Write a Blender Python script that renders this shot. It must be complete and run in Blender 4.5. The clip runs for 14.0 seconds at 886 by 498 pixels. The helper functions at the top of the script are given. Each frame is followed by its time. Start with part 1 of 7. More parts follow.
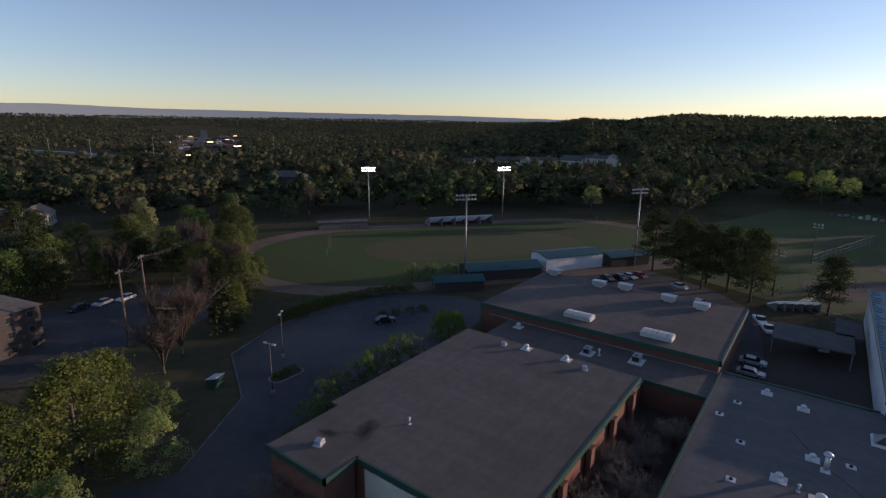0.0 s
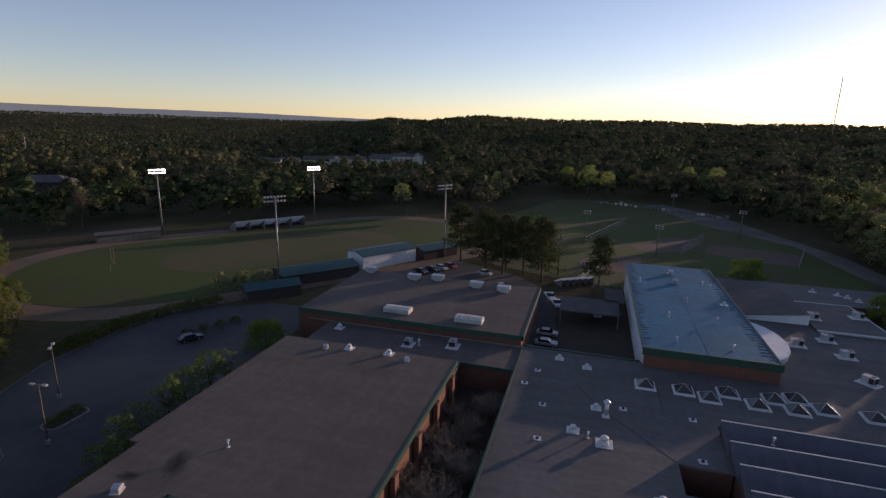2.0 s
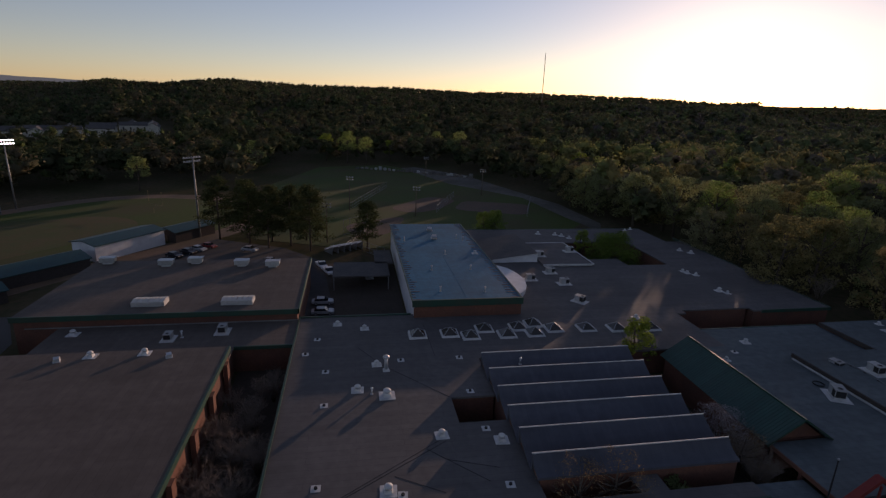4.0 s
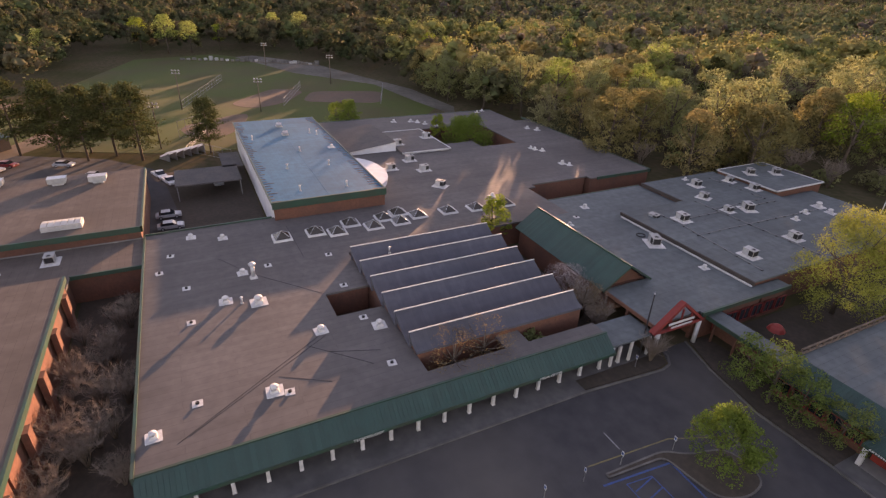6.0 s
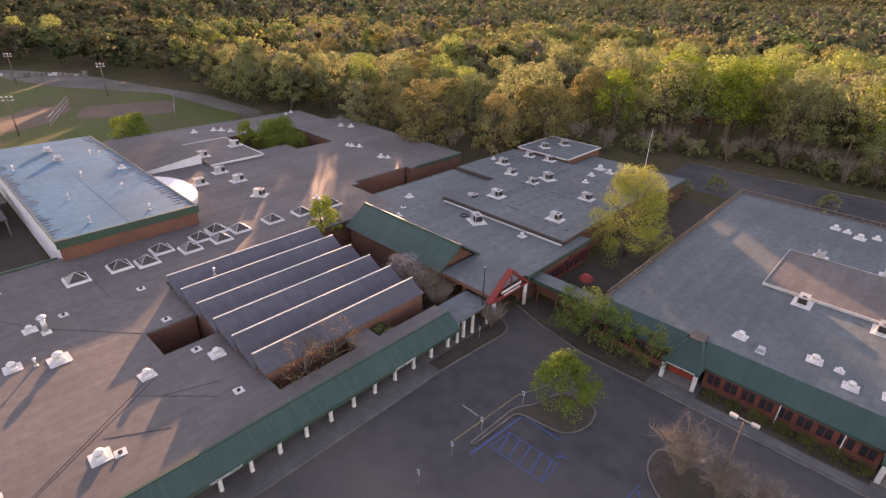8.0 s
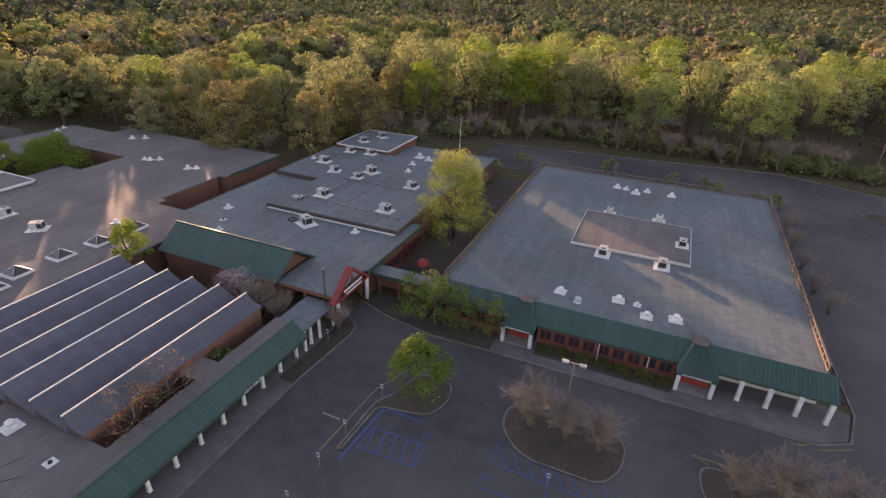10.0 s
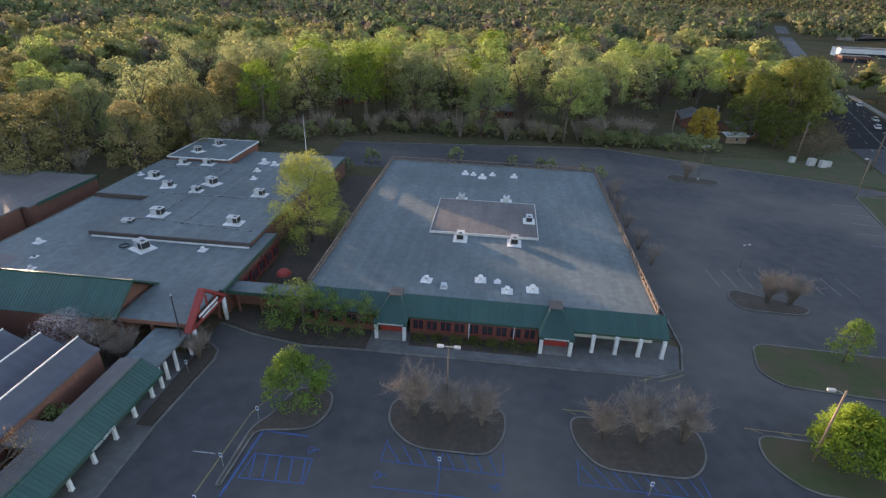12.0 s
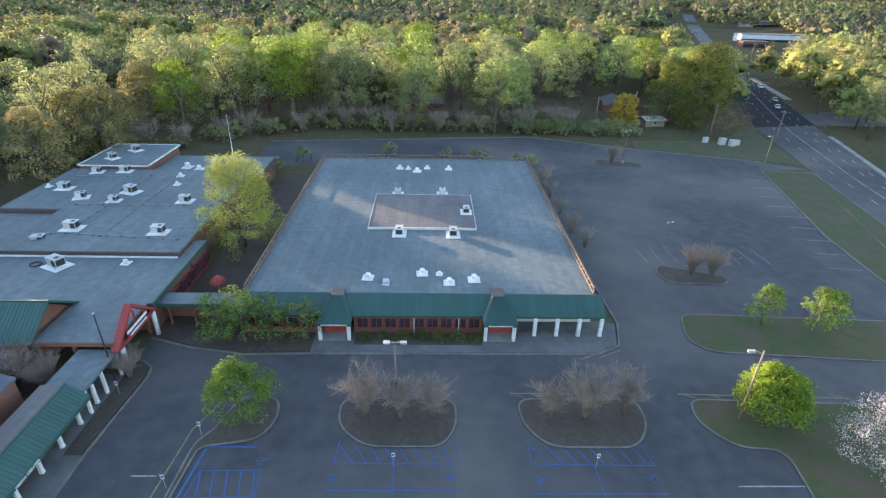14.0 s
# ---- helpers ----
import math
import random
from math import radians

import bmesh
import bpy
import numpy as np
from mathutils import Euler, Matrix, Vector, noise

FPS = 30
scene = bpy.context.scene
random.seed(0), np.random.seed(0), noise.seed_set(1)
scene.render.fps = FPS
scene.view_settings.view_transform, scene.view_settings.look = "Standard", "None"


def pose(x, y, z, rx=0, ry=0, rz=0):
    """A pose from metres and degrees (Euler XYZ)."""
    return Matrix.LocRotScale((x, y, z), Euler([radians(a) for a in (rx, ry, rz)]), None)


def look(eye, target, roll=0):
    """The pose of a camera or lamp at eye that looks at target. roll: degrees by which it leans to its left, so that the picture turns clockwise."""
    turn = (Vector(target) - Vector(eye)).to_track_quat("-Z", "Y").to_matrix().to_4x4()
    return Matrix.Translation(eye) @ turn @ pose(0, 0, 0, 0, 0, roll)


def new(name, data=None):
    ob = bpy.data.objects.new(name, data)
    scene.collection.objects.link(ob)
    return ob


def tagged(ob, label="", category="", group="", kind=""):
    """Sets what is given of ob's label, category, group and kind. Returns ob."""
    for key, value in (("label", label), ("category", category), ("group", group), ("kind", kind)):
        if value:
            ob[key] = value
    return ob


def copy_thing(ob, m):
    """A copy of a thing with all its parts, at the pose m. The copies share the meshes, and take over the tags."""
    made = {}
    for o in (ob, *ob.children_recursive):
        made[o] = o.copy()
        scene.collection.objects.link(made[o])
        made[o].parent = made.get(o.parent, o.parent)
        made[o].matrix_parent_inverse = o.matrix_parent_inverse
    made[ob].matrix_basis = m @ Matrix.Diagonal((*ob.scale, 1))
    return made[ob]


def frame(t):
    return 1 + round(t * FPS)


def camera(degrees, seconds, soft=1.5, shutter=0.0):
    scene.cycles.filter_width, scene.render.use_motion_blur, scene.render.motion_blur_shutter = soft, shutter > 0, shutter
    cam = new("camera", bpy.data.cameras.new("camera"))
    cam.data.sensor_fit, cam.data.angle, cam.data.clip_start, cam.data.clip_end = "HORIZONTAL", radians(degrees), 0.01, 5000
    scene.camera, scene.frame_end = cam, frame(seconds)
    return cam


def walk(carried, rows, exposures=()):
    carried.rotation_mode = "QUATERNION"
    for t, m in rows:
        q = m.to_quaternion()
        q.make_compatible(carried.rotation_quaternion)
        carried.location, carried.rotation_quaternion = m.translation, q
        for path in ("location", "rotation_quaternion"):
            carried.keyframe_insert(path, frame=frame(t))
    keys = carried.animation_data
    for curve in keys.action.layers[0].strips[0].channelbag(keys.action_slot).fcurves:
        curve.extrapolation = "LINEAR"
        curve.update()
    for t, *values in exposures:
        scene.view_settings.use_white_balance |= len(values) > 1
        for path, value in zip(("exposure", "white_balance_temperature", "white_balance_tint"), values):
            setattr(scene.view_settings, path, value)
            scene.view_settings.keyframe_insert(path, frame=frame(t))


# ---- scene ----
# A school complex at sunset, seen from a drone that hovers and turns.
EYE = (0.0, 0.0, 43.0)
cam = camera(81.0, 14.0, soft=1.3)
TURNS = [  # seconds, turn, tilt and lean in degrees
    (0.0, 126.61, -13.62, 0.68),
    (0.5, 123.37, -13.62, 0.87),
    (1.0, 118.02, -13.56, 1.09),
    (1.5, 111.68, -13.45, 1.27),
    (2.0, 105.90, -13.35, 1.44),
    (2.5, 100.14, -13.26, 1.62),
    (3.0, 93.48, -13.13, 1.74),
    (3.5, 85.73, -12.98, 1.93),
    (3.7, 83.24, -13.00, 2.01),
    (3.8, 82.05, -13.15, 2.04),
    (3.9, 80.87, -14.20, 2.08),
    (4.0, 79.80, -16.10, 2.11),
    (4.1, 78.84, -18.80, 2.16),
    (4.2, 77.87, -21.83, 2.21),
    (4.4, 76.30, -25.40, 2.20),
    (4.7, 73.87, -27.20, 2.18),
    (5.2, 69.69, -27.55, 2.16),
    (6.3, 60.47, -27.45, 2.10),
    (6.5, 58.38, -27.41, 2.11),
    (7.0, 53.21, -27.32, 1.88),
    (7.5, 48.05, -27.25, 1.79),
    (8.0, 42.93, -27.21, 1.74),
    (8.5, 37.72, -27.19, 1.73),
    (8.7, 35.65, -27.16, 1.72),
    (10.8, 15.57, -27.05, 2.10),
    (11.0, 13.89, -27.00, 2.09),
    (11.5, 9.64, -26.99, 1.93),
    (12.0, 5.77, -27.03, 1.82),
    (12.5, 2.21, -27.09, 1.70),
    (13.0, -0.40, -27.21, 1.63),
    (13.5, -1.30, -27.38, 1.54),
    (14.0, -1.70, -27.50, 1.43),
]


def aim(yaw, pitch, roll):
    return pose(*EYE, 0, 0, yaw) @ pose(0, 0, 0, 90 + pitch, 0, 0) @ pose(0, 0, 0, 0, 0, roll)


walk(cam, [(t, aim(y, p, r)) for t, y, p, r in TURNS],
     exposures=[(0.0, 0.2, 5950, 28), (2.5, 0.16, 6600, 34), (3.5, -0.13, 6800, 35), (4.2, -0.48, 7000, 36), (4.6, 0.32, 7400, 37), (5.3, 1.52, 9000, 44), (6.3, 2.1, 9800, 47), (7.0, 2.25, 10000, 47), (8.7, 2.65, 10000, 47), (10.8, 2.0, 8200, 34), (12.5, 2.53, 7000, 20), (13.5, 2.92, 6700, 16), (14.0, 2.97, 6680, 16)])

# ---- light ----
SUN_AZ, SUN_EL = 51.5, 6.3  # degrees to the left of +y, and above the horizon
sun_dir = Vector((-math.sin(radians(SUN_AZ)) * math.cos(radians(SUN_EL)), math.cos(radians(SUN_AZ)) * math.cos(radians(SUN_EL)), math.sin(radians(SUN_EL))))
world = bpy.data.worlds.new("evening_sky")
scene.world = world
world.use_nodes = True
wn, wl = world.node_tree.nodes, world.node_tree.links
sky = wn.new("ShaderNodeTexSky")
sky.sky_type = "NISHITA"
sky.sun_disc = False
sky.sun_elevation = radians(SUN_EL)
sky.sun_rotation = radians(-SUN_AZ)
sky.altitude = 200
sky.air_density, sky.dust_density, sky.ozone_density = 0.85, 0.2, 1.6
thin = wn.new("ShaderNodeHueSaturation")  # a little haze in the air greys the sky
thin.inputs["Saturation"].default_value = 0.92
wl.new(sky.outputs[0], thin.inputs["Color"])
wl.new(thin.outputs[0], wn["Background"].inputs[0])
wn["Background"].inputs[1].default_value = 0.16
sun_data = bpy.data.lights.new("sun", "SUN")
sun_data.energy, sun_data.angle, sun_data.color = 3.4, radians(0.6), (1.0, 0.78, 0.54)
sun = new("sun", sun_data)
sun.matrix_world = look((0, 0, 0), -sun_dir)

rnd = random.Random(5)


# ---- materials ----
def surf(name, c1, c2, scale=1.0, rough=0.8, bump=0.15, c3=None, scale3=0.05, metallic=0.0, vary=0.0, translucent=0.0, coord="world", spec=0.3, mix3=0.7):
    """A matt or glossy surface with two scales of variation; vary: from thing to thing."""
    m = bpy.data.materials.new(name)
    m.use_nodes = True
    n, l = m.node_tree.nodes, m.node_tree.links
    b = n["Principled BSDF"]
    if coord == "world":
        pos = n.new("ShaderNodeNewGeometry").outputs["Position"]
    else:
        pos = n.new("ShaderNodeTexCoord").outputs["Object"]
    fine = n.new("ShaderNodeTexNoise")
    fine.inputs["Scale"].default_value, fine.inputs["Detail"].default_value = scale, 6
    l.new(pos, fine.inputs["Vector"])
    mix = n.new("ShaderNodeMix")
    mix.data_type = "RGBA"
    mix.inputs[6].default_value, mix.inputs[7].default_value = (*c1, 1), (*c2, 1)
    ramp = n.new("ShaderNodeMapRange")
    ramp.inputs[1].default_value, ramp.inputs[2].default_value = 0.35, 0.65
    l.new(fine.outputs["Fac"], ramp.inputs[0])
    l.new(ramp.outputs[0], mix.inputs[0])
    out = mix.outputs[2]
    if c3:
        big = n.new("ShaderNodeTexNoise")
        big.inputs["Scale"].default_value, big.inputs["Detail"].default_value = scale3, 5
        l.new(pos, big.inputs["Vector"])
        r3 = n.new("ShaderNodeMapRange")
        r3.inputs[1].default_value, r3.inputs[2].default_value, r3.inputs[4].default_value = 0.42, 0.68, mix3
        l.new(big.outputs["Fac"], r3.inputs[0])
        m3 = n.new("ShaderNodeMix")
        m3.data_type = "RGBA"
        m3.inputs[7].default_value = (*c3, 1)
        l.new(r3.outputs[0], m3.inputs[0])
        l.new(out, m3.inputs[6])
        out = m3.outputs[2]
    if vary:
        info = n.new("ShaderNodeObjectInfo")
        hsv = n.new("ShaderNodeHueSaturation")
        vr = n.new("ShaderNodeMapRange")
        vr.inputs[3].default_value, vr.inputs[4].default_value = 1 - vary, 1 + vary
        l.new(info.outputs["Random"], vr.inputs[0])
        l.new(vr.outputs[0], hsv.inputs["Value"])
        l.new(out, hsv.inputs["Color"])
        out = hsv.outputs[0]
    l.new(out, b.inputs["Base Color"])
    b.inputs["Roughness"].default_value, b.inputs["Metallic"].default_value = rough, metallic
    b.inputs["Specular IOR Level"].default_value = spec
    if bump:
        bp = n.new("ShaderNodeBump")
        bp.inputs["Strength"].default_value, bp.inputs["Distance"].default_value = bump, 0.05
        l.new(fine.outputs["Fac"], bp.inputs["Height"])
        l.new(bp.outputs[0], b.inputs["Normal"])
    if translucent:
        tr = n.new("ShaderNodeBsdfTranslucent")
        l.new(out, tr.inputs[0])
        ms = n.new("ShaderNodeMixShader")
        ms.inputs[0].default_value = translucent
        l.new(b.outputs[0], ms.inputs[1])
        l.new(tr.outputs[0], ms.inputs[2])
        l.new(ms.outputs[0], n["Material Output"].inputs[0])
    return m


def roofing(name, c1, c2, seam, width=1.0, length=9.0, turn=0.0, rough=0.75):
    """Rolled roof membrane: long sheets with tarred laps, ponding stains and patches."""
    m = surf(name, c1, c2, 0.9, rough, 0.1, tuple(0.62 * c for c in c1), 0.09, spec=0.12, mix3=0.6)
    n, l = m.node_tree.nodes, m.node_tree.links
    b = n["Principled BSDF"]
    old = b.inputs["Base Color"].links[0].from_socket
    geo = n.new("ShaderNodeNewGeometry")
    mp = n.new("ShaderNodeMapping")
    mp.inputs["Rotation"].default_value = (0, 0, radians(turn))
    l.new(geo.outputs["Position"], mp.inputs[0])
    wob = n.new("ShaderNodeTexNoise")
    wob.inputs["Scale"].default_value = 0.5
    l.new(mp.outputs[0], wob.inputs["Vector"])
    add = n.new("ShaderNodeMixRGB")
    add.blend_type, add.inputs[0].default_value = "ADD", 0.12
    l.new(mp.outputs[0], add.inputs[1])
    l.new(wob.outputs["Color"], add.inputs[2])
    br = n.new("ShaderNodeTexBrick")
    br.inputs["Color1"].default_value, br.inputs["Color2"].default_value, br.inputs["Mortar"].default_value = (1, 1, 1, 1), (0.86, 0.86, 0.86, 1), (seam, seam, seam, 1)
    br.inputs["Scale"].default_value, br.inputs["Mortar Size"].default_value = 1.0, 0.018
    br.inputs["Brick Width"].default_value, br.inputs["Row Height"].default_value = length, width
    l.new(add.outputs[0], br.inputs["Vector"])
    mul = n.new("ShaderNodeMixRGB")
    mul.blend_type, mul.inputs[0].default_value = "MULTIPLY", 0.6
    l.new(old, mul.inputs[1])
    l.new(br.outputs["Color"], mul.inputs[2])
    run = n.new("ShaderNodeMapping")  # water streaks along the fall of the roof
    run.inputs["Scale"].default_value = (0.55, 0.05, 1)
    l.new(geo.outputs["Position"], run.inputs[0])
    st = n.new("ShaderNodeTexNoise")
    st.inputs["Scale"].default_value, st.inputs["Detail"].default_value = 1.0, 6
    l.new(run.outputs[0], st.inputs["Vector"])
    sr = n.new("ShaderNodeMapRange")
    sr.inputs[1].default_value, sr.inputs[2].default_value, sr.inputs[3].default_value, sr.inputs[4].default_value = 0.3, 0.7, 0.9, 1.06
    l.new(st.outputs["Fac"], sr.inputs[0])
    mk = n.new("ShaderNodeMixRGB")
    mk.blend_type, mk.inputs[0].default_value = "MULTIPLY", 1.0
    l.new(mul.outputs[0], mk.inputs[1])
    l.new(sr.outputs[0], mk.inputs[2])
    l.new(mk.outputs[0], b.inputs["Base Color"])
    return m


def foliage(name, tones, through_light=0.4, island=False):
    """Leaves; each tree (or each clump) takes its own tone out of the ramp."""
    m = bpy.data.materials.new(name)
    m.use_nodes = True
    n, l = m.node_tree.nodes, m.node_tree.links
    b = n["Principled BSDF"]
    b.inputs["Roughness"].default_value, b.inputs["Specular IOR Level"].default_value = 0.9, 0.04
    ramp = n.new("ShaderNodeValToRGB")
    ramp.color_ramp.elements[0].color, ramp.color_ramp.elements[-1].color = (*tones[0], 1), (*tones[-1], 1)
    for i, c in enumerate(tones[1:-1]):
        ramp.color_ramp.elements.new((i + 1) / (len(tones) - 1)).color = (*c, 1)
    if island:
        at = n.new("ShaderNodeAttribute")
        at.attribute_name = "tint"
        l.new(at.outputs["Fac"], ramp.inputs[0])
    else:
        l.new(n.new("ShaderNodeObjectInfo").outputs["Random"], ramp.inputs[0])
    hsv = n.new("ShaderNodeHueSaturation")
    g = n.new("ShaderNodeNewGeometry")
    vr = n.new("ShaderNodeMapRange")
    vr.inputs[3].default_value, vr.inputs[4].default_value = 0.8, 1.2
    l.new(g.outputs["Random Per Island"], vr.inputs[0])
    l.new(vr.outputs[0], hsv.inputs["Value"])
    l.new(ramp.outputs[0], hsv.inputs["Color"])
    l.new(hsv.outputs[0], b.inputs["Base Color"])
    tr = n.new("ShaderNodeBsdfTranslucent")
    l.new(hsv.outputs[0], tr.inputs[0])
    ms = n.new("ShaderNodeMixShader")
    ms.inputs[0].default_value = through_light
    l.new(b.outputs[0], ms.inputs[1])
    l.new(tr.outputs[0], ms.inputs[2])
    l.new(ms.outputs[0], n["Material Output"].inputs[0])
    return m


def glow(name, color, strength):
    m = bpy.data.materials.new(name)
    m.use_nodes = True
    b = m.node_tree.nodes["Principled BSDF"]
    b.inputs["Base Color"].default_value = (*color, 1)
    b.inputs["Emission Color"].default_value = (*color, 1)
    b.inputs["Emission Strength"].default_value = strength
    return m


M_GROUND = surf("leaf_litter_ground", (0.115, 0.086, 0.056), (0.076, 0.07, 0.04), 0.5, 0.95, 0.3, (0.055, 0.064, 0.028), 0.03, spec=0.0)
M_GRASS = surf("grass", (0.042, 0.06, 0.018), (0.062, 0.062, 0.026), 0.8, 0.95, 0.4, (0.085, 0.06, 0.038), 0.22, mix3=0.9)
M_FIELD = surf("playing_field_grass", (0.044, 0.074, 0.007), (0.056, 0.076, 0.011), 0.6, 0.95, 0.3, (0.07, 0.05, 0.022), 0.03)
M_DRYGRASS = surf("worn_brown_grass", (0.105, 0.072, 0.030), (0.085, 0.075, 0.025), 0.5, 0.95, 0.3, (0.05, 0.08, 0.016), 0.05, mix3=0.9)
M_GRAVEL = surf("grey_brown_gravel", (0.15, 0.135, 0.115), (0.11, 0.10, 0.085), 0.4, 0.95, 0.3, (0.075, 0.07, 0.05), 0.05, mix3=0.9)
M_DIRT = surf("bare_dirt", (0.19, 0.125, 0.085), (0.15, 0.10, 0.068), 0.6, 0.95, 0.3, (0.10, 0.08, 0.05), 0.06)
M_DARKWALL = surf("dark_brick", (0.075, 0.06, 0.052), (0.055, 0.045, 0.04), 3.0, 0.9, 0.2)
M_WIRE = surf("dark_cable", (0.06, 0.06, 0.06), (0.05, 0.05, 0.05), 1.0, 0.8, 0.0)
M_INFIELD = surf("infield_clay", (0.135, 0.085, 0.06), (0.11, 0.072, 0.052), 0.6, 0.95, 0.2, (0.09, 0.07, 0.05), 0.08)
M_MULCH = surf("mulch", (0.08, 0.06, 0.047), (0.058, 0.047, 0.036), 1.6, 0.95, 0.5, (0.05, 0.042, 0.03), 0.3)
M_ASPHALT = surf("worn_asphalt", (0.068, 0.066, 0.067), (0.051, 0.05, 0.052), 0.45, 0.88, 0.15, (0.12, 0.107, 0.094), 0.04, spec=0.2, mix3=0.85)
M_ASPHALT_NEW = surf("fresh_asphalt", (0.014, 0.014, 0.017), (0.02, 0.02, 0.023), 0.6, 0.9, 0.1, spec=0.15)
M_CONCRETE = surf("concrete", (0.27, 0.255, 0.23), (0.21, 0.20, 0.185), 0.9, 0.9, 0.15, (0.145, 0.135, 0.12), 0.3)
M_KERB = surf("weathered_kerb_concrete", (0.17, 0.16, 0.145), (0.12, 0.115, 0.105), 0.9, 0.9, 0.15, (0.085, 0.08, 0.072), 0.3)
M_WALK = surf("stained_walk_concrete", (0.14, 0.135, 0.128), (0.11, 0.107, 0.103), 0.9, 0.88, 0.15, (0.075, 0.073, 0.07), 0.3)
M_ROOF = roofing("grey_roof_membrane", (0.156, 0.142, 0.136), (0.129, 0.119, 0.115), 0.5, 1.0, 11.0, 90)
M_ROOF_TAN = roofing("weathered_brown_roof_membrane", (0.152, 0.124, 0.106), (0.128, 0.105, 0.092), 0.55, 1.0, 11.0)
M_ROOF_METAL = roofing("pale_blue_grey_gym_roof", (0.02, 0.155, 0.255), (0.016, 0.125, 0.21), 0.62, 0.6, 30.0, 0, 0.62)
M_SAWROOF = roofing("blue_grey_ribbed_metal_roof", (0.118, 0.122, 0.142), (0.10, 0.104, 0.122), 0.75, 0.6, 30.0, 0, 0.6)
M_ROOF_COOL = roofing("light_grey_roof_membrane", (0.147, 0.172, 0.174), (0.112, 0.134, 0.138), 0.5, 1.0, 11.0, 90)
M_BRICK = surf("red_brown_brick", (0.20, 0.085, 0.055), (0.15, 0.065, 0.045), 3.0, 0.9, 0.2, (0.12, 0.06, 0.045), 0.4)
M_CREAM = surf("cream_painted_wall", (0.55, 0.52, 0.44), (0.48, 0.46, 0.39), 0.7, 0.8, 0.05, (0.4, 0.38, 0.33), 0.3)
M_WHITE = surf("white_paint", (0.62, 0.61, 0.59), (0.48, 0.475, 0.46), 1.5, 0.55, 0.05, coord="object")
M_WHITEWALL = surf("white_block_wall", (0.70, 0.71, 0.72), (0.6, 0.61, 0.62), 0.5, 0.7, 0.08)
M_GREEN = surf("dark_green_metal", (0.015, 0.066, 0.054), (0.018, 0.057, 0.047), 0.9, 0.5, 0.03, (0.026, 0.074, 0.06), 0.2, vary=0.1, spec=0.5)
M_GREENF = surf("green_fascia_metal", (0.017, 0.0723, 0.051), (0.0255, 0.0638, 0.0467), 1.0, 0.5, 0.03, (0.051, 0.0595, 0.0425), 0.3)
M_RED = surf("red_painted_steel", (0.27, 0.04, 0.032), (0.22, 0.035, 0.03), 1.0, 0.55, 0.03)
M_RUST = surf("rust_streaked_metal", (0.20, 0.115, 0.07), (0.14, 0.10, 0.075), 1.5, 0.8, 0.1, (0.26, 0.20, 0.15), 0.6)
M_REDDOOR = surf("red_door_paint", (0.36, 0.05, 0.035), (0.30, 0.04, 0.03), 1.2, 0.5, 0.03)
M_METAL = surf("galvanised_metal", (0.55, 0.56, 0.57), (0.45, 0.46, 0.47), 2.0, 0.45, 0.05, coord="object", metallic=0.6, vary=0.12)
M_ACGREY = surf("grey_enamel_casing", (0.40, 0.40, 0.38), (0.32, 0.32, 0.31), 1.5, 0.5, 0.04, coord="object", vary=0.2)
M_BLACK = surf("dark_grille", (0.02, 0.02, 0.022), (0.03, 0.03, 0.03), 4.0, 0.7, 0.1, coord="object")
M_GLASS = surf("dark_window_glass", (0.02, 0.024, 0.03), (0.026, 0.03, 0.034), 0.5, 0.08, 0.0, spec=0.6)
M_DOME = surf("smoked_skylight_plastic", (0.05, 0.045, 0.04), (0.07, 0.06, 0.05), 1.0, 0.16, 0.0, spec=0.6)
M_SKYPANEL = surf("ribbed_translucent_panel", (0.52, 0.50, 0.45), (0.45, 0.43, 0.40), 1.0, 0.4, 0.05)
M_WOOD = surf("weathered_wood", (0.22, 0.16, 0.11), (0.16, 0.12, 0.085), 2.0, 0.85, 0.2)
M_POLE = surf("creosoted_pole_wood", (0.16, 0.115, 0.085), (0.12, 0.09, 0.07), 2.0, 0.9, 0.2)
M_STEEL = surf("grey_steel_pole", (0.25, 0.25, 0.245), (0.2, 0.2, 0.2), 1.0, 0.5, 0.04, metallic=0.3)
M_BARK = surf("bark", (0.13, 0.10, 0.075), (0.09, 0.07, 0.055), 3.0, 0.95, 0.4)
M_TWIG = surf("bare_twigs", (0.265, 0.21, 0.17), (0.20, 0.16, 0.13), 2.0, 0.9, 0.1, translucent=0.15)
M_TWIG_DARK = surf("dark_brown_twigs", (0.10, 0.073, 0.056), (0.075, 0.056, 0.044), 2.0, 0.9, 0.1, translucent=0.1)
M_BLUE = surf("blue_parking_paint", (0.03, 0.09, 0.25), (0.04, 0.075, 0.155), 3.0, 0.75, 0.05)
M_YELLOW = surf("faded_yellow_paint", (0.24, 0.19, 0.075), (0.13, 0.11, 0.07), 2.0, 0.8, 0.05)
M_LINE = surf("worn_white_paint", (0.36, 0.36, 0.35), (0.17, 0.17, 0.17), 3.0, 0.8, 0.05)
M_SHINGLE = surf("asphalt_shingles", (0.10, 0.095, 0.09), (0.075, 0.07, 0.07), 2.0, 0.9, 0.2, (0.13, 0.11, 0.10), 0.3)
M_SHINGLE_TAN = surf("tan_shingles", (0.30, 0.22, 0.15), (0.25, 0.18, 0.13), 2.0, 0.9, 0.2)
M_TEAL = surf("dark_teal_metal_roof", (0.02, 0.075, 0.075), (0.025, 0.06, 0.06), 0.8, 0.5, 0.05)
M_LAMP_ON = glow("lit_floodlight", (1.0, 0.97, 0.9), 5.0)
M_TYRE = surf("rubber", (0.02, 0.02, 0.02), (0.03, 0.03, 0.03), 3.0, 0.85, 0.05)
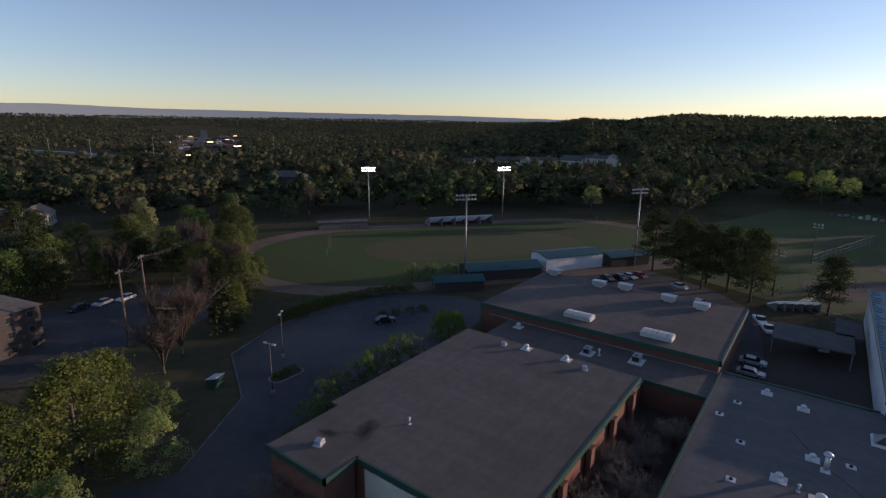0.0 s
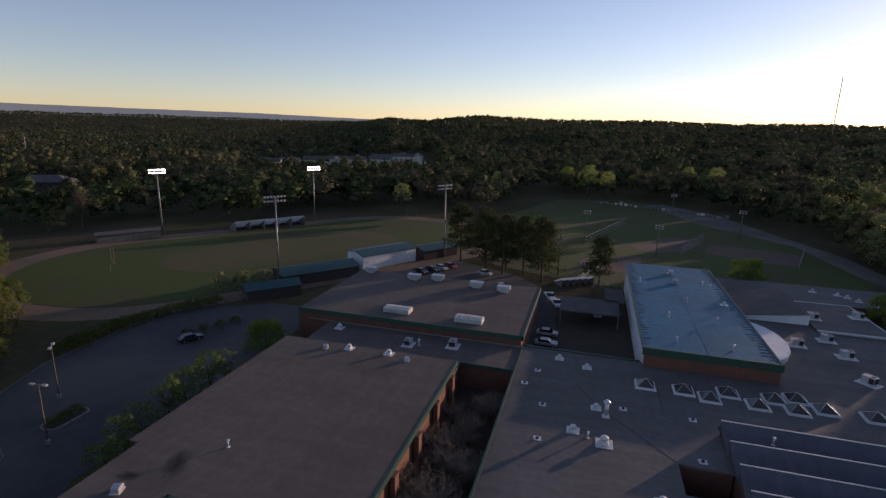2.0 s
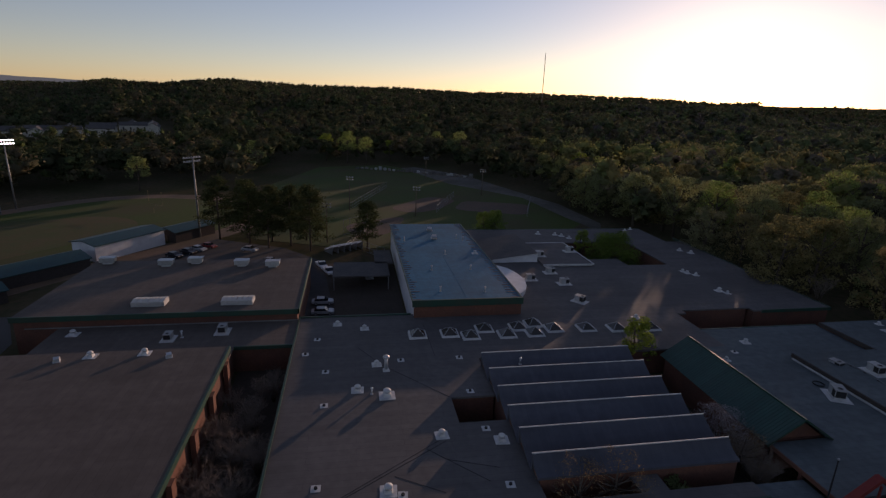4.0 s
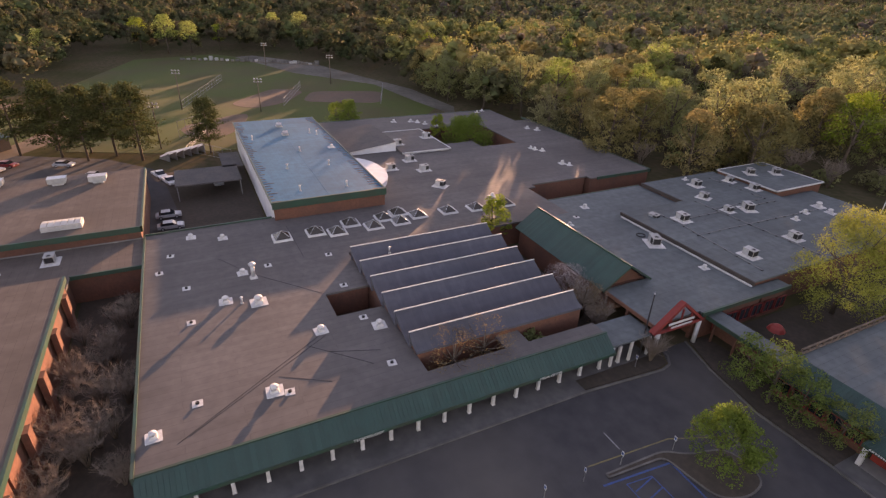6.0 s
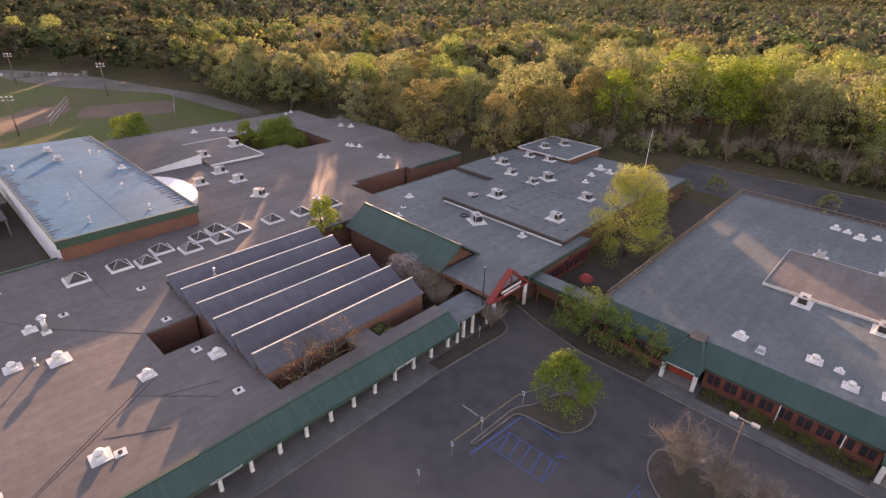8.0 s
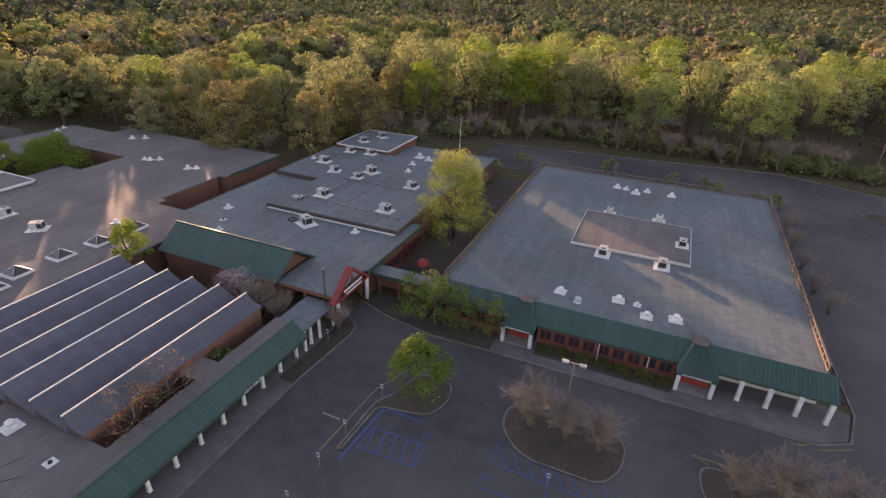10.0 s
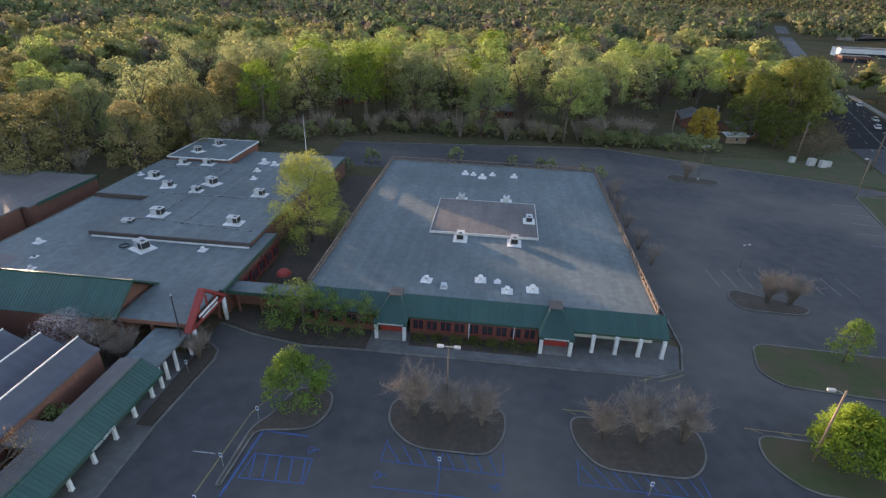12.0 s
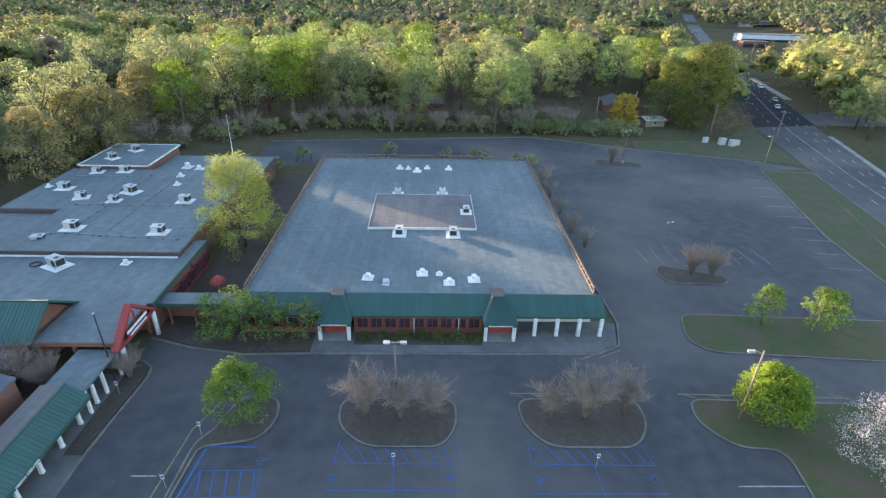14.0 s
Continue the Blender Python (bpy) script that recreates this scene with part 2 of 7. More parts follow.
M_CARS = [surf("car_paint_" + n, c, tuple(0.9 * x for x in c), 1.0, 0.3, 0.0, spec=0.6) for n, c in (("white", (0.7, 0.7, 0.7)), ("black", (0.02, 0.02, 0.025)), ("silver", (0.4, 0.41, 0.42)), ("red", (0.25, 0.03, 0.03)))]
F_SPRING = foliage("spring_leaves", [(0.23, 0.316, 0.0862), (0.304, 0.377, 0.115), (0.35, 0.408, 0.144), (0.258, 0.306, 0.109)], 0.56)
F_OAK = foliage("budding_oak_leaves", [(0.234, 0.275, 0.114), (0.306, 0.315, 0.15), (0.315, 0.335, 0.156), (0.252, 0.29, 0.126), (0.302, 0.29, 0.156)], 0.56)
F_LIME = foliage("bright_spring_leaves", [(0.19, 0.275, 0.04), (0.23, 0.30, 0.05)], 0.5)
F_PINE = foliage("pine_needles", [(0.055, 0.068, 0.026), (0.075, 0.085, 0.034)], 0.25)
F_BLOSSOM = foliage("white_blossom", [(0.44, 0.395, 0.41), (0.50, 0.47, 0.465)], 0.4)
F_RUST = foliage("orange_brown_buds", [(0.33, 0.22, 0.11), (0.27, 0.19, 0.10)], 0.4)
F_GOLD = foliage("golden_leaves", [(0.42, 0.29, 0.05), (0.46, 0.32, 0.06)], 0.45)
F_LIME2 = foliage("fresh_green_leaves", [(0.14, 0.22, 0.045), (0.17, 0.25, 0.05)], 0.48)
F_TAN = foliage("tan_olive_needles", [(0.29, 0.245, 0.105), (0.24, 0.22, 0.09), (0.34, 0.28, 0.125)], 0.52)
F_FRONT = foliage("mid_green_leaves", [(0.125, 0.194, 0.054), (0.169, 0.225, 0.06), (0.15, 0.188, 0.066)], 0.42)
F_YELLOW = foliage("yellow_green_leaves", [(0.31, 0.35, 0.075), (0.34, 0.36, 0.085)], 0.5)
F_DEEP = foliage("olive_green_leaves", [(0.11, 0.14, 0.035), (0.15, 0.165, 0.045)], 0.42)
# pine and hardwood tones, darkened in the colour for the backlit, shaded slopes
F_DARKWOODS = foliage("pine_hardwood_canopy_with_shade", [(0.047, 0.0646, 0.0298), (0.129, 0.17, 0.0611), (0.0704, 0.0941, 0.0433), (0.147, 0.141, 0.0678), (0.0529, 0.0705, 0.0338), (0.141, 0.117, 0.0746), (0.106, 0.141, 0.0611), (0.0412, 0.0588, 0.0298)], 0.38, True)
F_WOODS = foliage("woodland_canopy", [(0.111, 0.141, 0.0633), (0.311, 0.38, 0.0949), (0.17, 0.201, 0.0822), (0.35, 0.349, 0.12), (0.221, 0.244, 0.0949), (0.35, 0.287, 0.12), (0.272, 0.318, 0.107), (0.26, 0.208, 0.152), (0.116, 0.146, 0.0633)], 0.48, True)
# F_WOODS tones dimmed and turned bluer: distance shade put into the leaf colour
F_MIDWOODS = foliage("dimmed_far_canopy", [(0.0689, 0.0984, 0.0547), (0.173, 0.231, 0.0836), (0.104, 0.138, 0.0699), (0.196, 0.207, 0.099), (0.127, 0.162, 0.076), (0.196, 0.174, 0.099), (0.15, 0.196, 0.0836), (0.15, 0.126, 0.114), (0.0749, 0.0984, 0.0547)], 0.42, True)


# ---- mesh helpers ----
class Build:
    """Collects solids into one mesh."""

    def __init__(self):
        self.v, self.f = [], []

    def add(self, verts, faces):
        k = len(self.v)
        self.v += [tuple(p) for p in verts]
        self.f += [tuple(i + k for i in f) for f in faces]
        return self

    def box(self, x0, y0, z0, x1, y1, z1):
        p = [(x, y, z) for z in (z0, z1) for x, y in ((x0, y0), (x1, y0), (x1, y1), (x0, y1))]
        return self.add(p, [(3, 2, 1, 0), (4, 5, 6, 7), (0, 1, 5, 4), (1, 2, 6, 5), (2, 3, 7, 6), (3, 0, 4, 7)])

    def prism(self, poly, z0, z1):
        """An upright solid on a polygon (counter-clockwise)."""
        n = len(poly)
        if sum(a[0] * b[1] - b[0] * a[1] for a, b in zip(poly, poly[1:] + poly[:1])) < 0:
            poly = poly[::-1]
        p = [(x, y, z0) for x, y in poly] + [(x, y, z1) for x, y in poly]
        return self.add(p, [tuple(range(n))[::-1], tuple(range(n, 2 * n))] + [(i, (i + 1) % n, n + (i + 1) % n, n + i) for i in range(n)])

    def sweep(self, prof, a, b):
        """A profile of points swept from matrix a to matrix b."""
        n = len(prof)
        p = [a @ Vector(q) for q in prof] + [b @ Vector(q) for q in prof]
        return self.add(p, [tuple(range(n))[::-1], tuple(range(n, 2 * n))] + [(i, (i + 1) % n, n + (i + 1) % n, n + i) for i in range(n)])

    def tube(self, pts, radii, sides=8, cap=True):
        k = len(self.v)
        pts = [Vector(p) for p in pts]
        for i, (p, r) in enumerate(zip(pts, radii)):
            d = (pts[min(i + 1, len(pts) - 1)] - pts[max(i - 1, 0)]).normalized()
            a = d.orthogonal().normalized()
            b = d.cross(a)
            for j in range(sides):
                t = 2 * math.pi * j / sides
                self.v.append(tuple(p + (a * math.cos(t) + b * math.sin(t)) * r))
        for i in range(len(pts) - 1):
            for j in range(sides):
                q = k + i * sides
                self.f.append((q + j, q + (j + 1) % sides, q + sides + (j + 1) % sides, q + sides + j))
        if cap:
            self.f.append(tuple(k + j for j in range(sides))[::-1])
            self.f.append(tuple(k + (len(pts) - 1) * sides + j for j in range(sides)))
        return self

    def lathe(self, prof, sides=12, x=0, y=0):
        """Rings of (radius, height) round an upright axis."""
        k = len(self.v)
        for r, z in prof:
            for j in range(sides):
                t = 2 * math.pi * j / sides
                self.v.append((x + r * math.cos(t), y + r * math.sin(t), z))
        for i in range(len(prof) - 1):
            for j in range(sides):
                q = k + i * sides
                self.f.append((q + j, q + (j + 1) % sides, q + sides + (j + 1) % sides, q + sides + j))
        self.f.append(tuple(k + j for j in range(sides))[::-1])
        self.f.append(tuple(k + (len(prof) - 1) * sides + j for j in range(sides)))
        return self

    def mesh(self, name, mat, smooth=False):
        me = bpy.data.meshes.new(name)
        me.from_pydata(self.v, [], self.f)
        me.materials.append(mat)
        if smooth:
            me.polygons.foreach_set("use_smooth", [True] * len(me.polygons))
        me.update()
        return me


def solid(name, build, mat, smooth=False):
    return new(name, build.mesh(name, mat, smooth))


def part(name, build, mat, parent, label="", smooth=False):
    """One mesh object under a thing; build is a Build or a ready mesh. Coordinates are the parent's own."""
    ob = new(name, build if isinstance(build, bpy.types.Mesh) else build.mesh(name, mat, smooth))
    ob.parent = parent
    return tagged(ob, label)


def empty(name, label, category, at=(0, 0, 0), turn=0, group=""):
    ob = new(name)
    ob.empty_display_size = 0.3
    ob.matrix_basis = pose(*at, 0, 0, turn)
    return tagged(ob, label, category, group)


def B():
    return Build()


def quad_mesh(name, verts, mat, tint=None, normals=None, core=None):
    """Loose four-cornered leaves from an (n, 4, 3) array, shaded softly by the crown's own normals; core: (points, triangles, normals, tints)."""
    n = len(verts)
    co = verts.reshape(-1, 3)
    idx = np.arange(4 * n)
    starts = np.arange(0, 4 * n, 4)
    nor = None if normals is None else np.repeat(normals, 4, axis=0)
    if core is not None:
        co = np.concatenate([co, core[0]])
        idx = np.concatenate([idx, core[1].ravel() + 4 * n])
        starts = np.concatenate([starts, 4 * n + np.arange(0, 3 * len(core[1]), 3)])
        nor = np.concatenate([nor, core[2]])
        tint = np.concatenate([tint, core[3]])
    me = bpy.data.meshes.new(name)
    me.vertices.add(len(co))
    me.vertices.foreach_set("co", co.astype(np.float32).ravel())
    me.loops.add(len(idx))
    me.loops.foreach_set("vertex_index", idx.astype(np.int32))
    me.polygons.add(len(starts))
    me.polygons.foreach_set("loop_start", starts.astype(np.int32))
    me.materials.append(mat)
    if tint is not None:
        at = me.attributes.new("tint", "FLOAT", "FACE")
        at.data.foreach_set("value", tint.astype(np.float32))
    me.update(calc_edges=True)
    me.validate()
    if nor is not None:
        me.normals_split_custom_set_from_vertices((nor / np.linalg.norm(nor, axis=1)[:, None]).astype(np.float32))
    return me


def leaves_at(c, size, r, flat=0.75, long=1.0, normal=None):
    """Rhombic leaf sprays at the centres c, turned at random, or roughly square to the given normals."""
    n = len(c)
    a = r.normal(size=(n, 3))
    a[:, 2] *= flat
    if normal is not None:
        w = normal + 0.4 * r.normal(size=(n, 3))
        w /= np.linalg.norm(w, axis=1)[:, None]
        a -= w * (a * w).sum(1)[:, None]
        b = np.cross(w, a)
    else:
        b = np.cross(a, r.normal(size=(n, 3)))
    a /= np.linalg.norm(a, axis=1)[:, None]
    b /= np.linalg.norm(b, axis=1)[:, None]
    s = (size * r.uniform(0.6, 1.3, n))[:, None]
    a, b = a * s * long, b * s * 0.7
    return np.stack([c - a, c - b + a * 0.15, c + a, c + b + a * 0.15], 1)


# ---- terrain ----
SKYLINE = ((-180, 0.4), (0, 0.0), (40, 0.65), (48, 0.6), (55, 0.55), (60, 0.65), (66, 0.85), (77, 0.85), (87, 0.85), (98, 0.95), (102.3, 1.1), (104.6, 0.9), (108, 0.52), (109.5, 0.55), (112.2, 0.68), (115.4, 0.25), (120, 0.2), (135, 0.3), (150, 0.35), (167, 0.4), (180, 0.4))


def skyline(az):
    for (a, ea), (b, eb) in zip(SKYLINE, SKYLINE[1:]):
        if a <= az <= b:
            return ea + (eb - ea) * (az - a) / (b - a)
    return 0.4


def hills(x, y):
    """Height of the ground: level round the school, rising to wooded ridges."""
    r = math.hypot(x, y)
    az = math.degrees(math.atan2(-x, y))
    near, far = (340, 1900) if 50 < az < 112 else (420, 3200)
    s = min(max((r - near) / (far - near), 0), 1)
    s = s * s * (3 - 2 * s)
    top = 43 + far * math.tan(radians(skyline(az))) - 11
    h = s * top
    if r > near:
        h += (noise.noise(Vector((x / 260, y / 260, 0))) * 9 + noise.noise(Vector((x / 90, y / 90, 3))) * 3) * min((r - near) / 400, 1)
    if 112 < az < 180:  # the broad valley with the town
        d = min(max((r - 470) / 260, 0), 1)
        u = min(max((3150 - r) / 900, 0), 1)
        k = d * d * (3 - 2 * d) * u * u * (3 - 2 * u) * min((az - 112) / 26, 1)
        h = h * (1 - 0.85 * k) - 20 * k
    if x > 120 and y > 280 and r < 1000:  # the road runs on in a level cut
        q = min(max((abs(x - 203 - 0.34 * (y - 380)) - 70) / 90, 0), 1)
        h *= q * q * (3 - 2 * q) if r < 760 else 1 - (1 - q * q * (3 - 2 * q)) * (1000 - r) / 240
    return h


def ground_sheet():
    b = B()
    radii = [0, 60, 120, 180, 240, 300, 340, 380, 420] + [420 * 1.06 ** i for i in range(1, 41)]
    n = 180
    b.v.append((0, 0, 0))
    for r in radii[1:]:
        for j in range(n):
            t = 2 * math.pi * j / n
            x, y = r * math.cos(t), r * math.sin(t)
            b.v.append((x, y, hills(x, y)))
    for j in range(n):
        b.f.append((0, 1 + j, 1 + (j + 1) % n))
    for i in range(len(radii) - 2):
        for j in range(n):
            q = 1 + i * n
            b.f.append((q + j, q + n + j, q + n + (j + 1) % n, q + (j + 1) % n))
    return tagged(solid("ground", b, M_GROUND, True), "leaf-littered ground that runs out to wooded hills", "ground", kind="structure")


ground_sheet()


# distance haze is put into the ridge as an even grey glow
M_FAR_RIDGE = glow("glowing_haze_ridge", (0.17, 0.18, 0.185), 0.55)
FAR_TOPS = ((108, 0.3), (116, 0.55), (126, 0.8), (136, 0.88), (143.5, 0.95), (149, 1.02), (155.6, 1.04), (160, 1.2), (163.5, 1.28), (168, 1.2), (182, 0.9))


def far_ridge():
    """A pale ridge beyond the valley, on the horizon: a backdrop sheet whose glow stands in for haze."""
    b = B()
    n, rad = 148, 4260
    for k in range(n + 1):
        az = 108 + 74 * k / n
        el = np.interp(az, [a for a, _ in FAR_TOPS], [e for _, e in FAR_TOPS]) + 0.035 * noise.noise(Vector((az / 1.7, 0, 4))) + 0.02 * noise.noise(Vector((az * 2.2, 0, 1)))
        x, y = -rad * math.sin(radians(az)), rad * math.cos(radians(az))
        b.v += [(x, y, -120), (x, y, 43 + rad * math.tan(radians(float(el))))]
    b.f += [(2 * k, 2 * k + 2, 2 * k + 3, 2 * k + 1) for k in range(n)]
    tagged(solid("backdrop_ridge", b, M_FAR_RIDGE), "pale ridge on the far horizon, haze put into its glowing colour", "backdrop", kind="structure")


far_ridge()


def flat(name, polys, z0, z1, mat, label, category, kind="structure"):
    b = B()
    for p in polys:
        b.prism(p, z0, z1)
    return tagged(solid(name, b, mat), label, category, kind=kind)


def rounded(poly, r, steps=5):
    """The polygon with its corners rounded."""
    out = []
    for i, p in enumerate(poly):
        a, c = Vector(poly[i - 1]), Vector(poly[(i + 1) % len(poly)])
        p = Vector(p)
        q = min(r, (a - p).length * 0.45, (c - p).length * 0.45)
        s, e = p + (a - p).normalized() * q, p + (c - p).normalized() * q
        for k in range(steps + 1):
            t = k / steps
            v = s * (1 - t) ** 2 + p * 2 * t * (1 - t) + e * t * t
            out.append((v.x, v.y))
    return out


def kerb_ring(b, poly, width=0.2, z0=-0.05, z1=0.16):
    n = len(poly)
    for i in range(n):
        p, q = Vector(poly[i]), Vector(poly[(i + 1) % n])
        d = q - p
        if d.length < 0.01:
            continue
        d.normalize()
        s = Vector((-d.y, d.x)) * width
        e = d * 0.0
        b.prism([tuple(p - e), tuple(q + e), tuple(q + e + s), tuple(p - e + s)], z0, z1)


def kerb_line(b, pts, width=0.28, z0=-0.05, z1=0.15):
    for p, q in zip(pts, pts[1:]):
        p, q = Vector(p), Vector(q)
        d = (q - p).normalized()
        s, e = Vector((-d.y, d.x)) * width / 2, d * 0.0
        b.prism([tuple(p - e - s), tuple(q + e - s), tuple(q + e + s), tuple(p - e + s)], z0, z1)


# ---- paved ground, islands and verges ----
flat("pavement_front", [[(-34.2, -60), (60, -60), (60, 31), (73.5, 45), (74, 62), (75.8, 79.2), (77, 89.6), (86.6, 128.9), (101, 131), (92, 136), (56, 148), (31, 158), (-46, 149), (-46, 128), (24.5, 127), (26.8, 60), (25.5, 55), (22, 53.2), (-23.5, 52.8), (-31, 54.2), (-36.5, 56), (-36.5, 51.5), (-33.6, 50), (-33.4, 48.5), (-34.2, 37)]],
     -0.05, 0.03, M_ASPHALT, "worn grey asphalt of the car park and drives", "car park")
flat("pavement_side", [[(-10, -60), (-34, -53), (-40, -57.5), (-74, -56), (-92, -58), (-104, -65), (-104, -72), (-91, -92), (-62, -91), (-49, -86), (-45, -78), (-41, -70), (-26, -60), (-10, -66)],
                      [(-64, -108), (-22, -104), (0, -112), (-10, -140), (-62, -138)], [(-118, -12), (-118, -50), (-140, -58), (-162, -44), (-150, -20), (-136, -8), (-128, -4), (-92, -4), (-92, -10)]],
     -0.05, 0.036, M_ASPHALT, "grey asphalt of the side car parks and drives", "car park")
ROAD_L = [(76, 20), (84.5, 55), (92.8, 90.2), (100.6, 128), (111.8, 176), (136, 238), (157, 284), (199, 394), (296, 645), (424, 960)]
ROAD_R = [(101, 20), (108.5, 68), (114, 110), (117.6, 126), (129.8, 165), (150.6, 226), (166.2, 282), (209, 390), (308, 640), (438, 950)]


def road_strip(i, j):
    return ROAD_L[i:j] + ROAD_R[i:j][::-1]


flat("road", [road_strip(0, 10)], -0.04, 0.045, M_ASPHALT, "wide grey asphalt road with worn lane marks", "road")
flat("road_new_surface", [[(111.4, 175.5), (135.5, 180), (141.5, 198), (151, 226), (166.6, 282), (156.6, 284), (135.6, 238)]], 0.0, 0.07, M_ASPHALT_NEW, "dark freshly laid asphalt patch of the road", "road")
flat("pavement_roadside", [[(114, 110), (117.6, 126), (129.8, 165), (131.3, 164.6), (119.2, 125.6), (115.6, 109.6)], [(152.6, 226), (168, 282), (170.6, 281), (155.6, 225)]], 0.0, 0.16, M_CONCRETE, "pale concrete kerb and gutter beside the road", "kerb")
flat("ground_side_road", [[(135.5, 180), (141.5, 198), (200, 216), (205, 196), (160, 180)]], -0.04, 0.05, M_ASPHALT, "grey side road joining at the junction", "road")
road_lines = B()
for k in range(9):  # lane dashes and the centre line
    for f, dash in ((0.28, True), (0.5, False), (0.72, True), (0.86, True)):
        a = Vector(ROAD_L[k]).lerp(Vector(ROAD_R[k]), f)
        c = Vector(ROAD_L[k + 1]).lerp(Vector(ROAD_R[k + 1]), f)
        d = (c - a).normalized()
        s = Vector((-d.y, d.x)) * 0.09
        t = 0.0
        while t < (c - a).length - 3:
            p, q = a + d * t, a + d * (t + (3 if dash else 8))
            road_lines.prism([tuple(p - s), tuple(q - s), tuple(q + s), tuple(p + s)], 0.05, 0.09)
            t += 11 if dash else 9
tagged(solid("trim_road_lines", road_lines, M_LINE), "worn white lane lines on the road", "road marking", kind="structure")

verge = [(74, 45), (74.3, 62), (76.1, 79.2), (77.3, 89.6), (86.9, 128.5), (100.2, 127.7), (92.5, 90.2), (84, 56), (81, 45)]
flat("ground_verge", [verge, [(101.5, 134), (92.5, 137), (60, 148), (62, 156), (88, 157), (109, 174), (105, 150)]], -0.03, 0.12, M_GRASS, "mown green verge between car park and road", "grass")
ISLANDS = {
    "tree": [(-24.2, 31), (-24.0, 38.6), (-22.6, 40.6), (-21.4, 45.4), (-16.9, 45.2), (-16.2, 42), (-17.4, 39), (-21.2, 38.3), (-23.2, 38.0), (-23.6, 31)],
    "left": [(-9.9, 45.1), (3.2, 45.1), (3.3, 41.0), (1.6, 38.0), (-6.6, 38.0), (-9.8, 41)],
    "right": [(10.2, 45.1), (24.3, 45.1), (24.3, 41.0), (22, 37.9), (12.6, 38.0), (10.3, 41.2)],
    "grass": [(30.4, 45.2), (72.6, 43.6), (72.6, 20), (34, 20), (36.6, 31.5), (37.4, 37.8), (32.6, 37.8), (29.8, 41.5)],
    "long": [(36.8, 62.7), (73.2, 60.9), (72.4, 50.9), (37.2, 53.8), (35.2, 56.4)],
    "small": [(37.8, 74.5), (39.4, 77.6), (50, 73.2), (48, 70.8), (39, 71.2)],
    "back": [(43.4, 134), (46, 137), (57.4, 133.4), (54.8, 129.6), (44.4, 130.6)],
}
kerbs = B()
beds, lawns = [], []
for key, p in ISLANDS.items():
    q = rounded(p, 2.2)
    if sum(a[0] * c[1] - c[0] * a[1] for a, c in zip(q, q[1:] + q[:1])) < 0:
        q = q[::-1]
    (lawns if key in ("grass", "long") else beds).append(q)
    kerb_ring(kerbs, q)
kerb_line(kerbs, [(-34.2, -9), (-34.2, 37), (-33.4, 48.5), (-33.8, 50.2), (-35.2, 51.3), (-36.4, 51.5)])
kerb_line(kerbs, [(-36.5, 56), (-31, 54.2), (-23.5, 52.8), (-14.2, 53.1), (22, 53.2), (25.5, 55), (26.8, 60), (24.6, 127)])
kerb_line(kerbs, [(74, 45), (74.3, 62), (76.1, 79.2), (77.3, 89.6), (86.9, 128.6), (100.2, 127.9), (92.6, 90.2)])
kerb_line(kerbs, [(-46, 149.4), (31, 158.4), (56, 148.4), (92, 136.4)])
kerb_line(kerbs, [(-26, -60), (-41, -70), (-45, -78), (-49, -86), (-62, -91), (-91, -92)])
tagged(solid("kerb", kerbs, M_KERB), "pale concrete kerbs round islands and walks", "kerb", kind="structure")
for q in beds:
    flat("ground_bed", [q], -0.02, 0.13, M_MULCH, "brown mulched planting island in the car park", "planting bed")
for q in lawns:
    flat("ground_lawn", [q], -0.02, 0.13, M_GRASS, "patchy green grass island beside the car park", "grass")
flat("ground_school_beds", [[(-36.4, 56.6), (-31, 54.6), (-23.5, 53.2), (-15.2, 53.5), (-15.2, 60.3), (-25.3, 60.3), (-36, 59.4)], [(-9.8, 54.9), (7.2, 54.9), (7.2, 57.6), (-9.8, 57.6)],
                            [(-34.5, 37), (-33.8, 48.2), (-34.2, 50), (-36.2, 51), (-36.2, 37)], [(24.4, 62), (26.4, 62), (24.4, 126), (23.6, 126)]],
     -0.03, 0.12, M_MULCH, "mulched beds along the school front", "planting bed")
flat("ground_walk", [[(-15.2, 53.4), (22, 53.5), (25.2, 55.2), (26.4, 60), (24, 60.6), (-10, 60.6), (-15.2, 60.6)], [(-41, -9), (-34.4, -9), (-34.4, 37), (-36.3, 37), (-36.3, 49), (-41, 49)]],
     -0.04, 0.10, M_WALK, "grey concrete walk under the canopies", "pavement")

paint = B()


def stripe(b, p, q, w=0.14, z=0.034):
    p, q = Vector(p), Vector(q)
    d = (q - p).normalized()
    s = Vector((-d.y, d.x)) * w / 2
    b.prism([tuple(p - s), tuple(q - s), tuple(q + s), tuple(p + s)], z - 0.01, z + 0.012)


for pts in ([(-23.2, 30), (-22.5, 38.2), (-17.5, 38.1)], [(-22.1, 35.2), (-16.1, 35.3), (-16.0, 32.4), (-22.4, 32.2), (-22.1, 35.2)], [(-9.1, 38.9), (-9.3, 36.1), (3.1, 36.0), (3.0, 38.7)],
            [(10.6, 39), (10.4, 36), (22.9, 35.8), (22.5, 38.5)], [(-3.2, 38), (-3.3, 28)], [(16.8, 35.9), (17.0, 28)], [(-9.6, 33.0), (3.2, 33.0)], [(10.2, 32.6), (23.0, 32.6)]):
    for p, q in zip(pts, pts[1:]):
        stripe(paint, p, q, 0.2 if pts[0][0] < -20 and len(pts) == 3 else 0.1)
for k in range(5):
    stripe(paint, (-22 + 1.3 * k, 35.2), (-21.4 + 1.3 * k, 32.4))
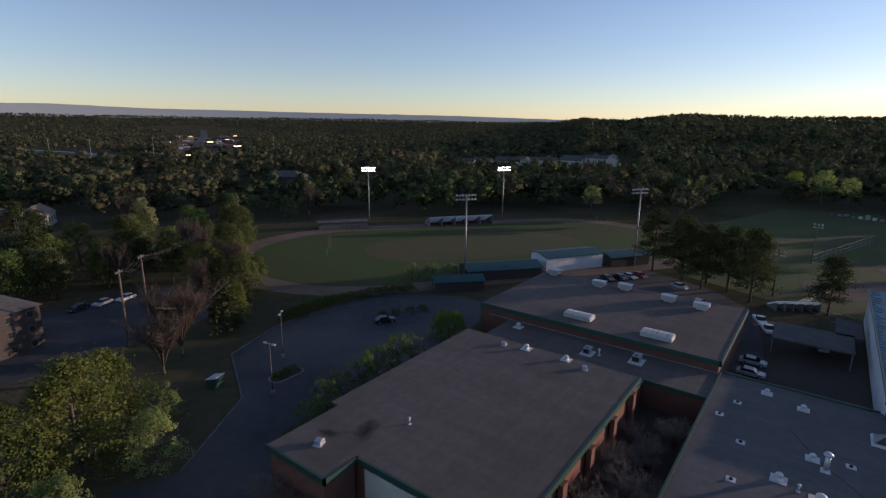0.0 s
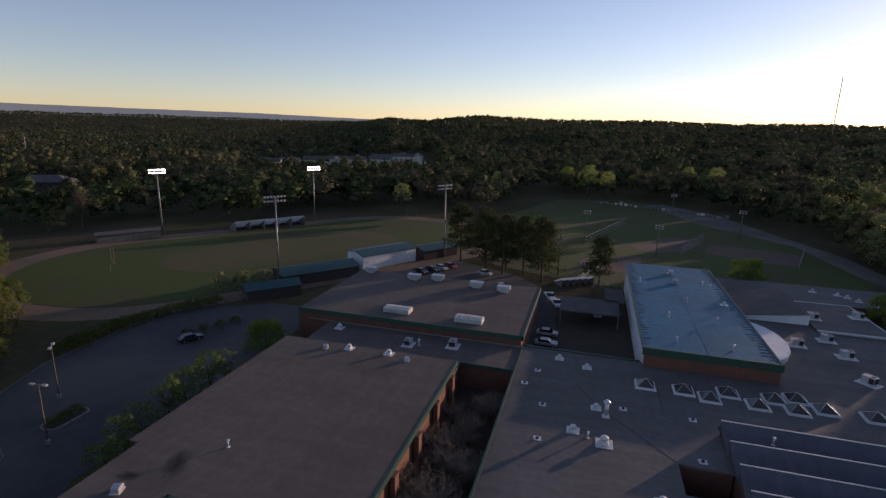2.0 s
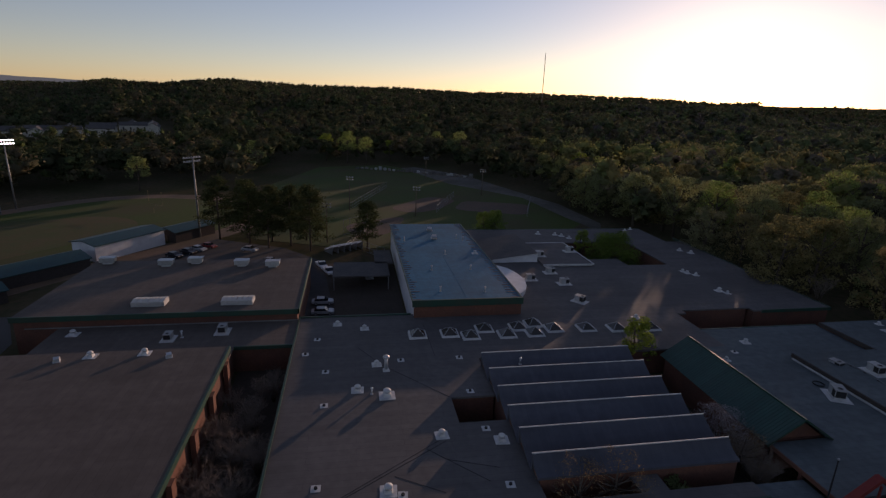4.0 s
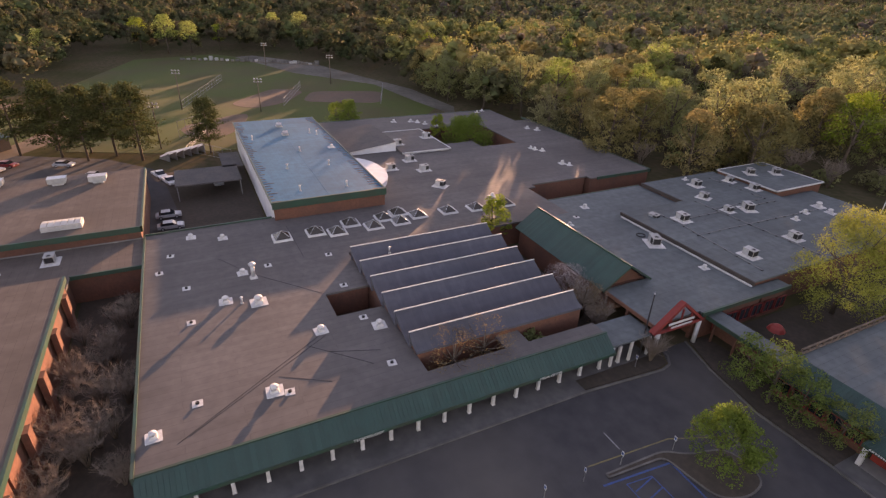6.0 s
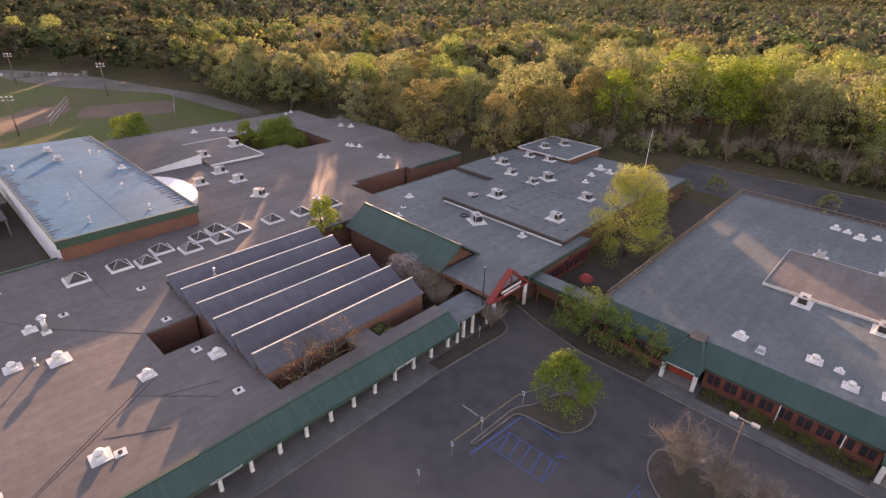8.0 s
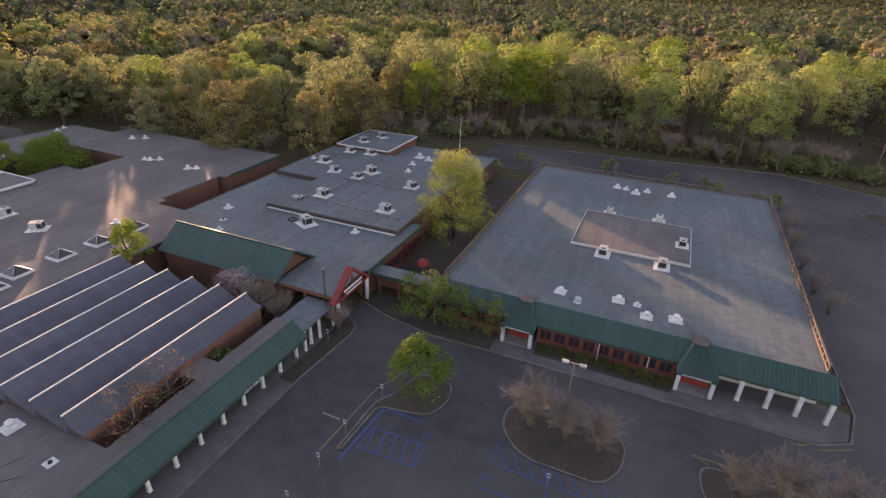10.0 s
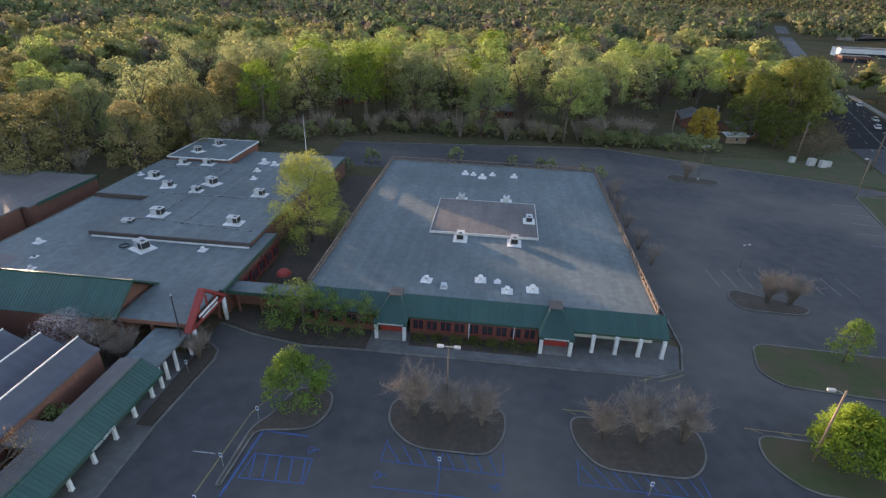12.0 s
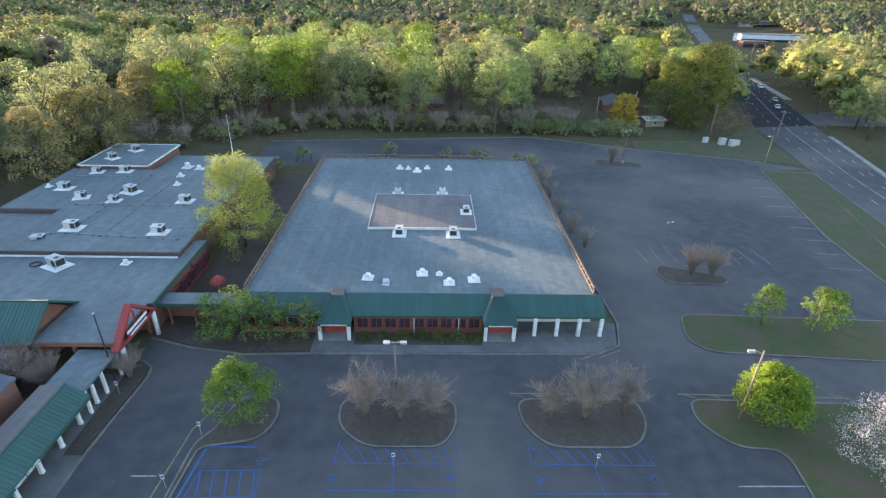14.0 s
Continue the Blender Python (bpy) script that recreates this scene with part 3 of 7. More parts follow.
for x0 in (-9.1, 10.6):
    for k in range(8):
        stripe(paint, (x0 + 0.2 + 1.5 * k, 38.2), (x0 + 1.7 + 1.4 * k, 36.1), 0.12)
tagged(solid("trim_blue_lines", paint, M_BLUE), "blue accessible bay lines painted on asphalt", "parking marking", kind="structure")


def wheelchair_mark(x, y, turn):
    """The blue accessible sign on a bay: head, back, seat, legs and wheel."""
    b = B()
    for k in range(14):
        t, u = math.pi * (0.25 + 1.5 * k / 14), math.pi * (0.25 + 1.5 * (k + 1) / 14)
        stripe(b, (0.5 * math.cos(t), 0.5 * math.sin(t)), (0.5 * math.cos(u), 0.5 * math.sin(u)), 0.13)
    for p, q in (((0.1, 0.9), (0.15, 0.1)), ((0.15, 0.1), (0.65, 0.1)), ((0.65, 0.1), (0.85, -0.55)), ((0.12, 0.5), (0.5, 0.5))):
        stripe(b, p, q, 0.14)
    b.prism([(0.1 + 0.16 * math.cos(t * 0.785), 1.15 + 0.16 * math.sin(t * 0.785)) for t in range(8)], 0.024, 0.046)
    ob = solid("trim_bay_sign", b, M_BLUE)
    ob.matrix_basis = pose(x, y, 0, 0, 0, turn) @ Matrix.Diagonal((0.66, 0.66, 1, 1))
    tagged(ob, "blue wheelchair sign painted on a parking bay", "parking marking", kind="structure")


for x, y, a in ((-9.2, 34.4, -80), (2.4, 34.4, 80), (10.9, 34.2, -80), (22.2, 34.2, 80), (-16.6, 36.5, -80)):
    wheelchair_mark(x, y, a)
lines = B()
for p, q in (((-25.6, 30), (-24.9, 40.4)), ((-24.9, 40.4), (-22.1, 47.6)), ((9.6, 46), (24, 46)), ((29.6, 46), (50, 45.4)), ((22, 52.5), (25.5, 54.2)), ((19.4, 52.2), (24.6, 54.4))):
    stripe(lines, p, q, 0.14)
for k in range(7):
    stripe(lines, (10 + 2 * k, 46), (11.2 + 2 * k, 45.3), 0.1)
    stripe(lines, (30 + 3 * k, 46), (31.4 + 3 * k, 45.4), 0.1)
tagged(solid("trim_yellow_lines", lines, M_YELLOW), "faded yellow kerbside lines on asphalt", "road marking", kind="structure")
whites = B()
for p, q in (((-28.4, 34.6), (-26, 34.6)), ((30.2, 33.4), (36.8, 33.4))):
    stripe(whites, p, q, 0.12)
for k in range(9):
    stripe(whites, (38 + 2.7 * k, 78), (37.6 + 2.7 * k, 84), 0.05)
    stripe(whites, (84.0 - 1.3 * k * 0.92, 121 - 5.6 * k), (78.4 - 1.3 * k * 0.92, 121.8 - 5.6 * k), 0.05)
tagged(solid("trim_white_lines", whites, M_LINE), "worn white bay lines on the asphalt", "road marking", kind="structure")

# ---- playing fields ----
U, N = Vector((-0.820, 0.572)), Vector((-0.572, -0.820))


def un(u, n):
    p = U * u + N * n
    return (p.x, p.y)


def stadium(half, rad, u0=70, n0=170, steps=16):
    out = []
    for s, c in ((1, u0 + half), (-1, u0 - half)):
        for k in range(steps + 1):
            t = -math.pi / 2 + math.pi * k / steps
            out.append(un(c + s * rad * math.cos(t), n0 + s * rad * math.sin(t)))
    return out


flat("ground_track", [stadium(42, 45)], -0.05, 0.04, M_DIRT, "tan dirt running track round the football field", "track")
flat("ground_field", [stadium(41, 37)], -0.04, 0.09, M_FIELD, "worn green football field with a brown middle", "grass")
flat("ground_field_middle", [stadium(24, 17)], 0.0, 0.11, M_DRYGRASS, "worn brown grass in the middle of the football field", "grass")
flat("ground_ballfields", [[(-150, -6), (-160, -30), (-200, -24), (-260, -40), (-330, -20), (-345, 20), (-310, 48), (-270, 64), (-225, 84), (-180, 86), (-150, 60), (-148, 8)]], -0.05, 0.05, M_FIELD, "green grass of the ball fields", "grass")
flat("ground_infields", [rounded([(-178, -4), (-192, 20), (-168, 14), (-156, 2)], 8), rounded([(-206, 14), (-232, 34), (-224, 46), (-203, 34), (-196, 22)], 6), rounded([(-203, 40), (-222, 48), (-214, 76), (-192, 68)], 6)],
     -0.04, 0.09, M_INFIELD, "red-brown clay infields of the ball fields", "infield")
flat("road_gravel", [[(-270, 50), (-330, 30), (-335, 40), (-300, 66), (-255, 78), (-215, 90), (-178, 92), (-165, 86), (-190, 82), (-230, 78)]], -0.04, 0.07, M_GRAVEL, "pale gravel lot beyond the ball fields", "gravel")


# ---- school buildings ----
def wing(name, label, rects, h, roof, wall=M_BRICK, fascia=M_GREENF, parapet=0.25, sides=None, fh=0.55):
    """A flat-roofed wing: brick walls, a roof deck and a metal fascia round its free edges."""
    th = empty(name, label, "school building", (rects[0][0], rects[0][1], 0))
    ox, oy = rects[0][0], rects[0][1]
    for x0, y0, x1, y1 in rects:
        part("wall", B().box(x0 - ox + 0.25, y0 - oy + 0.25, -0.2, x1 - ox - 0.25, y1 - oy - 0.25, h - 0.3), wall, th, "brick wall")
        part("roof", B().box(x0 - ox, y0 - oy, h - 0.3, x1 - ox, y1 - oy, h), roof, th, "flat membrane roof")
    for x0, y0, x1, y1 in sides or []:
        f = B()
        e = 0.14
        f.box(min(x0, x1) - ox - e, min(y0, y1) - oy - e, h - fh, max(x0, x1) - ox + e, max(y0, y1) - oy + e, h + parapet)
        part("fascia", f, fascia, th, "green metal roof edge")
    return th


def window_row(th, x0, y0, x1, y1, z0, z1, n, out, trim_mat=M_RED):
    """n windows along a wall line, each a frame with a pane; out: outward normal."""
    ox, oy = th.location.x, th.location.y
    a, c, o = Vector((x0 - ox, y0 - oy, 0)), Vector((x1 - ox, y1 - oy, 0)), Vector((*out, 0))
    d = (c - a) / n
    u = d.normalized()
    for k in range(n):
        p = a + d * (k + 0.08)
        w = d.length * 0.84
        m = Matrix((u, o, Vector((0, 0, 1)))).transposed().to_4x4()
        m.translation = p
        fr, pane = B(), B()
        for bx in ((0, z0, w, z0 + 0.1), (0, z1 - 0.1, w, z1), (0, z0, 0.1, z1), (w - 0.1, z0, w, z1), (w / 2 - 0.04, z0, w / 2 + 0.04, z1)):
            q = B().box(bx[0], -0.1, bx[1], bx[2], 0.08, bx[3])
            fr.add([m @ Vector(v) for v in q.v], q.f)
        q = B().box(0.05, -0.08, z0 + 0.05, w - 0.05, 0.0, z1 - 0.05)
        pane.add([m @ Vector(v) for v in q.v], q.f)
        win = part("window", fr, trim_mat, th, "dark red framed window")
        part("pane", pane, M_GLASS, win)


HR = 4.5
# main wing with the long colonnade
main_wing = wing("main_wing", "long flat-roofed brick school wing with a grey roof",
                 [(-88.5, -9.6, -60.2, 19.0), (-60.2, -9.6, -54.5, 12.7), (-54.5, -9.6, -38.0, 19.0), (-88.5, 19.0, -70.6, 62.0), (-43.0, 29.2, -40.4, 32.4), (-40.4, 19.0, -38.0, 42.2), (-88.5, 62.0, -84.5, 64.0)],
                 HR, M_ROOF, sides=[(-88.5, -9.6, -37.9, -9.6), (-88.5, -9.6, -88.5, 10.2)])
# light and dark joints of tar across the membrane
tar = B()
for pts in ([(-76, 0.5), (-70, 4), (-60.4, 12.5)], [(-52, 10.5), (-40.5, -6)], [(-51.2, 10.4), (-41, -5)], [(-50, 8), (-44, 14)], [(-46, 4), (-43, 9)], [(-84, 12), (-72, 12.3)], [(-48, 10), (-46, 15.5)], [(-75, 46), (-71, 49)], [(-74.6, 46.2), (-70.8, 50)]):
    for p, q in zip(pts, pts[1:]):
        stripe(tar, p, q, 0.06, HR + 0.012)
tagged(solid("trim_tar_joints", tar, M_BLACK), "dark tar joints across the school roof", "roof joint", kind="structure")
wing("light_well", "sunken brick light well in the school roof", [(-60.2, 12.7, -54.5, 19.0)], 0.6, M_MULCH)

# saw-tooth roof
saw = empty("saw_tooth_hall", "hall with six grey saw-tooth roof ridges", "school building", (-69.0, 19.0, 0))
RIDGES = (-68.3, -63.6, -58.9, -54.3, -49.7, -45.1)
for k, x in enumerate(RIDGES):
    x0, x1 = x + 69.0, (RIDGES[k + 1] + 69.0 if k < 5 else x + 69.0 + 2.2)
    low = 4.65 if k < 5 else 5.3
    t = B()
    bow = [(x0 - 0.12 + (x1 - x0 + 0.12) * q / 8, 0, 6.65 + (low - 6.65) * q / 8 - 0.32 * math.sin(math.pi * q / 8)) for q in range(9)]
    prof = bow + [(x1, 0, low - 0.3), (x0 + 0.1, 0, 5.6), (x0 + 0.1, 0, 4.3), (x0 - 0.12, 0, 4.3)]
    t.sweep(prof[::-1], Matrix.Translation((0, -0.25, 0)), Matrix.Translation((0, 23.5, 0)))
    part("roof_tooth", t, M_SAWROOF, saw, "grey sloping saw-tooth roof")
    e = B().box(x0 - 0.15, -0.3, 6.58, x0 - 0.03, 23.55, 6.71)
    part("ridge_cap", e, M_WHITE, saw, "pale ridge flashing")
    wv = B().sweep([(x0 - 0.1, 0, 0), (x1, 0, 0), (x1, 0, low - 0.35)] + [(x, 0, z - 0.2) for x, _, z in bow[7:0:-1]] + [(x0 - 0.1, 0, 6.2)], Matrix.Translation((0, 0.0, 0)), Matrix.Translation((0, 23.2, 0)))
    part("wall", wv, M_BRICK, saw)

# colonnade canopy along the main wing
def canopy_panels(th, x_top, z_top, x_eave, z_eave, y0, y1, axis="y", flip=1, width=0.45):
    """Standing-seam panels sloping from the roof edge to the eave, each a piece of its own."""
    n = max(int(round((y1 - y0) / width)), 1)
    w = (y1 - y0) / n
    run, drop = x_eave - x_top, z_eave - z_top
    b = B()
    for s0, s1, h in ((0.0, w, 0.0), (0.0, 0.035, 0.04)):
        p = [(0, s0, h), (0, s1, h), (run, s1, drop + h), (run, s0, drop + h)]
        q = [(a, c, z - 0.05) for a, c, z in p]
        if axis == "x":
            p, q = [(c, a, z) for a, c, z in p], [(c, a, z) for a, c, z in q]
        b.add(p + q, [(0, 1, 2, 3), (7, 6, 5, 4), (0, 4, 5, 1), (1, 5, 6, 2), (2, 6, 7, 3), (3, 7, 4, 0)])
    me = b.mesh("roof_panel", M_GREEN)
    for k in range(n):
        ob = part("roof_panel", me, None, th)
        o = th.location
        at = (x_top - o.x, y0 + w * k - o.y, z_top - o.z) if axis == "y" else (y0 + w * k - o.x, x_top - o.y, z_top - o.z)
        ob.location = at


def column(th, x, y, h, w=0.36):
    o = th.location
    b = B()
    b.prism([(x - o.x + w / 2 * a, y - o.y + w / 2 * c) for a, c in ((-1, -0.8), (-0.8, -1), (0.8, -1), (1, -0.8), (1, 0.8), (0.8, 1), (-0.8, 1), (-1, 0.8))], 0.1, h)
    b.box(x - o.x - w * 0.56, y - o.y - w * 0.56, 0.08, x - o.x + w * 0.56, y - o.y + w * 0.56, 0.24)
    part("column", b, M_WHITE, th, "white square column")


walkway = empty("colonnade_canopy", "green metal canopy on white columns along the school", "canopy", (-37.9, -9.6, 0))
canopy_panels(walkway, -38.0, HR + 0.05, -35.9, 2.95, -9.6, 42.4)
part("beam", B().box(1.9, 0, 2.62, 2.12, 52.0, 2.98), M_GREENF, walkway, "green eave beam")
part("soffit", B().box(-1.0, 0, 2.75, 1.95, 52.0, 2.84), M_CREAM, walkway, "cream soffit")
part("ridge_cap", B().box(-0.25, 0, HR + 0.02, 0.0, 52.0, HR + 0.16), M_GREENF, walkway)
for k in range(18):
    column(walkway, -36.9, -10.4 + 3.09 * (k + 1) - 1.0 + 0.0, 2.7)
window_row(main_wing, -38.05, -6, -38.05, 40, 1.0, 2.4, 16, (1, 0), M_GREENF)


def sign(text, x, y, z, rot, size, mat, label, name="wall_sign"):
    cu = bpy.data.curves.new(name, "FONT")
    cu.body, cu.size, cu.extrude, cu.align_x = text, size, 0.02, "CENTER"
    tmp = bpy.data.objects.new(name, cu)
    scene.collection.objects.link(tmp)
    dg = bpy.context.evaluated_depsgraph_get()
    me = bpy.data.meshes.new_from_object(tmp.evaluated_get(dg))
    bpy.data.objects.remove(tmp)
    me.materials.clear()
    me.materials.append(mat)
    ob = new(name, me)
    ob.matrix_basis = pose(x, y, z, *rot)
    return tagged(ob, label, "sign")


sign("TECHNOLOGY", -35.74, 10.6, 2.66, (90, 0, 90), 0.46, M_WHITE, "white letters reading TECHNOLOGY on the canopy beam")
sign("MEDIA CENTER", -35.74, 32.6, 2.66, (90, 0, 90), 0.46, M_WHITE, "white letters reading MEDIA CENTER on the canopy beam")

# rear wing behind the gymnasium, round a courtyard
rear_wing = wing("rear_wing", "large flat-roofed rear wing with a grey roof round a courtyard",
                 [(-152.0, 31.6, -114.6, 57.0), (-114.6, 31.6, -88.5, 64.0), (-152.0, 57.0, -136.0, 92.0), (-136.0, 79.0, -84.6, 97.0), (-114.6, 64.0, -86.0, 79.0), (-120.0, 57.0, -114.6, 68.0)],
                 HR, M_ROOF, sides=[(-140.0, 97.0, -84.6, 97.0), (-152.0, 31.6, -152.0, 92.0), (-84.6, 81.0, -84.6, 97.0)], parapet=0.1)
shed_block = empty("link_block", "white-walled block with a dark sloping roof beside the gymnasium", "school building", (-138.0, 32.0, 0))
SLOPE = [(0, 0, 4.8), (0, 13.6, 6.5), (0, 13.6, 6.7), (0, -0.1, 5.0)]
part("wall", B().sweep([(0, 0, 0), (0, 13.5, 0), (0, 13.5, 6.45), (0, 0, 4.75)], Matrix.Translation((0.2, 0, 0)), Matrix.Translation((19.4, 0, 0))), M_WHITEWALL, shed_block, "white rendered wall")
part("roof", B().sweep(SLOPE, Matrix.Translation((0, 0, 0)), Matrix.Translation((19.5, 0, 0))), M_SHINGLE, shed_block, "dark sloping roof")
part("verge", B().sweep([(0, -0.1, 4.85), (0, 13.6, 6.55), (0, 13.6, 6.74), (0, -0.1, 5.04)], Matrix.Translation((19.5, 0, 0)), Matrix.Translation((19.66, 0, 0))), M_WHITE, shed_block, "white roof edge")
raised = wing("raised_roof_block", "low raised roof block with a pale edge", [(-134.4, 45.8, -114.6, 58.8)], 5.0, M_ROOF, wall=M_WHITEWALL, fascia=M_WHITE, sides=[(-134.4, 58.8, -114.6, 58.8), (-114.6, 45.8, -114.6, 58.8), (-134.4, 45.8, -134.4, 58.8)], parapet=0.08, fh=0.2)

# gymnasium
GZ = 7.6
gym = wing("gymnasium", "tall gymnasium with a pale blue-grey roof and white side wall", [(-147.0, 10.5, -87.0, 31.2)], GZ, M_ROOF_METAL, wall=M_WHITEWALL, fascia=M_WHITEWALL, parapet=0.0,
           sides=[], fh=0.5)
part("fascia", B().box(59.9, -0.1, GZ - 1.0, 60.25, 20.8, GZ + 0.3), M_GREENF, gym, "grey-green metal fascia")
part("front_wall", B().box(59.7, 0.2, 0, 60.1, 20.5, GZ - 1.0), M_BRICK, gym, "brown brick front wall")
for nm, y in (("gutter", -0.15), ("gutter", 20.6)):
    part(nm, B().box(0, y, GZ - 0.2, 60.0, y + 0.25, GZ + 0.12), M_GREENF, gym)
part("ridge_cap", B().box(0.2, 10.2, GZ, 59.8, 10.6, GZ + 0.02), M_ROOF_METAL, gym, "raised strip along the roof")
for k in range(44):  # rusty upstanding seams at the roof edges
    u, v = rnd.uniform(0.7, 2.1), rnd.uniform(0.7, 2.1)
    part("seam", B().box(1 + 1.35 * k, 0.1, GZ, 1.1 + 1.35 * k, u, GZ + 0.07), M_RUST, gym, "rusty roof seam")
    part("seam", B().box(1 + 1.35 * k, 20.6 - v, GZ, 1.1 + 1.35 * k, 20.5, GZ + 0.07), M_RUST, gym, "rusty roof seam")
apse = empty("curved_stair_wall", "pale rounded block beside the gymnasium", "school building", (-104.0, 31.2, 0))
part("wall", B().prism([(7.6 * math.cos(t * math.pi / 12) * 1.3, 5.6 * math.sin(t * math.pi / 12)) for t in range(13)], 0, 5.4), M_WHITEWALL, apse)
part("roof", B().prism([(7.7 * math.cos(t * math.pi / 12) * 1.3, 5.7 * math.sin(t * math.pi / 12)) for t in range(13)], 5.4, 5.6), M_WHITEWALL, apse)

# low canopy and yard between wings
yard = empty("yard_canopy", "flat dark canopy over a yard walk", "canopy", (-124.0, -4.8, 0))
part("roof", B().box(0, 0, 3.3, 10.5, 13, 3.55).box(-10, 10, 3.3, 1, 14.4, 3.55), M_SHINGLE, yard)
for x, y in ((0.3, 0.3), (10.2, 0.3), (10.2, 12.7), (0.3, 12.7)):
    part("post", B().box(x - 0.1, y - 0.1, 0, x + 0.1, y + 0.1, 3.3), M_STEEL, yard)

# wings to the side: wing behind (with two panel skylights), link and near wing
back_wing = wing("back_wing", "flat-roofed brick wing with long rooftop vents", [(-118.5, -55.0, -87.8, -9.7)], 6.5, M_ROOF_TAN, sides=[(-87.8, -55.0, -87.8, -9.7), (-118.5, -9.7, -87.8, -9.7)], parapet=0.12, fh=0.8)
part("flashing", B().box(30.75, 2.0, 4.5, 30.9, 45.2, 4.66), M_CONCRETE, back_wing, "pale flashing at the wall foot")
link = wing("link_wing", "low flat roof link between two wings", [(-87.6, -48.0, -78.2, -9.8), (-78.2, -48.0, -74.6, -18.7)], HR, M_ROOF_TAN, sides=[(-78.2, -18.6, -78.2, -9.8)], parapet=0.05)
near_wing = wing("near_wing", "broad flat-roofed brick wing with a weathered brown roof", [(-74.4, -49.3, -41.6, -18.4), (-41.6, -47.9, -35.4, -18.4), (-35.4, -47.9, -30.6, -37.9)], 6.5, M_ROOF_TAN,
                 sides=[(-74.4, -18.4, -35.3, -18.4), (-35.3, -37.9, -35.3, -18.4), (-35.4, -37.9, -30.6, -37.9), (-30.6, -47.9, -30.6, -37.9)], parapet=0.06, fh=0.7)


def stain_material():
    """Dark water stain that fades into the roof round its edge."""
    m = bpy.data.materials.new("roof_water_stain")
    m.use_nodes = True
    n, l = m.node_tree.nodes, m.node_tree.links
    b = n["Principled BSDF"]
    b.inputs["Base Color"].default_value, b.inputs["Roughness"].default_value = (0.03, 0.025, 0.022, 1), 0.8
    co = n.new("ShaderNodeTexCoord")
    ln = n.new("ShaderNodeVectorMath")
    ln.operation = "LENGTH"
    l.new(co.outputs["Object"], ln.inputs[0])
    no = n.new("ShaderNodeTexNoise")
    no.inputs["Scale"].default_value, no.inputs["Detail"].default_value = 2.2, 6
    l.new(co.outputs["Object"], no.inputs["Vector"])
    ad = n.new("ShaderNodeMath")
    ad.operation = "ADD"
    l.new(ln.outputs["Value"], ad.inputs[0])
    l.new(no.outputs["Fac"], ad.inputs[1])
    mr = n.new("ShaderNodeMapRange")
    mr.inputs[1].default_value, mr.inputs[2].default_value, mr.inputs[3].default_value, mr.inputs[4].default_value = 0.3, 1.4, 0.6, 0.0
    l.new(ad.outputs[0], mr.inputs[0])
    l.new(mr.outputs[0], b.inputs["Alpha"])
    return m


M_STAIN = stain_material()
for x, y, a, sx, sy in ((-39.8, -40.9, 20, 3.0, 1.5), (-36.6, -44.0, 100, 1.8, 0.9)):
    st = solid("trim_roof_stain", B().prism([(math.cos(k * math.pi / 12), math.sin(k * math.pi / 12)) for k in range(24)], 0.0, 0.004), M_STAIN)
    st.matrix_basis = pose(x, y, 6.505, 0, 0, a) @ Matrix.Diagonal((sx, sy, 1, 1))
    tagged(st, "dark water stain on the weathered brown roof", "stain", kind="structure")
for k in range(5):  # brick piers down the courtyard side
    part("pier", B().box(3.4 + 8 * k, 30.9, 0, 4.6 + 8 * k, 31.5, 5.8), M_BRICK, near_wing, "red brick pier")
part("panel_wall", B().box(39.0, 12.6, 0.4, 39.15, 29, 5.6), M_CREAM, near_wing, "pale green-grey wall panels")
for poly in [[(-78.2, -18.4), (-38, -18.4), (-38, -9.8), (-78.2, -9.8)], [(-36, 61.8), (-25.6, 61.8), (-25.6, 120), (-36, 120)], [(-70.6, 42.6), (-43, 42.6), (-43, 49), (-70.6, 49)], [(-84.4, 64), (-77.2, 60), (-77.2, 84), (-84.4, 81)],
                          [(-136, 57), (-120, 57), (-114.6, 68), (-114.6, 79), (-136, 79)], [(-43, 19.2), (-40.4, 19.2), (-40.4, 29.2), (-43, 29.2)], [(-43, 32.4), (-40.4, 32.4), (-40.4, 42.2), (-43, 42.2)], [(-134, -8), (-92, -3), (-92, 10.3), (-134, 10.3)]]:
    flat("ground_courtyard", [poly], -0.04, 0.10, M_MULCH, "brown leaf-covered courtyard between the wings", "courtyard")

# classroom wing with the many air conditioners
class_low = wing("classroom_wing", "flat-roofed classroom wing with a grey roof", [(-70.6, 57.6, -36.2, 62.0), (-77.2, 62.0, -36.2, 70.2), (-77.2, 70.2, -61.6, 86.0), (-38.2, 70.2, -36.2, 76)], HR, M_ROOF_COOL, sides=[(-36.2, 57.6, -36.2, 76.0), (-77.2, 62.0, -77.2, 86.0)], parapet=0.08)
wing("classroom_wing", "raised grey roof crowded with air conditioners", [(-65.5, 70.2, -38.2, 86.0), (-76.3, 86.0, -38.2, 108.0)], 5.3, M_ROOF_COOL, fascia=M_DARKWALL, sides=[(-65.5, 70.2, -38.2, 70.2), (-76.3, 86.0, -65.5, 86.0)], parapet=0.02, fh=0.6)
wing("classroom_wing", "rear block with a pale roof edge", [(-75.4, 108.0, -60.6, 124.0)], 6.0, M_ROOF_COOL, fascia=M_WHITE, sides=[(-75.4, 108.0, -75.4, 124.0), (-75.4, 124.0, -60.6, 124.0), (-60.6, 108.0, -60.6, 124.0), (-75.4, 108.0, -60.6, 108.0)], parapet=0.06, fh=0.14)
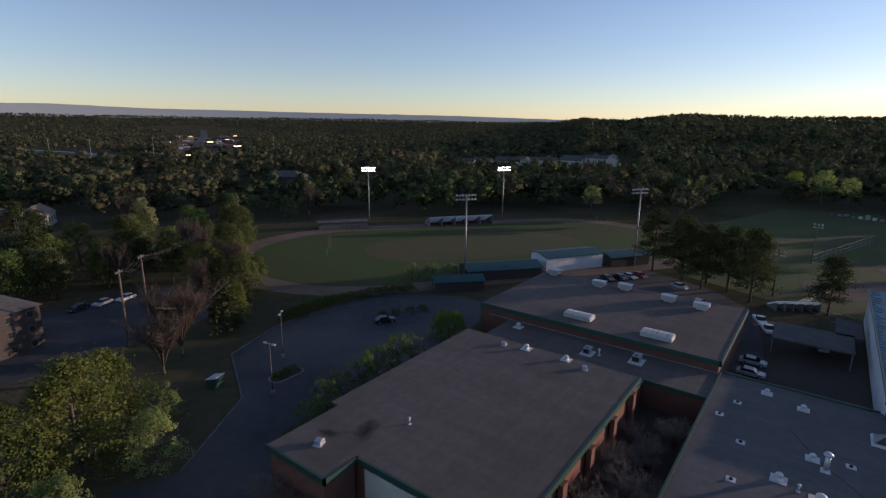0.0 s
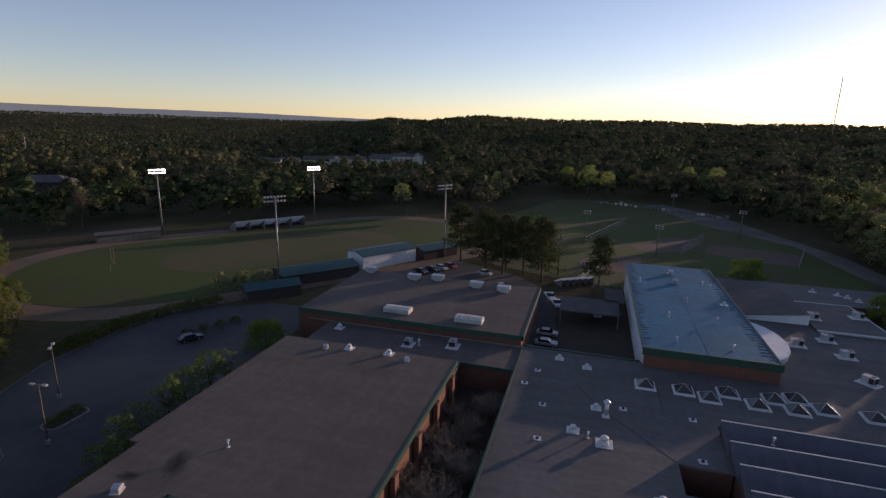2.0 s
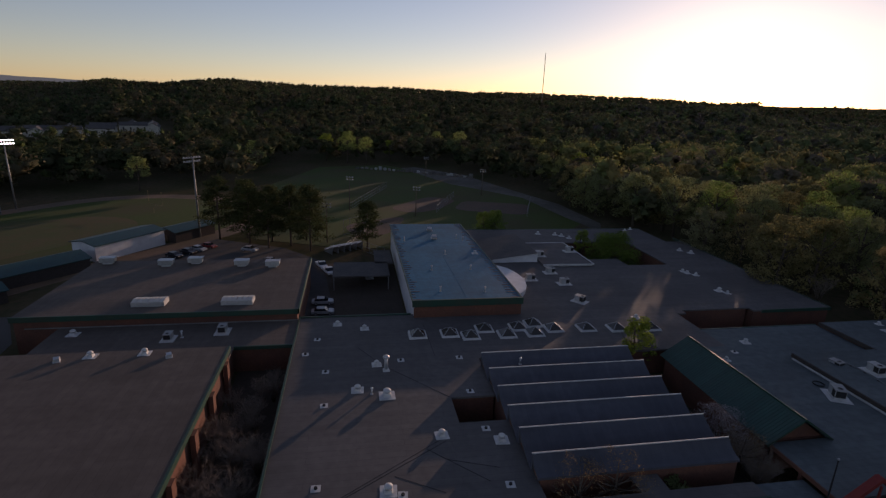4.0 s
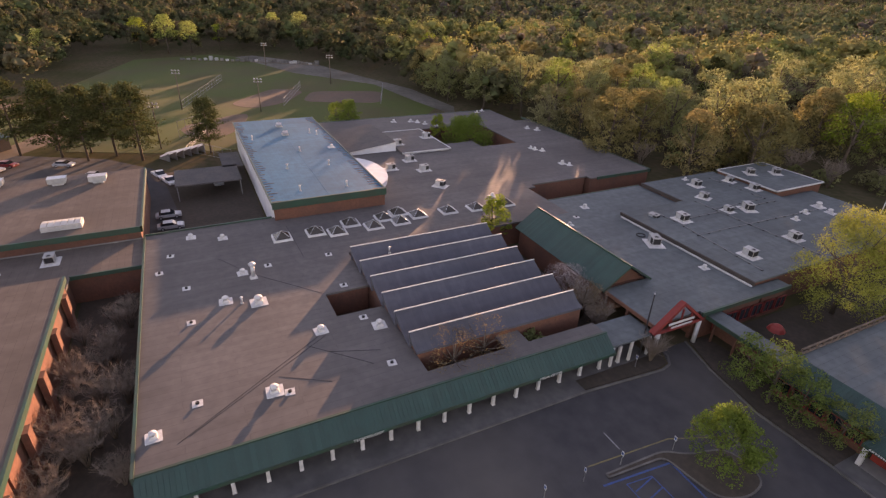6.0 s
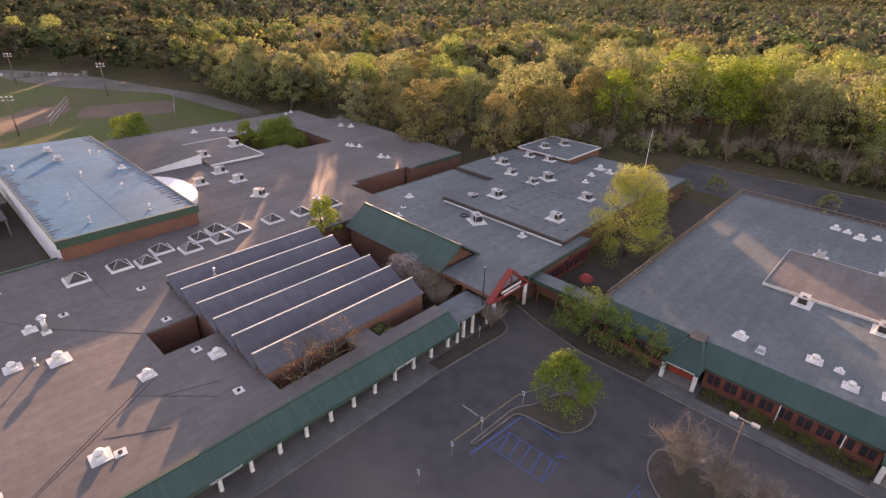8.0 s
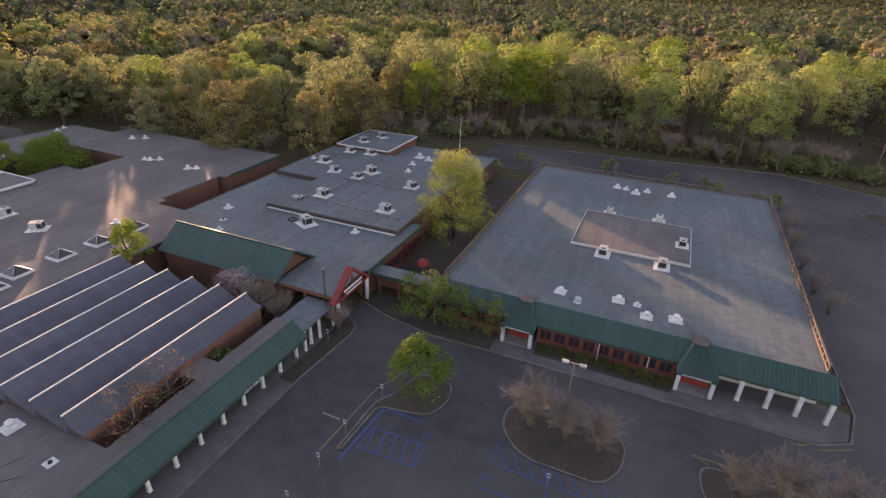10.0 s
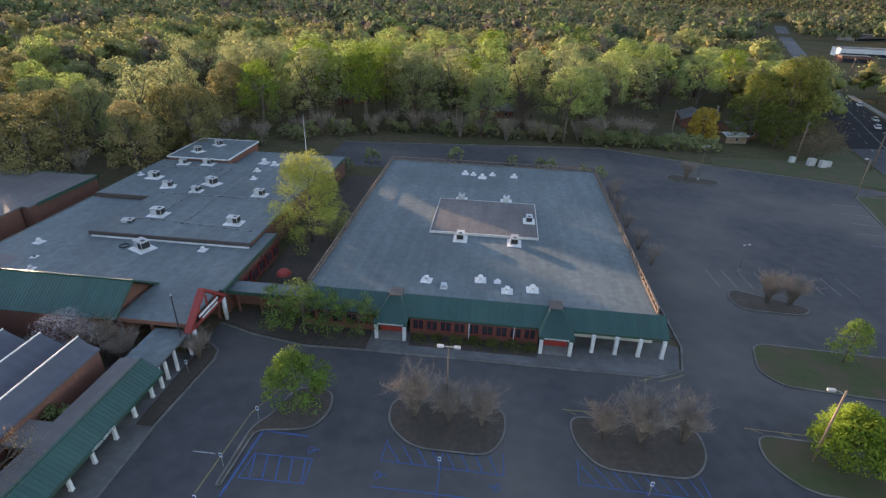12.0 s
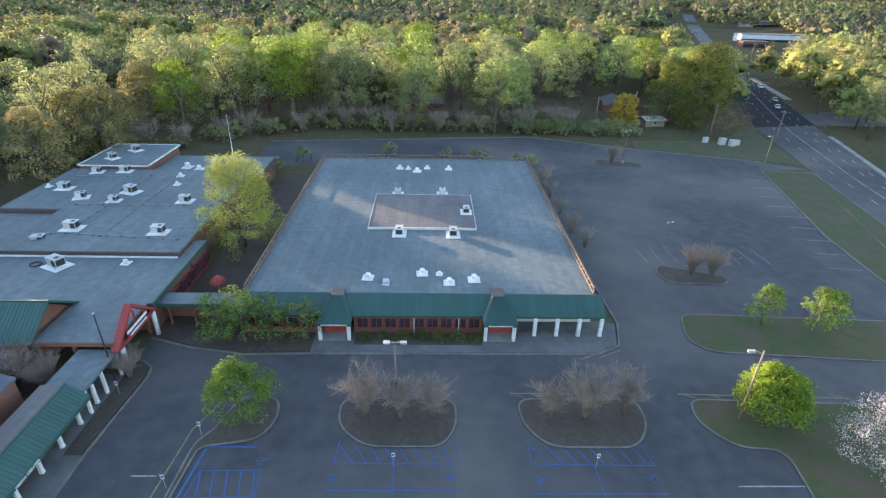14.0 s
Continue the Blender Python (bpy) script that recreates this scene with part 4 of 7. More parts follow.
wing("classroom_wing", "small brick side block with a grey roof", [(-60.6, 108.0, -37.0, 120.5)], 4.5, M_ROOF_COOL, sides=[(-37.0, 108.0, -37.0, 120.5)], parapet=0.1)
part("flashing", B().box(5.4, 12.25, 4.5, 32.4, 12.55, 4.72), M_WHITE, class_low, "white flashing")
window_row(class_low, -36.1, 60, -36.1, 76, 1.0, 3.0, 6, (1, 0))

# green gabled hall
hall = empty("gabled_hall", "brick hall under a green metal gable roof", "school building", (-68.5, 49.0, 0))
part("wall", B().box(0.4, 0.3, 0, 21.8, 8.3, 4.4), M_BRICK, hall)
part("gable_wall", B().add([(21.6, 0.4, 4.4), (21.6, 8.2, 4.4), (21.6, 4.2, 7.3), (21.3, 0.4, 4.4), (21.3, 8.2, 4.4), (21.3, 4.2, 7.3)], [(0, 1, 2), (5, 4, 3), (0, 3, 4, 1), (1, 4, 5, 2), (2, 5, 3, 0)]), M_BRICK, hall)
canopy_panels(hall, 53.2, 7.6, 48.7, 4.5, -68.8, -45.8, axis="x")
canopy_panels(hall, 53.2, 7.6, 57.7, 4.5, -68.8, -45.8, axis="x")
part("ridge_cap", B().box(-0.3, 4.05, 7.55, 22.8, 4.35, 7.75), M_GREENF, hall)
part("verge", B().add([(22.7, -0.35, 4.35), (22.7, 4.2, 7.45), (22.7, 8.8, 4.35), (22.7, 8.8, 4.65), (22.7, 4.2, 7.75), (22.7, -0.35, 4.65)] + [(22.85, -0.35, 4.35), (22.85, 4.2, 7.45), (22.85, 8.8, 4.35), (22.85, 8.8, 4.65), (22.85, 4.2, 7.75), (22.85, -0.35, 4.65)],
     [(0, 1, 4, 5), (1, 2, 3, 4), (11, 10, 7, 6), (10, 9, 8, 7), (0, 6, 7, 1), (1, 7, 8, 2), (5, 4, 10, 11), (4, 3, 9, 10)]), M_GREENF, hall)

# entrance: flat canopy, low walk canopy and red gable
porch = empty("entrance_canopy", "flat grey entrance canopy between the hall and the red gable", "canopy", (-46.2, 49.2, 0))
part("roof", B().box(0, 0, 4.2, 9.4, 8.4, 4.5), M_ROOF_COOL, porch)
part("fascia", B().box(-0.1, -0.12, 4.05, 9.4, 0.05, 4.55), M_BRICK, porch, "brown fascia")
for x in (0.4, 4.6, 9.0):
    for y in (0.4, 8.0):
        part("post", B().box(x - 0.2, y - 0.2, 0, x + 0.2, y + 0.2, 4.2), M_BRICK, porch)
lowwalk = empty("walk_canopy", "low flat grey canopy over the walk", "canopy", (-41.0, 42.4, 0))
part("roof", B().box(0, 0, 3.25, 4.6, 6.9, 3.5), M_ROOF_COOL, lowwalk)
for y in (0.3, 3.4, 6.5):
    part("post", B().box(4.2, y - 0.15, 0, 4.5, y + 0.15, 3.25), M_WHITE, lowwalk, "white post")
gable = empty("entrance_gable", "red steel A-frame gable over the entrance", "gable", (-36.6, 49.2, 0))
for y0, z0, y1, z1 in ((-0.6, 3.6, 3.9, 7.2), (3.9, 7.2, 8.4, 3.6)):
    for x in (0.0, 0.5):
        part("rafter", B().tube([(x, y0, z0), (x, y1, z1)], [0.26, 0.26], 4), M_RED, gable, "red box rafter")
    s = B().add([(-0.1, y0, z0 + 0.25), (0.6, y0, z0 + 0.25), (0.6, y1, z1 + 0.25), (-0.1, y1, z1 + 0.25), (-0.1, y0, z0 + 0.15), (0.6, y0, z0 + 0.15), (0.6, y1, z1 + 0.15), (-0.1, y1, z1 + 0.15)], [(0, 1, 2, 3), (7, 6, 5, 4), (0, 4, 5, 1), (1, 5, 6, 2), (2, 6, 7, 3), (3, 7, 4, 0)])
    part("cladding", s, M_RED, gable, "red metal cladding")
part("tie_beam", B().box(0.4, 0.0, 3.5, 0.7, 7.8, 3.85), M_RED, gable)
for k in range(3):
    part("strut", B().box(0.45, 2.0 + 1.9 * k, 3.85, 0.65, 2.15 + 1.9 * k, 6.4 - abs(k - 1) * 1.1), M_RED, gable)
part("name_board", B().box(0.72, 1.6, 4.5, 0.78, 6.2, 4.85).box(0.72, 2.2, 3.95, 0.78, 6.0, 4.2), M_WHITE, gable, "white lettering too small to read")
for y in (0.2, 7.7):
    part("column", B().lathe([(0.3, 0.1), (0.3, 3.6)], 10, 0.6, y), M_WHITE, gable, "white round column", True)
flag = empty("flagpole", "dark steel flagpole with a small ball", "flagpole", (-36.9, 48.0, 0))
part("pole", B().lathe([(0.11, 0), (0.10, 4), (0.06, 9.4)], 8), M_BLACK, flag)
part("ball", B().lathe([(0.02, 9.38), (0.12, 9.47), (0.12, 9.55), (0.02, 9.64)], 8), M_METAL, flag)
passage = empty("passage_canopy", "flat canopy with green fascia joining two wings", "canopy", (-36.4, 58.9, 0))
part("roof", B().box(0, 0, 3.3, 11.0, 2.8, 3.6), M_ROOF_COOL, passage)
part("fascia", B().box(0, -0.15, 3.1, 11.0, 0.0, 3.66), M_GREENF, passage, "green fascia")
part("back_wall", B().box(0, 2.3, 0, 11, 2.6, 3.3), M_BRICK, passage)
for x in (1.2, 4.5, 7.8):
    part("post", B().box(x, 0.1, 0, x + 0.25, 0.35, 3.3), M_BRICK, passage)

# square wing with the green canopied front
square = wing("square_wing", "square flat-roofed school wing with a pale weathered roof", [(-25.4, 60.5, 23.2, 121.0)], HR, M_ROOF_COOL, sides=[], parapet=0.0)
part("raised_deck", B().box(14.9, 20.6, HR, 33.4, 36.0, HR + 0.35), M_ROOF, square, "low raised roof deck")
for x0, y0, x1, y1 in ((14.75, 20.45, 33.55, 20.6), (14.75, 36.0, 33.55, 36.15), (14.75, 20.6, 14.9, 36.0), (33.4, 20.6, 33.55, 36.0)):
    part("flashing", B().box(x0, y0, HR, x1, y1, HR + 0.42), M_ACGREY, square, "pale metal edge")


def rail(th, x0, y0, x1, y1, z, n):
    o = th.location
    a, c = Vector((x0 - o.x, y0 - o.y, 0)), Vector((x1 - o.x, y1 - o.y, 0))
    d = (c - a).normalized()
    s = Vector((-d.y, d.x, 0)) * 0.07

    def bar(p, q, z0, z1, w=1.0):
        b = B()
        b.prism([tuple((p - s * w).xy), tuple((q - s * w).xy), tuple((q + s * w).xy), tuple((p + s * w).xy)], z0, z1)
        return b

    part("top_rail", bar(a, c, z + 0.78, z + 0.92, 1.5), M_POLE, th, "weathered top rail")
    part("bottom_rail", bar(a, c, z + 0.02, z + 0.2, 1.5), M_POLE, th)
    me = B().box(-0.08, -0.08, 0, 0.08, 0.08, 0.8).mesh("baluster", M_POLE)
    for k in range(n + 1):
        ob = part("baluster", me, None, th)
        ob.location = a.lerp(c, k / n) + Vector((0, 0, z))


rail(square, -25.2, 61.0, -25.2, 120.8, HR, 40)
rail(square, -25.2, 120.8, 23.0, 120.8, HR, 34)
rail(square, 23.0, 120.8, 23.0, 61.0, HR, 40)
front = empty("front_canopy", "green metal canopy along the front of the square wing", "canopy", (-25.4, 60.5, 0))
for xa, xb in ((-25.4, -13.6), (-11.2, 8.4), (10.6, 24.0)):
    canopy_panels(front, 60.5, HR + 0.1, 57.4, 3.0, xa, xb, axis="x")
part("beam", B().box(0, -3.2, 2.72, 49.4, -3.0, 3.04), M_GREENF, front, "green eave beam")
part("soffit", B().box(0, -3.0, 2.8, 49.4, 0, 2.88), M_CREAM, front, "cream soffit")
part("end_gable", B().add([(49.4, 0, 2.8), (49.4, 0, HR + 0.1), (49.4, -3.1, 3.0), (49.4, -3.1, 2.8), (49.3, 0, 2.8), (49.3, 0, HR + 0.1), (49.3, -3.1, 3.0), (49.3, -3.1, 2.8)], [(0, 1, 2, 3), (7, 6, 5, 4), (0, 4, 5, 1), (1, 5, 6, 2), (2, 6, 7, 3)]), M_GREEN, front)
for xc in (-12.4, 9.5):  # hipped entrance hoods
    hood = empty("entrance_hood", "green hipped entrance hood on white columns with red doors", "entrance", (xc, 56.0, 0))
    h = B()
    a = [(-2.3, -0.5, 2.9), (2.3, -0.5, 2.9), (2.3, 2.6, 2.9), (-2.3, 2.6, 2.9), (-0.75, 3.6, 4.75), (0.75, 3.6, 4.75), (-2.3, 1.5, 3.1), (2.3, 1.5, 3.1), (-0.75, 4.6, 4.7), (0.75, 4.6, 4.7)]
    h.add(a, [(0, 1, 5, 4), (1, 2, 9, 5), (0, 4, 8, 3), (4, 5, 9, 8), (0, 3, 2, 1)])
    part("hood_roof", h, M_GREEN, hood, "green hipped roof")
    for k in range(11):
        x = -2.1 + 0.42 * k
        part("seam", B().tube([(x, -0.5, 2.94), (x * 0.33, 3.58, 4.79)], [0.035, 0.035], 4), M_GREEN, hood)
    part("beam", B().box(-2.3, -0.45, 2.5, 2.3, -0.25, 2.9), M_GREENF, hood, "green beam")
    part("top_cap", B().box(-0.85, 3.5, 4.6, 0.85, 5.6, 4.85), M_ROOF_TAN, hood, "tan flat cap")
    for x in (-1.9, 1.9):
        part("column", B().box(x - 0.22, -0.3, 0.08, x + 0.22, 0.14, 2.55), M_WHITE, hood, "white square column")
    part("threshold", B().box(-2.0, -0.3, 0.05, 2.0, 1.7, 0.14), M_CONCRETE, hood, "pale concrete slab")
    for k in range(3):
        d = part("door", B().box(-1.75 + 1.18 * k, 1.7, 0.12, -0.62 + 1.18 * k, 1.9, 2.35), M_REDDOOR, hood, "red door with a glass panel")
        part("pane", B().box(-1.5 + 1.18 * k, 1.65, 1.0, -0.87 + 1.18 * k, 1.71, 2.1), M_GLASS, d)
    bars = B()
    x = -1.6
    while x < 1.6:
        w = rnd.uniform(0.12, 0.24)
        bars.box(x, -0.49, 2.62, x + w, -0.45, 2.8)
        x += w + 0.07
    part("name_board", bars, M_WHITE, hood, "white lettering too small to read")
for x in (14.4, 17.4, 20.4, 23.4):
    column(front, x, 57.2, 2.8, 0.48)
for xa, xb in ((-10.0, 7.3), (-25.2, -14.9)):  # glazed fronts under the canopy
    part("front_wall", B().box(xa + 25.4, -3.0, 0, xb + 25.4, 0.2, 2.72), M_BRICK, square, "dark red brick front wall")
    window_row(square, xa + 0.2, 57.45, xb - 0.2, 57.45, 1.0, 2.62, int((xb - xa) / 1.9), (0, -1))
part("panel_wall", B().box(37.0, -0.12, 0.1, 48.4, 0.24, 2.8), M_CREAM, square, "cream plastered wall")
for x in (-25.0, -2.0, 4.0):
    part("downpipe", B().box(x + 25.4, -3.35, 0.1, x + 25.52, -3.23, 2.8), M_WHITE, front, "pale downpipe")


# ---- trees ----
def crown_points(r, n_clump, per, rad, h0, h1, spread=0.26, low=0.25):
    """Leaf places and facings: clumps scattered in an uneven egg-shaped crown between two heights."""
    out, face = [], []
    for k in range(n_clump):
        u = r.uniform(0, 1) ** 0.8
        z = h0 + (h1 - h0) * u
        w = math.sin(math.pi * (0.12 + 0.80 * (low + (1 - low) * u))) ** 0.7
        a = r.uniform(0, 2 * math.pi)
        d = rad * w * math.sqrt(r.uniform(0.12, 1.0))
        c = np.array([d * math.cos(a), d * math.sin(a), z])
        s = rad * spread * r.uniform(0.6, 1.25)
        p = r.normal(size=(per, 3))
        p[:, 2] += 0.35
        p *= (r.uniform(0.45, 1, per) ** 0.5 / np.linalg.norm(p, axis=1))[:, None]
        out.append(c + p * s * np.array([1, 1, 0.72]))
        face.append(p)
    return np.concatenate(out), np.concatenate(face)


def trunk_build(r, h, rad, top, limbs=7, base=0.03, lean=0.04):
    b = B()
    x, y = r.normal(0, lean, 2) * h
    mid = (x * 0.5, y * 0.5, h * 0.5)
    t = h * base
    b.tube([(0, 0, -0.2), mid, (x, y, top)], [t, t * 0.7, t * 0.25], 7)
    for k in range(limbs):
        a = 2 * math.pi * (k + r.uniform(0, 0.7)) / limbs
        z = h * r.uniform(0.28, 0.6)
        f = z / top
        e = (x * f + math.cos(a) * rad * r.uniform(0.5, 0.85), y * f + math.sin(a) * rad * r.uniform(0.5, 0.85), z + h * r.uniform(0.15, 0.35))
        m = (x * f + (e[0] - x * f) * 0.5, y * f + (e[1] - y * f) * 0.5, z + (e[2] - z) * 0.4)
        b.tube([(x * f, y * f, z), m, e], [t * 0.45, t * 0.3, t * 0.1], 5)
    return b


def soft(pts, face, z0, z1, rad):
    """Normals of a crown: partly those of its clumps, partly those of the whole."""
    c = (pts - np.array([0, 0, z0 + 0.4 * (z1 - z0)])) / np.array([rad, rad, 0.5 * (z1 - z0)])
    f = face / np.linalg.norm(face, axis=1)[:, None]
    return 0.5 * f + 0.75 * c + np.array([0, 0, 0.25])


def tree_meshes(seed, h, rad, clumps, per, leaf, mat, low=0.28, limbs=7, spread=0.26, base=0.022, clear=0.25):
    r = np.random.default_rng(seed)
    tb = trunk_build(r, h, rad, h * 0.85, limbs, base)
    pts, face = crown_points(r, clumps, per, rad, h * clear, h * 0.97, spread, low)
    return tb.mesh("trunk", M_BARK, True), quad_mesh("crown", leaves_at(pts, leaf, r, normal=face), mat, normals=soft(pts, face, h * clear, h, rad))


def pine_meshes(seed, h, rad, tiers=14, per=90, leaf=0.28, mat=None, bare=0.35):
    r = np.random.default_rng(seed)
    b = B()
    b.tube([(0, 0, -0.2), (0.1, 0, h * 0.5), (0, 0.1, h)], [h * 0.018, h * 0.013, 0.04], 7)
    pts = []
    for k in range(tiers):
        f = (k + r.uniform(-0.3, 0.3)) / tiers
        z = h * (bare + (1 - bare) * f)
        w = rad * (1 - 0.75 * max(f, 0) ** 1.6) * r.uniform(0.7, 1.1)
        for q in range(4):
            a = r.uniform(0, 2 * math.pi)
            e = np.array([math.cos(a) * w, math.sin(a) * w, z + r.uniform(-0.2, 0.7)])
            b.tube([(0, 0, z - 0.3), tuple(e)], [0.07, 0.02], 4)
            n = per // 4
            t = r.uniform(0.35, 1.05, n)[:, None]
            p = np.array([0, 0, z]) + (e - np.array([0, 0, z])) * t + r.normal(size=(n, 3)) * np.array([0.5, 0.5, 0.28]) * rad * 0.24
            pts.append(p)
    return b.mesh("trunk", M_BARK, True), quad_mesh("crown", leaves_at(np.concatenate(pts), leaf, r, 0.5), mat)


def bare_meshes(seed, h, rad, stems=5, twigs=500, tip=None, trunk=0.0, mat=None):
    """A leafless tree: stems that fork into a haze of fine twigs."""
    r = np.random.default_rng(seed)
    b, tw = B(), B()
    ends = []
    forks = []
    for k in range(stems):
        a = 2 * math.pi * (k + r.uniform(0, 0.6)) / stems
        d = rad * r.uniform(0.25, 0.75)
        p0 = Vector((0.12 * math.cos(a), 0.12 * math.sin(a), -0.1 if not trunk else trunk * h))
        p1 = Vector((d * 0.35 * math.cos(a), d * 0.35 * math.sin(a), h * 0.4))
        p2 = Vector((d * math.cos(a), d * math.sin(a), h * r.uniform(0.65, 0.8)))
        b.tube([p0, p1, p2], [0.012 * h, 0.008 * h, 0.003 * h], 5)
        ends.append((p0, p1, p2))
        for q in range(7):  # forks
            t = r.uniform(0.3, 1.0)
            s = p0.lerp(p1, t * 2) if t < 0.5 else p1.lerp(p2, t * 2 - 1)
            e = s + Vector((r.normal() * rad * 0.24 + s.x * 0.22, r.normal() * rad * 0.24 + s.y * 0.22, h * r.uniform(0.12, 0.3)))
            e.z = min(e.z, h * r.uniform(0.8, 0.97))
            b.tube([s, s.lerp(e, 0.5) + Vector((0, 0, -0.01 * h)), e], [0.005 * h, 0.0035 * h, 0.0015 * h], 4, False)
            forks.append((s, e))
    if trunk:
        b.tube([(0, 0, -0.2), (0, 0, trunk * h + 0.1)], [0.022 * h, 0.016 * h], 7)
    for k in range(twigs):
        f0, f1 = forks[int(r.integers(len(forks)))]
        s = f0.lerp(f1, r.uniform(0.15, 1.0))
        e = s + Vector((r.normal() * rad * 0.11, r.normal() * rad * 0.11, h * r.uniform(-0.01, 0.12)))
        side = (e - s).cross(Vector(r.normal(size=3))).normalized() * 0.0021 * h
        n = len(tw.v)
        tw.v += [tuple(s - side), tuple(s + side), tuple(e + side * 0.4), tuple(e - side * 0.4)]
        tw.f.append((n, n + 1, n + 2, n + 3))
    return b.mesh("trunk", M_TWIG if mat is None else M_BARK, True), tw.mesh("twigs", mat or M_TWIG)


def plant(meshes, x, y, z=0.0, size=1.0, turn=None, label="", category="tree", group="", name="tree", crown="crown", squash=1.0):
    th = empty(name, label, category, (x, y, z), rnd.uniform(0, 360) if turn is None else turn, group)
    th.scale = (size, size, size * squash)
    part("trunk", meshes[0], None, th)
    part("crown", meshes[1], None, th)
    return th


# kinds for the wood behind the school
WOOD_KINDS = [tree_meshes(s, 23, 7.0, 92, 52, 0.225, m, low=0.22, clear=c, spread=0.27, limbs=11) for s, m, c in ((11, F_SPRING, 0.36), (12, F_OAK, 0.3), (13, F_OAK, 0.22), (14, F_SPRING, 0.42), (15, F_LIME, 0.4), (16, F_OAK, 0.18))]
WOOD_BARE = [bare_meshes(s, 19, 5.4, 11, 2600, trunk=0.25, mat=M_TWIG_DARK) for s in (21, 22)]
WOOD_PINE = [pine_meshes(s, 20, 4.4, 14, 130, 0.5, F_PINE, 0.4) for s in (31, 32)]
WOOD_LOW = [tree_meshes(s, 13.5, 5.2, 74, 80, 0.17, m, low=0.3, clear=0.16, spread=0.27, limbs=10) for s, m in ((17, F_TAN), (18, F_OAK))]
SPECS = {0: "tall tree in fresh green spring leaf", 1: "tall oak with olive-brown new leaves", 2: "tall oak with yellow-brown new leaves", 3: "tall tree in light green leaf", 4: "tall tree in bright lime-green leaf", 5: "broad oak in olive spring leaf"}


def blocked(x, y):
    """Where no wild tree stands."""
    if -100 < x < 92 and -60 < y < 158 and not (x < -78 and y > 100):
        return True
    if x > 60 and any(a[1] - 6 < y < c[1] + 6 and a[0] - (26 if y > 350 else 4) + (c[0] - a[0]) * (y - a[1]) / (c[1] - a[1]) < x < b[0] + 5 + (d[0] - b[0]) * (y - a[1]) / (c[1] - a[1]) for a, c, b, d in zip(ROAD_L, ROAD_L[1:], ROAD_R, ROAD_R[1:])):
        return True
    if -160 < x < -80 and -60 < y < 100:
        return True
    p = Vector((x, y))
    u, n = p.dot(U), p.dot(N)
    if -30 < u < 170 and 112 < n < 228:
        return True
    if -345 < x < -140 and -48 < y < 92 and y < 92 - max(0, (-x - 250)) * 0.45:
        return True
    if -110 < x < 20 and -140 < y < -40 and not (x > -66 and y < -96 and x < -58):
        return True
    return False


placed = []
tries = 0
while len(placed) < 135 and tries < 9000:
    tries += 1
    az, r = rnd.uniform(-42, 72), rnd.uniform(118, 250)
    x, y = -r * math.sin(radians(az)), r * math.cos(radians(az))
    if blocked(x, y) or any((x - a) ** 2 + (y - b) ** 2 < 95 for a, b in placed):
        continue
    if y < 160 and x > -44 or x > 38 and y < 205 or 57 < 0.622 * x + 0.783 * y < 71:
        continue
    placed.append((x, y))
for x, y in placed:
    q = rnd.random()
    if x < -66 and y < 172:  # lower scrubby growth on the sunset side
        plant(WOOD_LOW[rnd.randint(0, 1)], x, y, 0, rnd.uniform(1.1, 1.45), label="spreading olive-green tree beyond the wing", group="wood behind the school")
    elif q < 0.70:
        k = rnd.choice((0, 0, 1, 2, 3, 3, 4, 5, 5))
        plant(WOOD_KINDS[k], x, y, 0, rnd.uniform(0.75, 1.15), label=SPECS[k], group="wood behind the school")
    elif q < 0.9:
        plant(rnd.choice(WOOD_BARE), x, y, 0, rnd.uniform(0.75, 1.05), label="bare grey-brown tree still without leaves", group="wood behind the school", crown="twigs")
    else:
        plant(rnd.choice(WOOD_PINE), x, y, 0, rnd.uniform(0.8, 1.1), label="dark green pine in the wood", group="wood behind the school")


def town(x, y):
    """Ground that the far trees leave free: highway, town street, car park and houses."""
    az, r = math.degrees(math.atan2(-x, y)), math.hypot(x, y)
    if 152 < az < 172 and -240 < r - highway_r(az) < 80:
        return True
    if 107 < az < 128 and 440 < r < 650:
        return True
    if 150 < x < 420 and 380 < y < 620 and abs(x - 0.34 * y - 105) < 60:
        return True
    if 290 < y < 500 and x < 160 + 0.36 * (y - 290) + 50 and x > 140:
        return True
    if 160 < az < 167.5 and 500 < r < 880 or (x + 195) ** 2 + (y + 264) ** 2 < 900 or (x + 68) ** 2 + (y + 258) ** 2 < 700:
        return True
    return 143 < az < 159 and 780 < r < 2700 and abs(az - 151.2) < 3.4 + 6 * noise.noise(Vector((x / 150, y / 150, 9)))


def highway_r(az):
    return 870 + 33 * (az - 153)


